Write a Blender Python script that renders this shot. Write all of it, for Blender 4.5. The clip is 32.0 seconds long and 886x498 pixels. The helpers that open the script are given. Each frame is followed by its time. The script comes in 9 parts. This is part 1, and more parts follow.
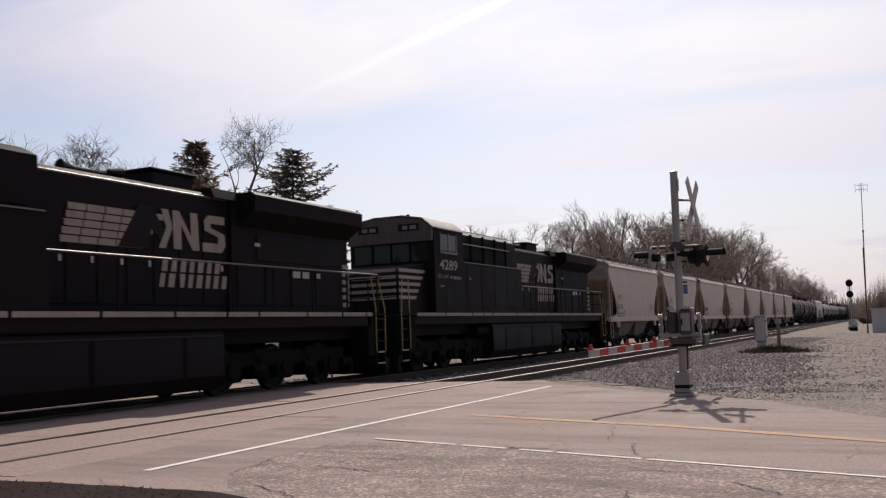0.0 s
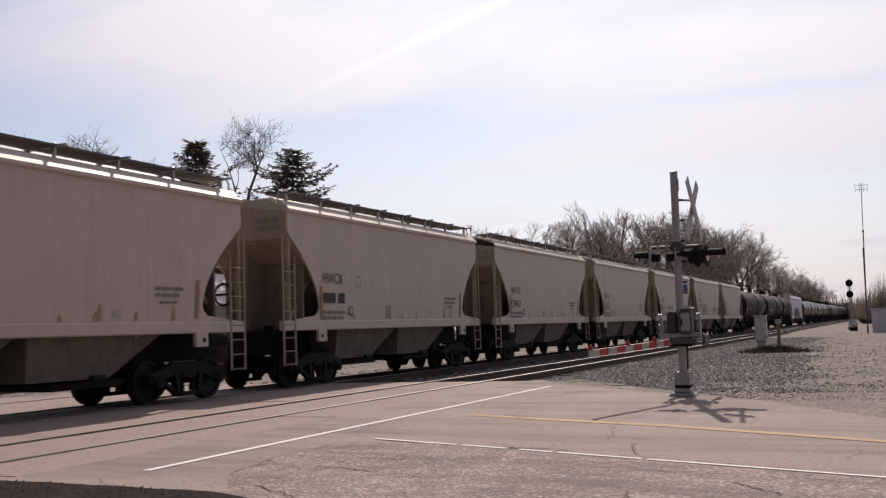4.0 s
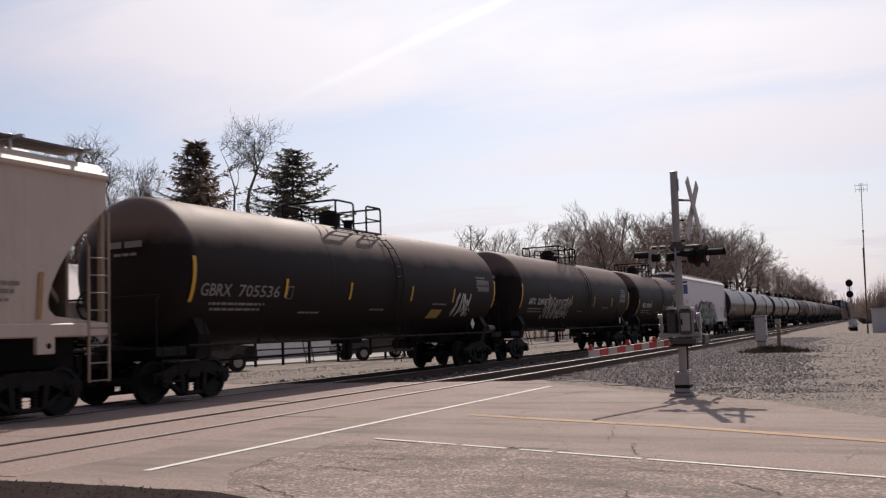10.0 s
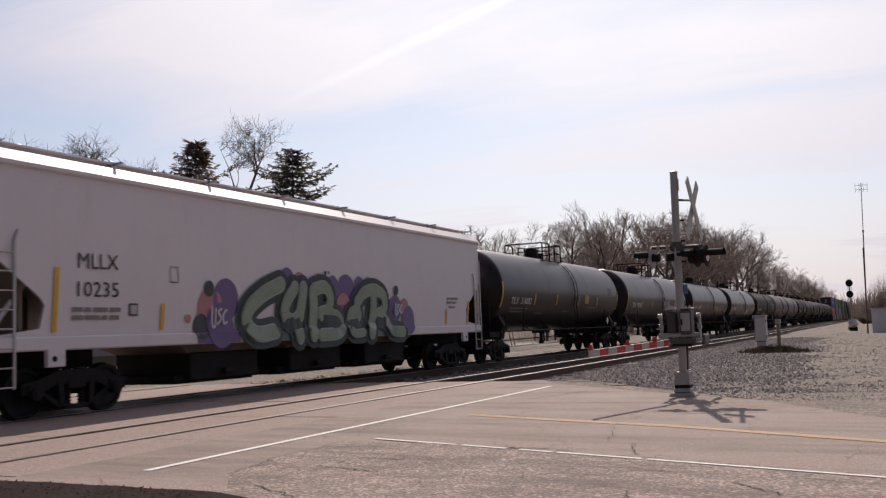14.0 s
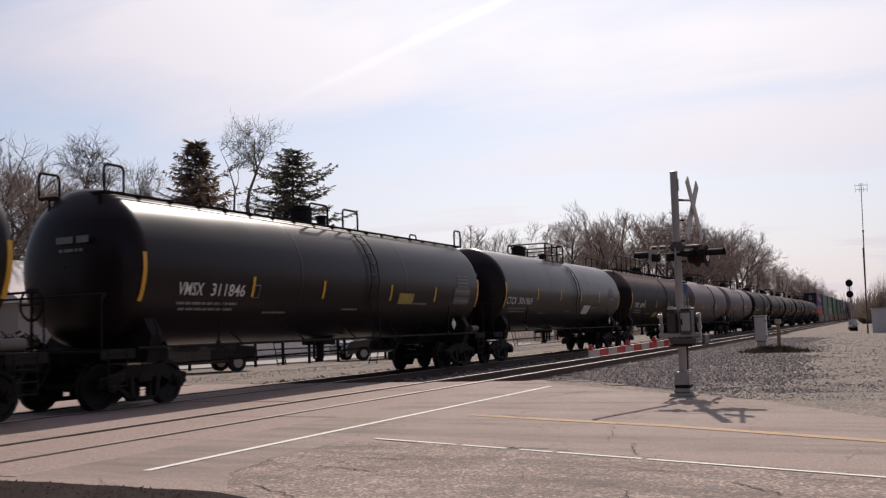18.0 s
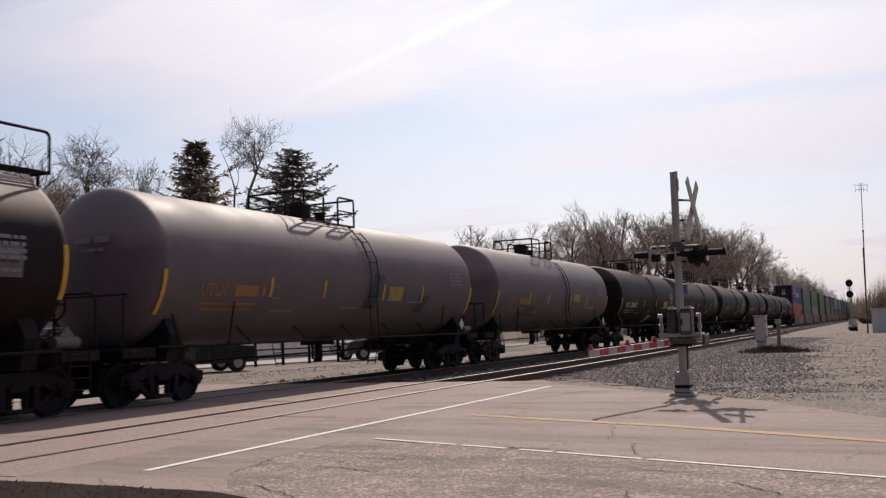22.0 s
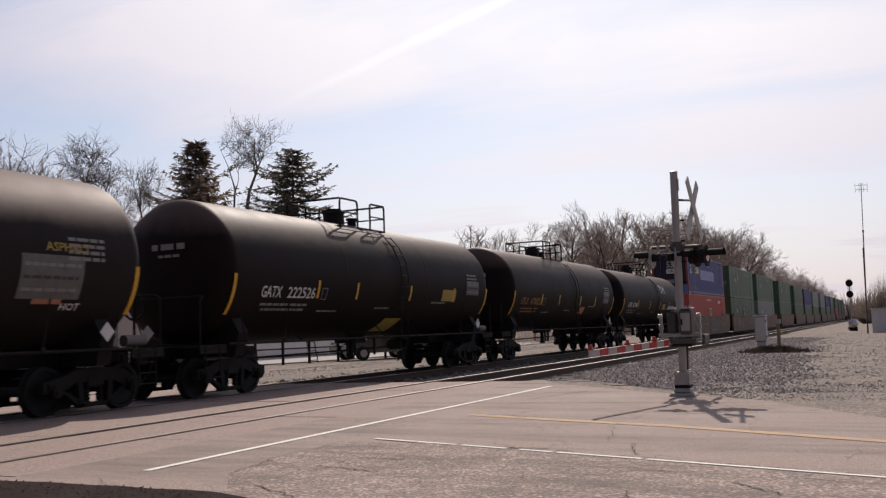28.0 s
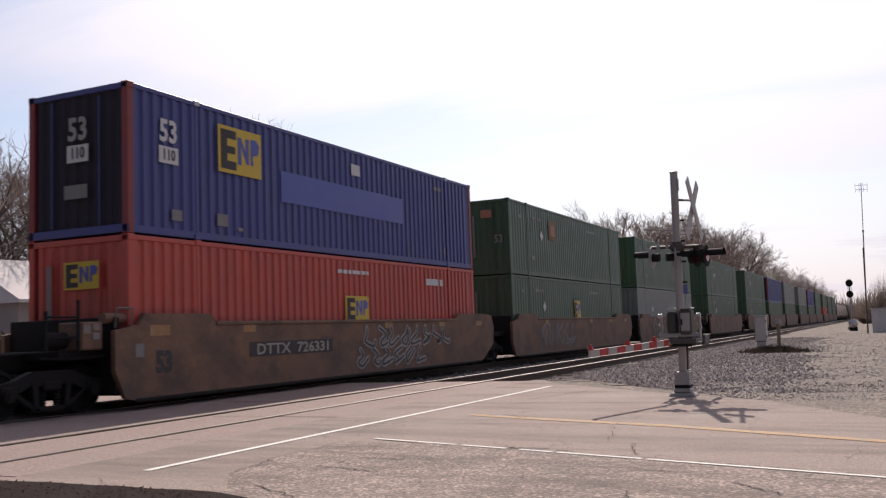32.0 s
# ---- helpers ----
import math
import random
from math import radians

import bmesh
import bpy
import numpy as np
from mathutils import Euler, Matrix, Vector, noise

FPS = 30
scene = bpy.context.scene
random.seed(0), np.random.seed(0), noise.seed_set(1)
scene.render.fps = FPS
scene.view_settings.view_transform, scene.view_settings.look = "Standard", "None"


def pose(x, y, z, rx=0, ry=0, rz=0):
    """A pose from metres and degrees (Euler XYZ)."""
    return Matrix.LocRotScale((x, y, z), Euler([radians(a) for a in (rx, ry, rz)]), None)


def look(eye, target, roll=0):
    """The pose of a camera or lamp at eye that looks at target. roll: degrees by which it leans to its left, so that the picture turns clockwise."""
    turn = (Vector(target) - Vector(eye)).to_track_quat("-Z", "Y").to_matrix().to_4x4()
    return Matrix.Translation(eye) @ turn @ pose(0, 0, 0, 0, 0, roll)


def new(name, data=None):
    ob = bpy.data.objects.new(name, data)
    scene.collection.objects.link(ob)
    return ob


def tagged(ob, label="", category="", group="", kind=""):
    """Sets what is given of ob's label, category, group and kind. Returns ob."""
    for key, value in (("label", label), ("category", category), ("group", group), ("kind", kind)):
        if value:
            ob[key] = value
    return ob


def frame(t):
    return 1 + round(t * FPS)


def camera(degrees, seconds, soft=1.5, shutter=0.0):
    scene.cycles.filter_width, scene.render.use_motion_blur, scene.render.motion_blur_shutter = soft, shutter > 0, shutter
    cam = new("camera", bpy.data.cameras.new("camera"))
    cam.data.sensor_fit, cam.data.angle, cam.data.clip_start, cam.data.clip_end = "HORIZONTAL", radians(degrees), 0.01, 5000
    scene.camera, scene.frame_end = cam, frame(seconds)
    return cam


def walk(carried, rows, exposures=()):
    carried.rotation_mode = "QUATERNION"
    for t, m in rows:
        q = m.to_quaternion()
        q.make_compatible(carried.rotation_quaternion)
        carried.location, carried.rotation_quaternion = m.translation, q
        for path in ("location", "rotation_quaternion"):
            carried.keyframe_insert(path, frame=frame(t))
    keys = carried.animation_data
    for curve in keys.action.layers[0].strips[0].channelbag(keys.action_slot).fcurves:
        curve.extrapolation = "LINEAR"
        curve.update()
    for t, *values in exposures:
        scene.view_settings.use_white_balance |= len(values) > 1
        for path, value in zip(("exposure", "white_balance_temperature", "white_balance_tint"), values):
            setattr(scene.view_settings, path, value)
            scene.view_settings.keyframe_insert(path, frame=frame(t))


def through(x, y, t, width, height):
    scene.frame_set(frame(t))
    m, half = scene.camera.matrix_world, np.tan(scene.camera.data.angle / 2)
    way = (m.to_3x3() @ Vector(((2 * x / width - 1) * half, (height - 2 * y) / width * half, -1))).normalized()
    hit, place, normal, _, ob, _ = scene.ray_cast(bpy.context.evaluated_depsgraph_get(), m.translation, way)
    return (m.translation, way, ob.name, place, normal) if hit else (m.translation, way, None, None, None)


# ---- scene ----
# One still camera on a tripod beside a level crossing; a freight train rolls by.
# World: +X runs along the track away from the camera, +Y across the tracks, z = 0 at the rail tops.
EYE = (0.0, 0.0, 1.2336)
cam = camera(50.65, 32.0, soft=1.3, shutter=0.12)
_yaw, _pit = radians(25.159), radians(4.979)
_aim = (EYE[0] + math.cos(_yaw) * math.cos(_pit), EYE[1] + math.sin(_yaw) * math.cos(_pit), EYE[2] + math.sin(_pit))
walk(cam, [(0.0, look(EYE, _aim, -2.117)), (32.0, look(EYE, _aim, -2.117))], exposures=[(0.0, 0.02, 6750, 14.5), (29.8, 0.02, 6750, 14.5), (31.0, 0.10, 6750, 14.5), (32.0, 0.25, 6650, 14.8)])

# ---- light: hazy spring sun ahead, thin cirrus ----
SUN_AZ, SUN_EL = radians(17.0), radians(41.0)
world = bpy.data.worlds.new("sky")
scene.world = world
world.use_nodes = True
_n, _l = world.node_tree.nodes, world.node_tree.links
_n.clear()


def wnode(kind, **values):
    nd = _n.new(kind)
    for k, v in values.items():
        nd.inputs[k].default_value = v
    return nd


_out, _bg = wnode("ShaderNodeOutputWorld"), wnode("ShaderNodeBackground", Strength=0.1)
_sky = wnode("ShaderNodeTexSky")
_sky.sky_type, _sky.sun_disc = "NISHITA", False
_sky.sun_elevation, _sky.sun_rotation = SUN_EL, math.pi / 2 - SUN_AZ
_sky.air_density, _sky.dust_density, _sky.ozone_density, _sky.altitude = 1.0, 0.9, 1.2, 200
_co = wnode("ShaderNodeTexCoord")
_sep = wnode("ShaderNodeSeparateXYZ")
_l.new(_co.outputs["Generated"], _sep.inputs[0])


def wmath(op, a, b=None, c=None, clamp=False):
    nd = _n.new("ShaderNodeMath")
    nd.operation, nd.use_clamp = op, clamp
    for i, v in enumerate((a, b, c)):
        if v is None:
            continue
        if isinstance(v, (int, float)):
            nd.inputs[i].default_value = v
        else:
            _l.new(v, nd.inputs[i])
    return nd.outputs[0]


# clouds lie on a flat layer: the direction divided by its height
_up = wmath("ADD", wmath("MAXIMUM", _sep.outputs[2], 0.0), 0.12)
_comb = wnode("ShaderNodeCombineXYZ")
_l.new(wmath("DIVIDE", _sep.outputs[0], _up), _comb.inputs[0])
_l.new(wmath("DIVIDE", _sep.outputs[1], _up), _comb.inputs[1])
_rot = wnode("ShaderNodeMapping")
_rot.inputs["Rotation"].default_value = (0, 0, radians(-98))
_l.new(_comb.outputs[0], _rot.inputs[0])
_map = wnode("ShaderNodeMapping")
_map.inputs["Scale"].default_value = (0.32, 1.25, 1.0)
_l.new(_rot.outputs[0], _map.inputs[0])
_nz = wnode("ShaderNodeTexNoise", Scale=0.8, Detail=8.0, Roughness=0.58, Distortion=0.7)
_l.new(_map.outputs[0], _nz.inputs["Vector"])
_nz2 = wnode("ShaderNodeTexNoise", Scale=0.55, Detail=3.0, Roughness=0.5)
_l.new(_comb.outputs[0], _nz2.inputs["Vector"])
_cl = wmath("MULTIPLY", wmath("SUBTRACT", wmath("ADD", _nz.outputs[0], wmath("MULTIPLY", _nz2.outputs[0], 0.9)), 0.80), 3.6, clamp=True)
# the old vapour trail: a thin great circle through two far points
def heading(az, el):
    return Vector((math.cos(radians(az)) * math.cos(radians(el)), math.sin(radians(az)) * math.cos(radians(el)), math.sin(radians(el))))


_ta, _tb = heading(20.82, 19.70), heading(35.07, 13.75)
_tn = _ta.cross(_tb).normalized()
_dot = wnode("ShaderNodeVectorMath")
_dot.operation = "DOT_PRODUCT"
_dot.inputs[1].default_value = _tn
_l.new(_co.outputs["Generated"], _dot.inputs[0])
_wob = wnode("ShaderNodeTexNoise", Scale=22.0, Detail=3.0)
_l.new(_co.outputs["Generated"], _wob.inputs["Vector"])
_dist = wmath("ABSOLUTE", wmath("ADD", _dot.outputs["Value"], wmath("MULTIPLY", wmath("SUBTRACT", _wob.outputs[0], 0.5), 0.004)))
_trail = wmath("SUBTRACT", 1.0, wmath("DIVIDE", _dist, 0.0070), clamp=True)
_run = wmath("MULTIPLY", wmath("SUBTRACT", _sep.outputs[2], 0.225), 9.0, clamp=True)
_trail = wmath("MULTIPLY", wmath("MULTIPLY", _trail, _run), 0.62)
_haze = wmath("SUBTRACT", 1.0, wmath("MULTIPLY", wmath("MAXIMUM", _sep.outputs[2], 0.0), 3.4), clamp=True)
_fac = wmath("MULTIPLY", wmath("MAXIMUM", _cl, _haze), 0.9)
_mix = _n.new("ShaderNodeMix")
_mix.data_type = "RGBA"
_l.new(_fac, _mix.inputs["Factor"])
_l.new(_sky.outputs[0], _mix.inputs[6])
# thin cloud glows towards the sun and is duller away from it
_sd = wnode("ShaderNodeVectorMath")
_sd.operation = "DOT_PRODUCT"
_sd.inputs[1].default_value = (math.cos(SUN_AZ) * math.cos(SUN_EL), math.sin(SUN_AZ) * math.cos(SUN_EL), math.sin(SUN_EL))
_l.new(_co.outputs["Generated"], _sd.inputs[0])
_fw = wmath("POWER", wmath("MULTIPLY", wmath("ADD", _sd.outputs["Value"], 1.0), 0.5), 5.0)
_ci = wmath("ADD", wmath("MULTIPLY", _fw, 11.2), 0.95)
_cc = wnode("ShaderNodeCombineXYZ")
_l.new(_ci, _cc.inputs[0])
_l.new(wmath("MULTIPLY", _ci, wmath("ADD", wmath("MULTIPLY", _fw, 0.12), 0.9)), _cc.inputs[1])
_l.new(wmath("MULTIPLY", _ci, wmath("SUBTRACT", 1.19, wmath("MULTIPLY", _fw, 0.2))), _cc.inputs[2])
_l.new(_cc.outputs[0], _mix.inputs[7])
_tr = _n.new("ShaderNodeMix")
_tr.data_type, _tr.blend_type = "RGBA", "ADD"
_l.new(_trail, _tr.inputs["Factor"])
_l.new(_mix.outputs[2], _tr.inputs[6])
_tr.inputs[7].default_value = (2.1, 2.05, 2.0, 1)
_l.new(_tr.outputs[2], _bg.inputs["Color"])
_l.new(_bg.outputs[0], _out.inputs[0])

sun = new("sun", bpy.data.lights.new("sun", "SUN"))
sun.data.energy, sun.data.angle, sun.data.color = 3.7, radians(0.6), (1.0, 0.93, 0.84)
sun.matrix_world = look((60 * math.cos(SUN_AZ), 60 * math.sin(SUN_AZ), 45), (60 * math.cos(SUN_AZ) - math.cos(SUN_AZ), 60 * math.sin(SUN_AZ) - math.sin(SUN_AZ), 45 - math.tan(SUN_EL)))


# ---- materials ----
def material(name, color, rough=0.7, metal=0.0, vary=0.15, scale=6.0, fine=60.0, bump=0.15, stain=None, stain_amount=0.0, stain_scale=(1.5, 1.5, 0.35), piece=0.0, spec=0.5, coat=0.0, uneven=0.35, speck=0.0, speck_scale=70.0, island=0.0, dust=None, cracks=0.0, crack_scale=0.8):
    """Painted or raw surface: colour varied at two scales, a second stain colour in streaks, bump, uneven roughness."""
    m = bpy.data.materials.new(name)
    m.use_nodes = True
    nt = m.node_tree
    n, l = nt.nodes, nt.links
    b = n["Principled BSDF"]
    b.inputs["Metallic"].default_value = metal
    b.inputs["Specular IOR Level"].default_value = spec
    b.inputs["Coat Weight"].default_value = coat
    tc = n.new("ShaderNodeTexCoord")
    vec = tc.outputs["Object"]

    def noise_node(s, det=4.0, rough_=0.6, vector=None):
        t = n.new("ShaderNodeTexNoise")
        t.inputs["Scale"].default_value, t.inputs["Detail"].default_value, t.inputs["Roughness"].default_value = s, det, rough_
        l.new(vector or vec, t.inputs["Vector"])
        return t.outputs[0]

    def mth(op, a, b_=None, clamp=False):
        t = n.new("ShaderNodeMath")
        t.operation, t.use_clamp = op, clamp
        for i, v in enumerate((a, b_)):
            if v is None:
                continue
            if isinstance(v, (int, float)):
                t.inputs[i].default_value = v
            else:
                l.new(v, t.inputs[i])
        return t.outputs[0]

    big, small = noise_node(scale), noise_node(fine, 3.0)
    k = mth("ADD", mth("MULTIPLY", mth("SUBTRACT", big, 0.5), 2.4 * vary), mth("MULTIPLY", mth("SUBTRACT", small, 0.5), 1.6 * vary))
    k = mth("ADD", k, 1.0)
    if piece:
        oi = n.new("ShaderNodeObjectInfo")
        k = mth("MULTIPLY", k, mth("ADD", mth("MULTIPLY", oi.outputs["Random"], 2 * piece), 1 - piece))
    if island:
        ge = n.new("ShaderNodeNewGeometry")
        k = mth("MULTIPLY", k, mth("ADD", mth("MULTIPLY", mth("POWER", ge.outputs["Random Per Island"], 1.6), 2.4 * island), 1 - island))
    chips = None
    if speck:
        vo = n.new("ShaderNodeTexVoronoi")
        vo.inputs["Scale"].default_value = speck_scale
        l.new(vec, vo.inputs["Vector"])
        sx = n.new("ShaderNodeSeparateColor")
        l.new(vo.outputs["Color"], sx.inputs[0])
        chips = mth("MULTIPLY", sx.outputs[0], sx.outputs[1])
        k = mth("MULTIPLY", k, mth("ADD", mth("MULTIPLY", chips, 3.2 * speck), 1 - 0.8 * speck))
    col = n.new("ShaderNodeMix")
    col.data_type, col.blend_type = "RGBA", "MULTIPLY"
    col.inputs["Factor"].default_value = 1.0
    col.inputs[6].default_value = (*color, 1)
    l.new(k, col.inputs[7])
    out = col.outputs[2]
    if stain is not None:
        mp = n.new("ShaderNodeMapping")
        mp.inputs["Scale"].default_value = stain_scale
        l.new(vec, mp.inputs[0])
        s = noise_node(2.2, 6.0, 0.65, mp.outputs[0])
        f = mth("MULTIPLY", mth("SUBTRACT", s, 0.60 - 0.2 * stain_amount), 3.0 * (0.4 + stain_amount), True)
        f = mth("MULTIPLY", f, min(1.0, stain_amount + 0.3))
        sm = n.new("ShaderNodeMix")
        sm.data_type = "RGBA"
        l.new(f, sm.inputs["Factor"])
        l.new(out, sm.inputs[6])
        sm.inputs[7].default_value = (*stain, 1)
        out = sm.outputs[2]
    if dust is not None:  # pale upper half: road dust and soot; bright top sheen painted in too
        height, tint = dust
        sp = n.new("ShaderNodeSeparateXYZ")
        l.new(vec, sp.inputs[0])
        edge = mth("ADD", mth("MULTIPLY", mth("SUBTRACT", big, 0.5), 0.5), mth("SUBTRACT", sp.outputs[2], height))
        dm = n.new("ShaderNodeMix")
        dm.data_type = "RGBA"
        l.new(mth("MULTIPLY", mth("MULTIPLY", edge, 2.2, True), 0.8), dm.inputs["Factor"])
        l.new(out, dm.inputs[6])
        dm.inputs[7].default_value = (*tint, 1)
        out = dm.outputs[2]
    if cracks:  # fine broken lines
        wv = n.new("ShaderNodeTexNoise")
        wv.inputs["Scale"].default_value, wv.inputs["Detail"].default_value = 3.0, 5.0
        l.new(vec, wv.inputs["Vector"])
        wm = n.new("ShaderNodeMix")
        wm.data_type, wm.blend_type = "RGBA", "ADD"
        wm.inputs["Factor"].default_value = 0.35
        l.new(vec, wm.inputs[6])
        l.new(wv.outputs["Color"], wm.inputs[7])
        ve = n.new("ShaderNodeTexVoronoi")
        ve.feature = "DISTANCE_TO_EDGE"
        ve.inputs["Scale"].default_value = crack_scale
        l.new(wm.outputs[2], ve.inputs["Vector"])
        ln = mth("SUBTRACT", 1.0, mth("DIVIDE", ve.outputs["Distance"], 0.011 * crack_scale), True)
        ln = mth("MULTIPLY", ln, mth("MULTIPLY", mth("SUBTRACT", noise_node(0.9, 3.0), 0.47), 9.0, True))
        cm = n.new("ShaderNodeMix")
        cm.data_type = "RGBA"
        l.new(mth("MULTIPLY", ln, cracks), cm.inputs["Factor"])
        l.new(out, cm.inputs[6])
        cm.inputs[7].default_value = (0.05, 0.042, 0.04, 1)
        out = cm.outputs[2]
    l.new(out, b.inputs["Base Color"])
    r = mth("ADD", mth("MULTIPLY", mth("SUBTRACT", big, 0.5), uneven), rough, True)
    l.new(r, b.inputs["Roughness"])
    if bump:
        bp = n.new("ShaderNodeBump")
        bp.inputs["Strength"].default_value, bp.inputs["Distance"].default_value = bump, 0.02
        hh = mth("ADD", small, mth("MULTIPLY", big, 0.7))
        l.new(mth("ADD", hh, mth("MULTIPLY", chips, 0.5)) if chips else hh, bp.inputs["Height"])
        l.new(bp.outputs[0], b.inputs["Normal"])
    return m


def foliage(name, color, through=0.35, island=0.5):
    """Thin leaves or needles that let some light through."""
    m = bpy.data.materials.new(name)
    m.use_nodes = True
    n, l = m.node_tree.nodes, m.node_tree.links
    n.remove(n["Principled BSDF"])
    ge, tc = n.new("ShaderNodeNewGeometry"), n.new("ShaderNodeTexCoord")
    nz = n.new("ShaderNodeTexNoise")
    nz.inputs["Scale"].default_value = 0.8
    l.new(tc.outputs["Object"], nz.inputs["Vector"])
    ad = n.new("ShaderNodeMath")
    ad.operation = "MULTIPLY_ADD"
    l.new(ge.outputs["Random Per Island"], ad.inputs[0])
    ad.inputs[1].default_value = island
    l.new(nz.outputs[0], ad.inputs[2])
    mx = n.new("ShaderNodeMix")
    mx.data_type, mx.blend_type = "RGBA", "MULTIPLY"
    mx.inputs["Factor"].default_value = 1.0
    mx.inputs[6].default_value = (*color, 1)
    l.new(ad.outputs[0], mx.inputs[7])
    d, t, s = n.new("ShaderNodeBsdfDiffuse"), n.new("ShaderNodeBsdfTranslucent"), n.new("ShaderNodeMixShader")
    l.new(mx.outputs[2], d.inputs["Color"])
    l.new(mx.outputs[2], t.inputs["Color"])
    s.inputs[0].default_value = through
    l.new(d.outputs[0], s.inputs[1])
    l.new(t.outputs[0], s.inputs[2])
    l.new(s.outputs[0], n["Material Output"].inputs[0])
    return m


def glow(name, color, strength):
    m = bpy.data.materials.new(name)
    m.use_nodes = True
    b = m.node_tree.nodes["Principled BSDF"]
    b.inputs["Base Color"].default_value = (*color, 1)
    b.inputs["Emission Color"].default_value = (*color, 1)
    b.inputs["Emission Strength"].default_value = strength
    b.inputs["Roughness"].default_value = 0.2
    return m


def glass(name, tint):
    m = bpy.data.materials.new(name)
    m.use_nodes = True
    b = m.node_tree.nodes["Principled BSDF"]
    b.inputs["Base Color"].default_value = (*tint, 1)
    b.inputs["Roughness"].default_value = 0.06
    b.inputs["Transmission Weight"].default_value = 0.3
    b.inputs["Specular IOR Level"].default_value = 0.25
    b.inputs["IOR"].default_value = 1.45
    return m


TAN = (0.30, 0.22, 0.15)
RUST = (0.16, 0.075, 0.035)
M_asphalt = material("old_asphalt", (0.278, 0.21, 0.178), 0.9, vary=0.22, scale=0.6, fine=28, bump=0.4, speck=0.2, speck_scale=75, cracks=0.6, crack_scale=0.55, stain=(0.135, 0.100, 0.084), stain_amount=0.72, stain_scale=(0.55, 0.10, 0.5))
M_patch = material("grey_asphalt", (0.285, 0.218, 0.186), 0.94, vary=0.5, scale=3.4, fine=26, bump=1.0, speck=0.45, speck_scale=42, cracks=0.7, crack_scale=1.9, stain=(0.105, 0.078, 0.066), stain_amount=0.7, stain_scale=(0.8, 0.3, 0.8))
M_deck = material("crossing_deck", (0.275, 0.20, 0.172), 0.9, vary=0.18, scale=0.9, fine=35, bump=0.3, speck=0.25, speck_scale=60, stain=(0.14, 0.11, 0.10), stain_amount=0.3, stain_scale=(0.3, 1.4, 1))
# very dark brown surface for the left roadside area
M_dark_verge = material("dark_soil", (0.022, 0.013, 0.012), 0.95, spec=0.1, vary=0.3, scale=2, fine=40, bump=0.5)
M_crack = material("crack_filler", (0.03, 0.026, 0.025), 0.95, vary=0.3, bump=0.2)
M_ground = material("gravel_lot", (0.182, 0.143, 0.116), 0.95, vary=0.6, scale=0.9, fine=7, bump=1.0, speck=0.55, speck_scale=26, stain=(0.10, 0.08, 0.055), stain_amount=0.55, stain_scale=(0.3, 0.75, 0.3))
M_ballast = material("ballast_stone", (0.24, 0.205, 0.19), 0.9, vary=0.35, scale=9, fine=40, bump=0.5, island=0.55)
M_stone = material("loose_stone", (0.34, 0.295, 0.27), 0.9, vary=0.25, scale=8, fine=40, bump=0.3, island=0.35)
M_shoulder = material("shoulder_stone", (0.40, 0.338, 0.295), 0.88, vary=0.25, scale=8, fine=40, bump=0.3, island=0.72)
M_bed = material("stone_dust", (0.150, 0.120, 0.101), 0.95, vary=0.5, scale=3, fine=18, bump=1.0, speck=0.75, speck_scale=24)
M_grass = material("dry_grass", (0.135, 0.11, 0.06), 0.95, vary=0.4, scale=3, fine=30, bump=0.4)
M_white_line = material("worn_white_paint", (0.72, 0.69, 0.64), 0.8, vary=0.14, scale=4, fine=70, bump=0.1, stain=(0.32, 0.27, 0.24), stain_amount=0.30, stain_scale=(2, 2, 2))
M_yellow_line = material("worn_yellow_paint", (0.43, 0.255, 0.115), 0.8, vary=0.2, scale=4, fine=70, bump=0.1, stain=(0.25, 0.19, 0.16), stain_amount=0.65, stain_scale=(2, 2, 2))
M_rail_side = material("rusty_rail", (0.085, 0.055, 0.042), 0.75, 0.4, vary=0.2, scale=3, fine=50)
M_rail_top = material("dull_rail_top", (0.36, 0.32, 0.295), 0.46, 0.85, vary=0.06, scale=2, fine=50, bump=0.03)
M_tie = material("old_wood", (0.075, 0.055, 0.045), 0.95, vary=0.3, scale=4, fine=40, bump=0.6, piece=0.25)
M_steel_dark = material("grimy_steel", (0.0155, 0.013, 0.012), 0.75, 0.2, spec=0.25, vary=0.3, scale=5, fine=40, stain=(0.045, 0.032, 0.024), stain_amount=0.25)
M_wheel = material("wheel_steel", (0.011, 0.0095, 0.009), 0.75, 0.3, vary=0.2, scale=6, fine=40)
M_truck_black = material("oily_truck_black", (0.0075, 0.0064, 0.0062), 0.85, spec=0.1, vary=0.4, scale=5, fine=40, stain=(0.02, 0.015, 0.012), stain_amount=0.3)
M_bright_steel = material("bright_steel", (0.5, 0.48, 0.47), 0.35, 0.9, vary=0.1, scale=5, fine=60, bump=0.05)
# dust tints here also carry the brightness of the lit tank tops
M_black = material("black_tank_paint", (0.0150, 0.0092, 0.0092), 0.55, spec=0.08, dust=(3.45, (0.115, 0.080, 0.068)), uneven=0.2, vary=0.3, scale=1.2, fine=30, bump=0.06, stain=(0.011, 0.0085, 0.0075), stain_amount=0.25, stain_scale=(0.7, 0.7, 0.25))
# this tint paints the bright top sheen into the glossy black
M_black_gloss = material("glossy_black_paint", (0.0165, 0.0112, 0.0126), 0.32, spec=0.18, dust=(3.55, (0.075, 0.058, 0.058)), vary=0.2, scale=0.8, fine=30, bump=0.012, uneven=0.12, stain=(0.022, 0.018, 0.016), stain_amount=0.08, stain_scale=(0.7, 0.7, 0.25))
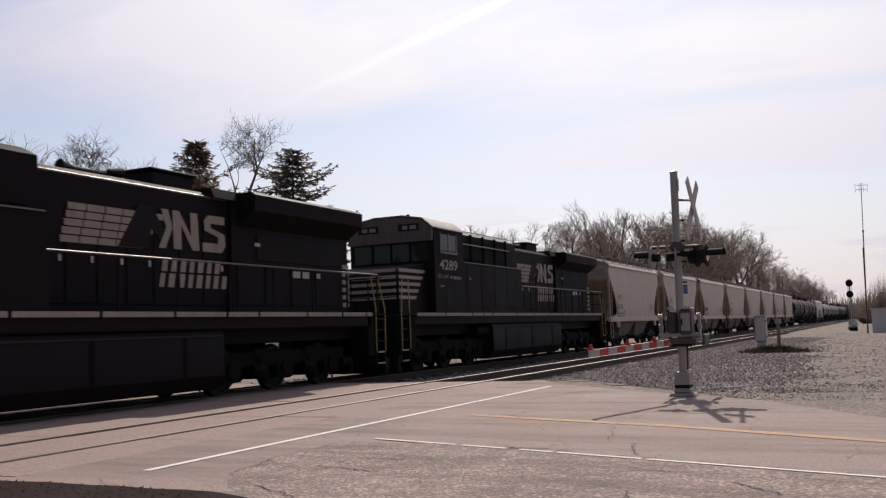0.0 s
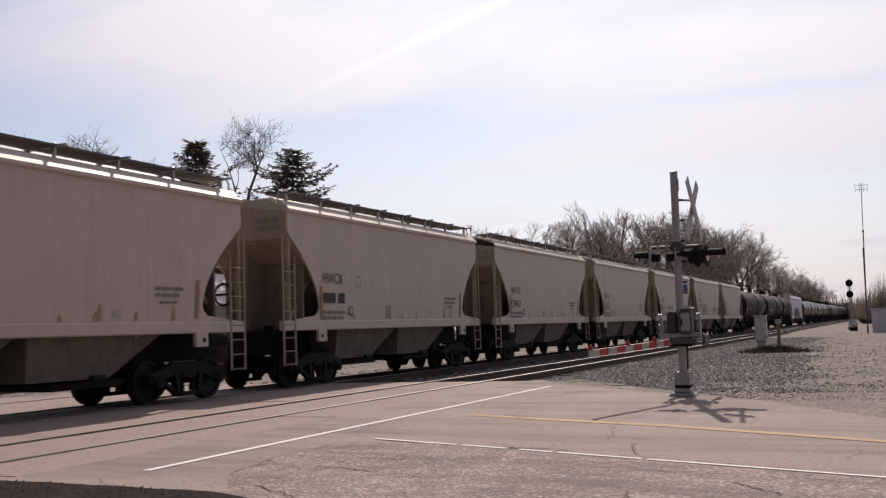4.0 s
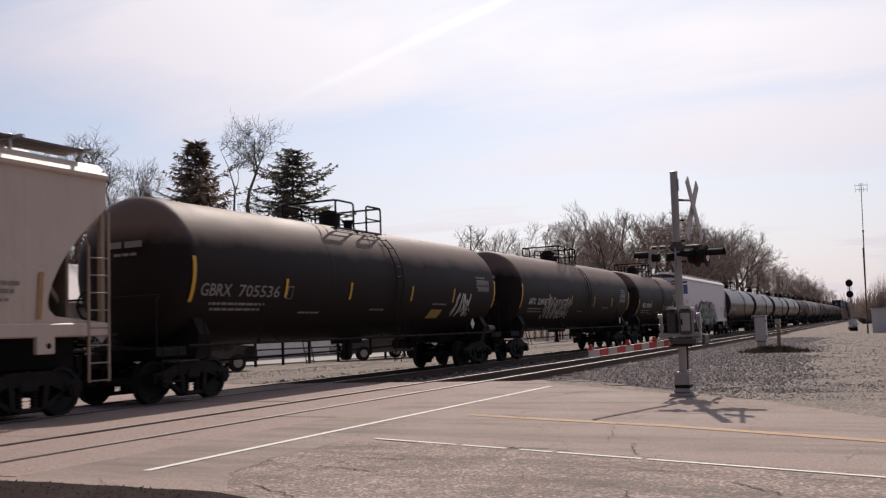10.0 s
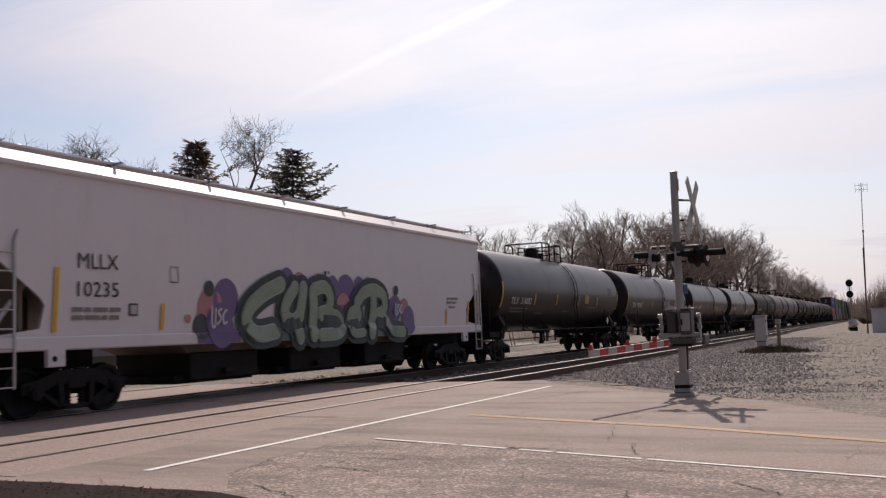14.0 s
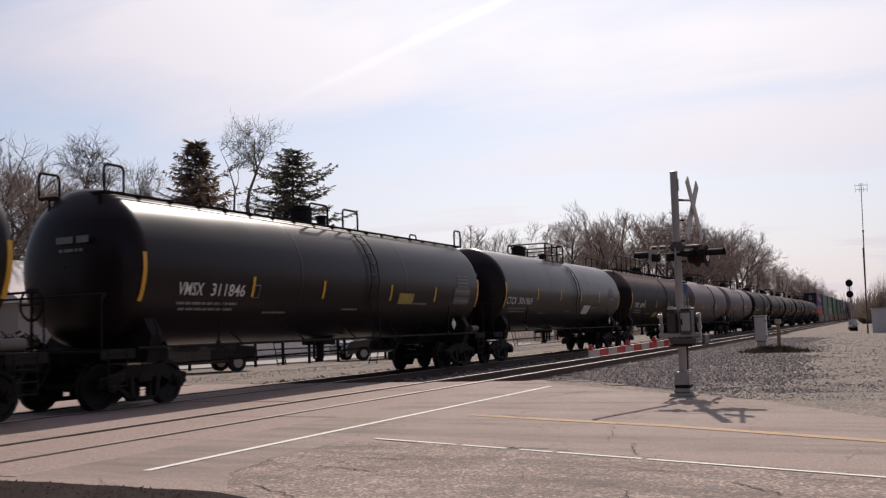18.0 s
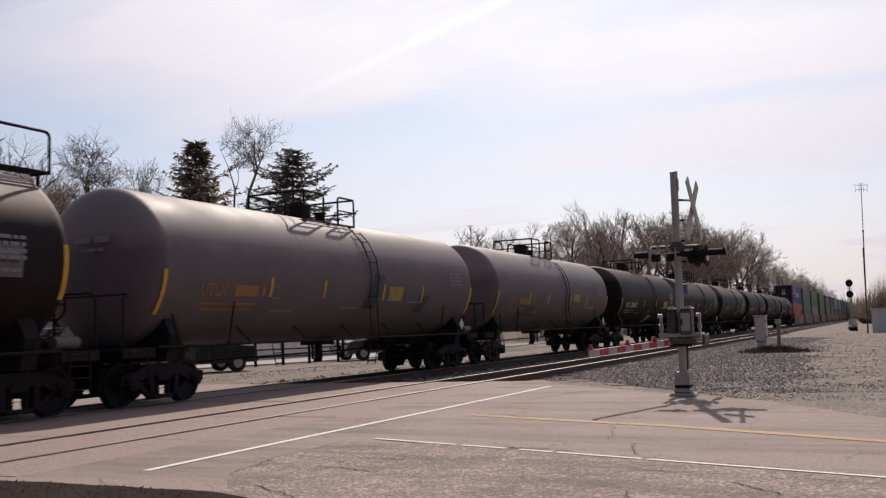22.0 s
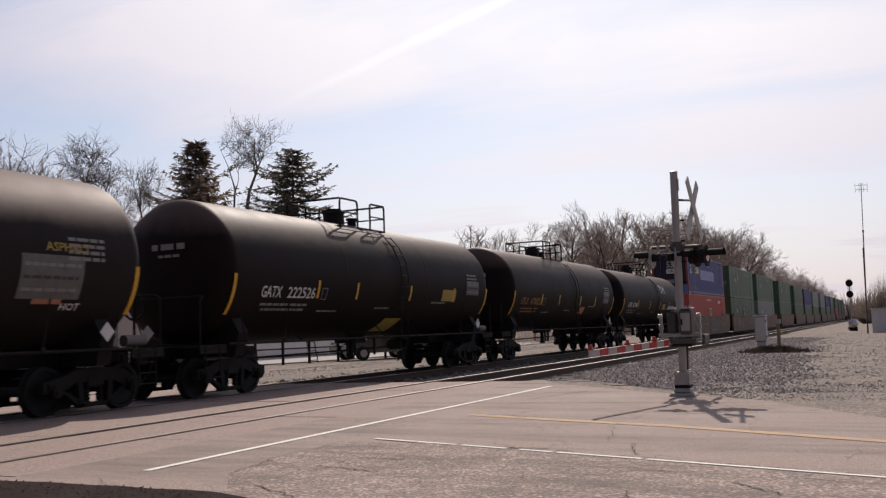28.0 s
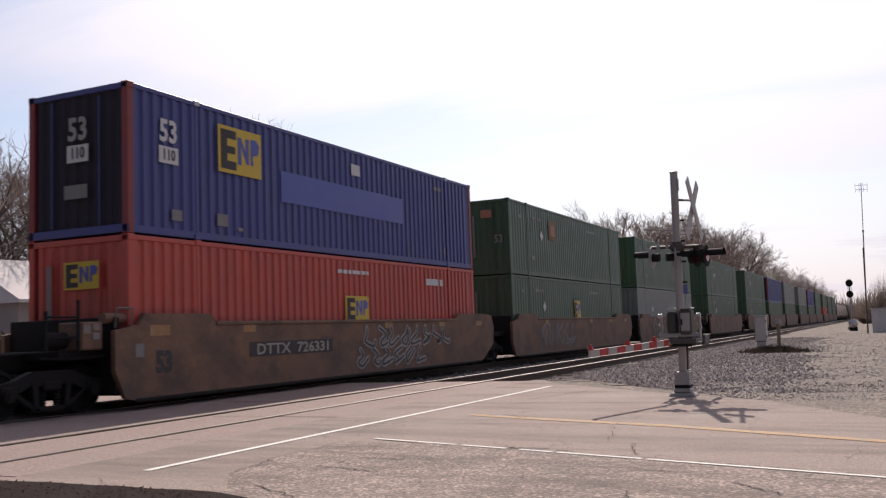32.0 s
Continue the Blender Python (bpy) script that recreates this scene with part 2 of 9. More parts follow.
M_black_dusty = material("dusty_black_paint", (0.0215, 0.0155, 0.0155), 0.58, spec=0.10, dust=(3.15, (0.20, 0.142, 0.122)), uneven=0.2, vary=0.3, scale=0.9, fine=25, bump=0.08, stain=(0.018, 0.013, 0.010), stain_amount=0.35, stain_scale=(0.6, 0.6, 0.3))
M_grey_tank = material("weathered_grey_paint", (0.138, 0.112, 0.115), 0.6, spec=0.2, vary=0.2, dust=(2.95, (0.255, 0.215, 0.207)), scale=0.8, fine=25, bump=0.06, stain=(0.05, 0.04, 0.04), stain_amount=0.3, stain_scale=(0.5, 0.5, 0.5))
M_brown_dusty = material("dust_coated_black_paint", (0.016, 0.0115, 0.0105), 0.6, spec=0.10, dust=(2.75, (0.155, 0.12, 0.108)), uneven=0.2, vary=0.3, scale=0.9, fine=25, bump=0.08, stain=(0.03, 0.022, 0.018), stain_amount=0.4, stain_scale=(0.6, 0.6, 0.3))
M_hopper = material("cream_hopper_paint", (0.555, 0.455, 0.372), 0.55, vary=0.13, scale=0.7, fine=25, bump=0.06, stain=(0.22, 0.155, 0.11), stain_amount=0.28, stain_scale=(1.6, 1.6, 0.22))
# hopper ends and ladders: tan darker than the body, brown streaks over it
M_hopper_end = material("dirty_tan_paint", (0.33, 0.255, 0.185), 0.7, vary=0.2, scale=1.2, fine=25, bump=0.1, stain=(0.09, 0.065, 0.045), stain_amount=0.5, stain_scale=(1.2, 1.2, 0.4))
# darker copy of the end tan: interior shade painted in, plus grime
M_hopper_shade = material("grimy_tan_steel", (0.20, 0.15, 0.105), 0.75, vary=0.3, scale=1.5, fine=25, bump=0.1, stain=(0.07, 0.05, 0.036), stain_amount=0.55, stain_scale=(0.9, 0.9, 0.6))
M_hopper_white = material("pale_grey_hopper_paint", (0.66, 0.60, 0.60), 0.5, vary=0.07, scale=0.6, fine=25, bump=0.05, stain=(0.30, 0.25, 0.22), stain_amount=0.15, stain_scale=(1.6, 1.6, 0.25))
M_galv = material("galvanised_steel", (0.42, 0.40, 0.40), 0.45, 0.75, vary=0.15, scale=8, fine=60, bump=0.06)
M_grating = material("walkway_steel", (0.16, 0.14, 0.135), 0.7, 0.5, vary=0.2, scale=6, fine=60)
M_bay = material("grimy_bay_steel", (0.15, 0.117, 0.092), 0.8, vary=0.5, scale=2, stain=(0.04, 0.032, 0.026), stain_amount=0.5, stain_scale=(1.5, 1.5, 1.0), fine=25, bump=0.1)
M_loco = material("locomotive_black", (0.0128, 0.0104, 0.0113), 0.62, spec=0.07, vary=0.25, scale=1.0, fine=30, bump=0.05, stain=(0.010, 0.0088, 0.0085), stain_amount=0.35, stain_scale=(0.9, 0.9, 0.3))
# cab roof: paler grey than the black body
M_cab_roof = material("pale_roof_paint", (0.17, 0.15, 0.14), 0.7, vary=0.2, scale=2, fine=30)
M_emblem = material("dusty_tan_emblem_paint", (0.33, 0.27, 0.228), 0.7, vary=0.2, scale=3, fine=30, bump=0.03, stain=(0.10, 0.08, 0.07), stain_amount=0.35)
M_emblem_light = material("worn_pale_stripe_paint", (0.37, 0.315, 0.265), 0.7, vary=0.15, scale=3, fine=30, bump=0.03, stain=(0.17, 0.14, 0.12), stain_amount=0.3)
M_pipe = material("dull_pipe_paint", (0.16, 0.145, 0.135), 0.5, 0.3, vary=0.2, scale=4)
# lighter strip that paints the sun's highlight along the hood edge
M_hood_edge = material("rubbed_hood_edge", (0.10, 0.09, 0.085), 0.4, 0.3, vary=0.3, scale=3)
M_brow = material("dusty_brow_paint", (0.095, 0.078, 0.07), 0.7, vary=0.4, scale=5, fine=30, stain=(0.05, 0.04, 0.037), stain_amount=0.65)
M_loco_roof = material("sooty_roof", (0.035, 0.03, 0.03), 0.85, spec=0.15, vary=0.25, scale=1.5, fine=30, bump=0.08)
M_white = material("dull_white_paint", (0.45, 0.405, 0.37), 0.6, vary=0.12, scale=3, fine=40, bump=0.05, stain=(0.25, 0.21, 0.18), stain_amount=0.2)
M_letter_dark = material("dark_stencil_paint", (0.05, 0.045, 0.045), 0.7, vary=0.1, scale=5, bump=0.0)
M_letter_white = material("white_stencil_paint", (0.62, 0.60, 0.58), 0.6, vary=0.1, scale=5, bump=0.0)
M_letter_dim = material("faded_stencil_paint", (0.22, 0.21, 0.20), 0.7, vary=0.2, scale=6, bump=0.0)
M_letter_tan = material("faded_dark_stencil", (0.22, 0.185, 0.16), 0.7, vary=0.2, scale=6, bump=0.0)
M_letter_orange = material("faded_orange_stencil", (0.30, 0.15, 0.04), 0.7, vary=0.2, scale=6, bump=0.0)
M_reflector = material("yellow_reflective_tape", (0.66, 0.36, 0.02), 0.45, vary=0.2, scale=4, fine=40, bump=0.0)
M_reflector_dirty = material("rusted_reflective_tape", (0.36, 0.19, 0.07), 0.6, vary=0.3, scale=5, fine=40, bump=0.0, stain=(0.42, 0.33, 0.25), stain_amount=0.5, stain_scale=(2, 2, 2))
M_rust_run = material("rust_run", (0.40, 0.27, 0.17), 0.75, vary=0.2, scale=7, bump=0.0)
M_yellow = material("yellow_paint", (0.62, 0.42, 0.03), 0.5, vary=0.12, scale=5, bump=0.02)
M_yellow_faded = material("faded_yellow_panel_paint", (0.36, 0.26, 0.045), 0.6, vary=0.25, scale=5, fine=40, bump=0.02, stain=(0.05, 0.04, 0.03), stain_amount=0.45, stain_scale=(2, 2, 2))
M_panel_dim = material("faded_panel_paint", (0.13, 0.122, 0.118), 0.7, vary=0.35, scale=7, fine=50, bump=0.0, stain=(0.03, 0.026, 0.026), stain_amount=0.45, stain_scale=(3, 3, 3))
M_handrail_yellow = material("yellow_rail_paint", (0.40, 0.29, 0.10), 0.5, vary=0.12, scale=5, bump=0.02)
M_red = material("red_paint", (0.45, 0.03, 0.03), 0.5, vary=0.12, scale=5, bump=0.02)
M_graf_white = material("white_spray_paint", (0.55, 0.53, 0.52), 0.6, vary=0.2, scale=6, bump=0.0)
M_graf_silver = material("thin_silver_spray_paint", (0.36, 0.32, 0.295), 0.65, vary=0.4, scale=3, bump=0.0, stain=(0.16, 0.11, 0.085), stain_amount=0.45, stain_scale=(1.5, 1.5, 1.5))
M_graf_grey = material("silver_spray_paint", (0.33, 0.31, 0.30), 0.6, vary=0.3, scale=4, bump=0.0)
M_graf_teal = material("dark_teal_spray_paint", (0.030, 0.044, 0.040), 0.6, vary=0.4, scale=3, bump=0.0)
M_graf_green = material("green_spray_paint", (0.235, 0.285, 0.205), 0.6, vary=0.35, scale=2.5, bump=0.0, stain=(0.16, 0.27, 0.26), stain_amount=0.55, stain_scale=(1, 1, 1))
M_graf_green_low = material("teal_spray_paint", (0.13, 0.175, 0.16), 0.6, vary=0.4, scale=2.5, bump=0.0, stain=(0.06, 0.07, 0.07), stain_amount=0.5, stain_scale=(1.5, 1.5, 1))
M_graf_rim = material("pale_green_spray_paint", (0.36, 0.40, 0.345), 0.6, vary=0.2, scale=4, bump=0.0)
M_graf_dark = material("dark_spray_paint", (0.04, 0.045, 0.045), 0.6, vary=0.2, scale=4, bump=0.0)
M_graf_pink = material("pink_spray_paint", (0.46, 0.19, 0.20), 0.6, vary=0.2, scale=3, bump=0.0)
M_graf_purple = material("purple_spray_paint", (0.145, 0.095, 0.215), 0.6, vary=0.2, scale=3, bump=0.0)
M_graf_orange = material("orange_spray_paint", (0.40, 0.17, 0.10), 0.6, vary=0.2, scale=3, bump=0.0)
M_well = material("faded_brown_well_paint", (0.20, 0.108, 0.064), 0.7, vary=0.38, scale=1.3, fine=18, bump=0.1, stain=(0.078, 0.054, 0.044), stain_amount=0.75, stain_scale=(0.55, 0.55, 0.75))
M_blue = material("blue_container_paint", (0.060, 0.068, 0.225), 0.5, vary=0.2, scale=1.0, fine=25, bump=0.05, stain=(0.045, 0.042, 0.075), stain_amount=0.4, stain_scale=(1, 1, 0.3))
M_blue_patch = material("fresh_blue_paint", (0.07, 0.085, 0.34), 0.45, vary=0.08, scale=2, bump=0.02)
M_post_red = material("maroon_post_paint", (0.24, 0.045, 0.04), 0.55, vary=0.2, scale=2, fine=25, bump=0.05, stain=(0.06, 0.03, 0.028), stain_amount=0.4, stain_scale=(1, 1, 0.5))
M_redbox = material("red_container_paint", (0.51, 0.082, 0.055), 0.5, vary=0.18, scale=1.0, fine=25, bump=0.05, stain=(0.19, 0.05, 0.04), stain_amount=0.4, stain_scale=(1, 1, 0.3))
M_greenbox = material("green_container_paint", (0.046, 0.092, 0.045), 0.5, vary=0.14, scale=1.0, fine=25, bump=0.05, stain=(0.11, 0.125, 0.085), stain_amount=0.3, stain_scale=(1, 1, 0.3))
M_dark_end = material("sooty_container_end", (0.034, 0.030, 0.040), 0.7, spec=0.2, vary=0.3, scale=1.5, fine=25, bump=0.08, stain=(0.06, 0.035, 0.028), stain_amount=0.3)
M_greybox = material("grey_container_paint", (0.17, 0.18, 0.16), 0.5, vary=0.14, scale=1.0, fine=25, bump=0.05)
M_bark = material("grey_bark", (0.125, 0.10, 0.088), 0.95, vary=0.25, scale=3, fine=40, bump=0.3)
M_twig = foliage("fine_twigs", (0.47, 0.385, 0.335), 0.35, 0.6)
M_twig_dark = foliage("dark_twigs", (0.26, 0.205, 0.175), 0.3, 0.6)
M_needle = foliage("conifer_needles", (0.205, 0.185, 0.145), 0.4)
M_needle_brown = foliage("browned_conifer_needles", (0.31, 0.24, 0.185), 0.4)
M_concrete = material("weathered_concrete", (0.33, 0.30, 0.275), 0.9, vary=0.15, scale=3, fine=40, bump=0.25)
M_gate_case = material("dull_gate_case", (0.085, 0.074, 0.068), 0.6, 0.3, vary=0.3, scale=6, fine=40, bump=0.1, stain=(0.05, 0.04, 0.035), stain_amount=0.4)
M_post_tan = material("weathered_tan_post", (0.24, 0.175, 0.10), 0.85, vary=0.2, scale=5, fine=40, bump=0.15)
M_gate_dark = material("dark_gate_case", (0.055, 0.048, 0.045), 0.6, 0.2, vary=0.3, scale=6, fine=40, bump=0.1)
M_disc_back = material("dull_grey_disc", (0.30, 0.28, 0.27), 0.6, vary=0.1, scale=6)
M_mast = material("aluminium_mast_paint", (0.36, 0.33, 0.31), 0.5, 0.5, vary=0.12, scale=4, fine=50, bump=0.08)
M_signal_black = material("signal_black", (0.014, 0.0125, 0.0125), 0.75, spec=0.15, vary=0.2, scale=5, bump=0.03)
M_lens_red = material("red_lens", (0.30, 0.015, 0.012), 0.15, vary=0.05, bump=0.0)
M_glass = glass("tinted_glass", (0.035, 0.038, 0.04))
M_car_paint = material("dark_car_paint", (0.05, 0.045, 0.045), 0.22, 0.3, vary=0.1, scale=3, bump=0.0, coat=0.8)
M_car_silver = material("dark_grey_car_paint", (0.055, 0.052, 0.053), 0.25, 0.6, vary=0.06, scale=3, bump=0.0, coat=0.8)
M_tyre = material("tyre_rubber", (0.018, 0.018, 0.018), 0.85, vary=0.2, scale=9)
M_board = material("bleached_boards", (0.66, 0.62, 0.60), 0.85, vary=0.15, scale=3, fine=30, piece=0.1)
M_siding = material("pale_pink_siding", (0.34, 0.275, 0.25), 0.8, vary=0.1, scale=2, fine=30)
M_roofing = material("dark_shingles", (0.10, 0.085, 0.08), 0.9, vary=0.25, scale=3, fine=30, bump=0.3)
M_pale_roof = material("pale_roofing", (0.62, 0.56, 0.54), 0.85, vary=0.15, scale=1.5, fine=25, bump=0.2)
M_weed = foliage("dead_weeds", (0.085, 0.066, 0.052), 0.25)
M_hedge = foliage("dark_hedge", (0.05, 0.042, 0.032), 0.15)
M_plate_blue = material("blue_sign_face", (0.10, 0.14, 0.30), 0.5, vary=0.1, bump=0.0)


# ---- mesh helpers ----
class G:
    """Collects points and faces for one mesh."""

    def __init__(self):
        self.v, self.f = [], []

    def add(self, vs, fs):
        o = len(self.v)
        self.v += [tuple(p) for p in vs]
        self.f += [tuple(i + o for i in q) for q in fs]
        return self

    def box(self, x0, x1, y0, y1, z0, z1, bevel=0.0):
        b = min(bevel, 0.45 * min(abs(x1 - x0), abs(y1 - y0), abs(z1 - z0)))
        if b <= 0:
            vs = [(x, y, z) for x in (x0, x1) for y in (y0, y1) for z in (z0, z1)]
            return self.add(vs, [(0, 1, 3, 2), (4, 6, 7, 5), (0, 4, 5, 1), (2, 3, 7, 6), (0, 2, 6, 4), (1, 5, 7, 3)])
        bm = bmesh.new()
        bmesh.ops.create_cube(bm, size=1.0)
        for p in bm.verts:
            p.co = ((x0 + x1) / 2 + p.co.x * (x1 - x0), (y0 + y1) / 2 + p.co.y * (y1 - y0), (z0 + z1) / 2 + p.co.z * (z1 - z0))
        bmesh.ops.bevel(bm, geom=list(bm.edges), offset=b, segments=1, affect="EDGES", profile=0.5)
        bm.verts.index_update()
        self.add([p.co[:] for p in bm.verts], [[p.index for p in q.verts] for q in bm.faces])
        bm.free()
        return self

    def prism(self, poly, axis, a0, a1):
        """A polygon in the two other axes (in x, y, z order), drawn out along axis."""
        def put(p, a):
            return (a, p[0], p[1]) if axis == "x" else (p[0], a, p[1]) if axis == "y" else (p[0], p[1], a)
        n = len(poly)
        vs = [put(p, a0) for p in poly] + [put(p, a1) for p in poly]
        fs = [tuple(range(n)), tuple(range(2 * n - 1, n - 1, -1))] + [(i, (i + 1) % n, n + (i + 1) % n, n + i) for i in range(n)]
        return self.add(vs, fs)

    def cyl(self, p0, p1, r, n=10, r2=None, caps=True):
        p0, p1 = Vector(p0), Vector(p1)
        r2 = r if r2 is None else r2
        d = (p1 - p0)
        if d.length < 1e-6:
            return self
        d.normalize()
        a = d.orthogonal().normalized()
        b = d.cross(a)
        vs = []
        for p, rr in ((p0, r), (p1, r2)):
            for i in range(n):
                t = 2 * math.pi * i / n
                vs.append(p + a * (math.cos(t) * rr) + b * (math.sin(t) * rr))
        fs = [(i, (i + 1) % n, n + (i + 1) % n, n + i) for i in range(n)]
        if caps:
            fs += [tuple(range(n - 1, -1, -1)), tuple(range(n, 2 * n))]
        return self.add(vs, fs)

    def tube(self, pts, r, n=6):
        for a, b in zip(pts[:-1], pts[1:]):
            self.cyl(a, b, r, n)
        return self

    def ring(self, profile, axis_y=0.0, axis_z=0.0, n=40, a0=0.0, a1=2 * math.pi):
        """Turns a profile of (x, radius) round a line along x."""
        m, full = len(profile), abs(a1 - a0 - 2 * math.pi) < 1e-6
        k = n if full else n + 1
        vs = []
        for x, r in profile:
            for i in range(k):
                t = a0 + (a1 - a0) * i / n
                vs.append((x, axis_y + r * math.cos(t), axis_z + r * math.sin(t)))
        fs = []
        for j in range(m - 1):
            for i in range(n):
                i2 = (i + 1) % k
                fs.append((j * k + i, j * k + i2, (j + 1) * k + i2, (j + 1) * k + i))
        return self.add(vs, fs)

    def mesh(self, name="mesh", smooth=True, angle=0.6):
        me = bpy.data.meshes.new(name)
        me.from_pydata(self.v, [], self.f)
        bm = bmesh.new()
        bm.from_mesh(me)
        bmesh.ops.remove_doubles(bm, verts=bm.verts, dist=0.0002)
        bmesh.ops.recalc_face_normals(bm, faces=bm.faces)
        bm.to_mesh(me)
        bm.free()
        if smooth:
            me.polygons.foreach_set("use_smooth", [True] * len(me.polygons))
            me.set_sharp_from_angle(angle=angle)
        return me


def part(name, g, mat, parent, label="", at=(0, 0, 0), turn=0.0):
    """One mesh object under a thing or part; g is a G or a finished mesh."""
    me = g if isinstance(g, bpy.types.Mesh) else g.mesh(name)
    if not me.materials:
        me.materials.append(mat)
    ob = new(name, me)
    ob.parent = parent
    ob.location = at
    if turn:
        ob.rotation_euler = (0, 0, turn)
    if label:
        ob["label"] = label
    if name in ("data_lettering", "end_lettering", "emblem_line", "number_mark"):
        ob["kind"] = "stuff"
    return ob


def thing(name, m, label, category, group="", kind=""):
    ob = new(name)
    ob.empty_display_size = 0.3
    ob.matrix_basis = m
    return tagged(ob, label, category, group, kind)


def solid(name, g, mat, label="", category="", group="", kind="", m=None):
    me = g if isinstance(g, bpy.types.Mesh) else g.mesh(name)
    if not me.materials:
        me.materials.append(mat)
    ob = new(name, me)
    if m is not None:
        ob.matrix_basis = m
    return tagged(ob, label, category, group, kind)


_letters = {}


def text_fit(words, width, height, shear=0.0, bold=0.006):
    """Letters stretched to a given width and capital height, centred."""
    vs, fs = text_mesh(words, 0.4, shear, 1.0, bold)
    x0, x1 = min(p[0] for p in vs), max(p[0] for p in vs)
    z0, z1 = min(p[2] for p in vs), max(p[2] for p in vs)
    return [((p[0] - (x0 + x1) / 2) * width / (x1 - x0), 0.0, (p[2] - (z0 + z1) / 2) * height / (z1 - z0)) for p in vs], fs


def text_mesh(words, size, shear=0.0, wide=1.0, bold=0.0):
    """Flat letters in the x-z plane, centred, facing -y, as points and faces."""
    key = (words, size, shear, wide, bold)
    if key not in _letters:
        cu = bpy.data.curves.new("letters", "FONT")
        cu.body, cu.size, cu.align_x, cu.align_y = words, size, "CENTER", "CENTER"
        cu.shear, cu.offset, cu.resolution_u = shear, bold, 2
        ob = new("letters", cu)
        me = bpy.data.meshes.new_from_object(ob)
        vs = [(p.co.x * wide, 0.0, p.co.y) for p in me.vertices]
        fs = [tuple(q.vertices) for q in me.polygons]
        bpy.data.objects.remove(ob)
        bpy.data.curves.remove(cu)
        bpy.data.meshes.remove(me)
        _letters[key] = (vs, fs)
    return _letters[key]

# ---- ground, roads, tracks ----
TRACK_FAR, TRACK_NEAR, GAUGE = 13.985, 9.53, 1.435
DECK_X0, DECK_X1 = 6.1, 20.9


def ground_z(x, y):
    z = -0.03
    if y > 60 or x > 300:
        z -= 0.05
    inside = 0.0
    if x > DECK_X1 or x < -14:
        lo, hi = 7.2, 16.6
        if lo < y < hi:
            inside = min(1.0, (y - lo) / 0.8, (hi - y) / 0.8)
        inside *= min(1.0, max(0.0, x - DECK_X1) / 0.4) if x > 0 else 1.0
    z -= 0.17 * inside
    return z + 0.015 * noise.noise((x * 0.6, y * 0.6, 0))


def build_ground():
    xs = [-1500, -600, -250, -120, -60, -40, -30, -20, -14.1, -13.9] + [-10 + i for i in range(0, 30)] + [20.8, 20.92, 21.3] + [22 + i for i in range(0, 40)] + [62 + 4 * i for i in range(0, 25)] + [170, 190, 220, 260, 320, 400, 520, 700, 1000, 1600, 3000]
    ys = [-1500, -600, -250, -120, -60, -30, -15, -8, -4, -2] + [i for i in range(0, 7)] + [7.0, 7.2, 7.6, 8.0, 9, 10, 11, 12, 13, 14, 15, 15.8, 16.2, 16.6, 17, 18, 19, 20, 22, 24, 27, 30, 35, 42, 50, 60, 80, 120, 200, 400, 900, 2500]
    g = G()
    g.v = [(x, y, ground_z(x, y)) for x in xs for y in ys]
    k = len(ys)
    g.f = [(i * k + j, (i + 1) * k + j, (i + 1) * k + j + 1, i * k + j + 1) for i in range(len(xs) - 1) for j in range(k - 1)]
    solid("ground", g, M_ground, "pale dusty gravel lot and open ground around the crossing", "ground", kind="structure")


def sheet(name, poly, z, mat, label, category, lift=0.05, kind="structure", parent=None):
    g = G().prism(poly, "z", z - lift, z)
    if parent is not None:
        return part(name, g, mat, parent, label)
    return solid(name, g, mat, label, category, kind=kind)


def wobble(points, step, amount, seed):
    """Breaks the straight sides of an outline into small uneven steps."""
    rnd, out = random.Random(seed), []
    for a, b in zip(points, points[1:] + points[:1]):
        n = max(1, int(math.dist(a, b) / step))
        for i in range(n):
            t = i / n
            j = amount if 0 < i else 0
            out.append((a[0] + (b[0] - a[0]) * t + rnd.uniform(-j, j), a[1] + (b[1] - a[1]) * t + rnd.uniform(-j, j)))
    return out


def strip(pts, width, z, up=0.004):
    """A painted line: thin strip along points on the ground."""
    g = G()
    top = []
    for i, p in enumerate(pts):
        a, b = Vector(pts[max(0, i - 1)]), Vector(pts[min(len(pts) - 1, i + 1)])
        d = (b - a).normalized()
        n = Vector((-d.y, d.x)) * width / 2
        top += [(p[0] + n.x, p[1] + n.y, z + up), (p[0] - n.x, p[1] - n.y, z + up)]
    k = len(pts)
    g.add(top, [(2 * i, 2 * i + 1, 2 * i + 3, 2 * i + 2) for i in range(k - 1)])
    return g


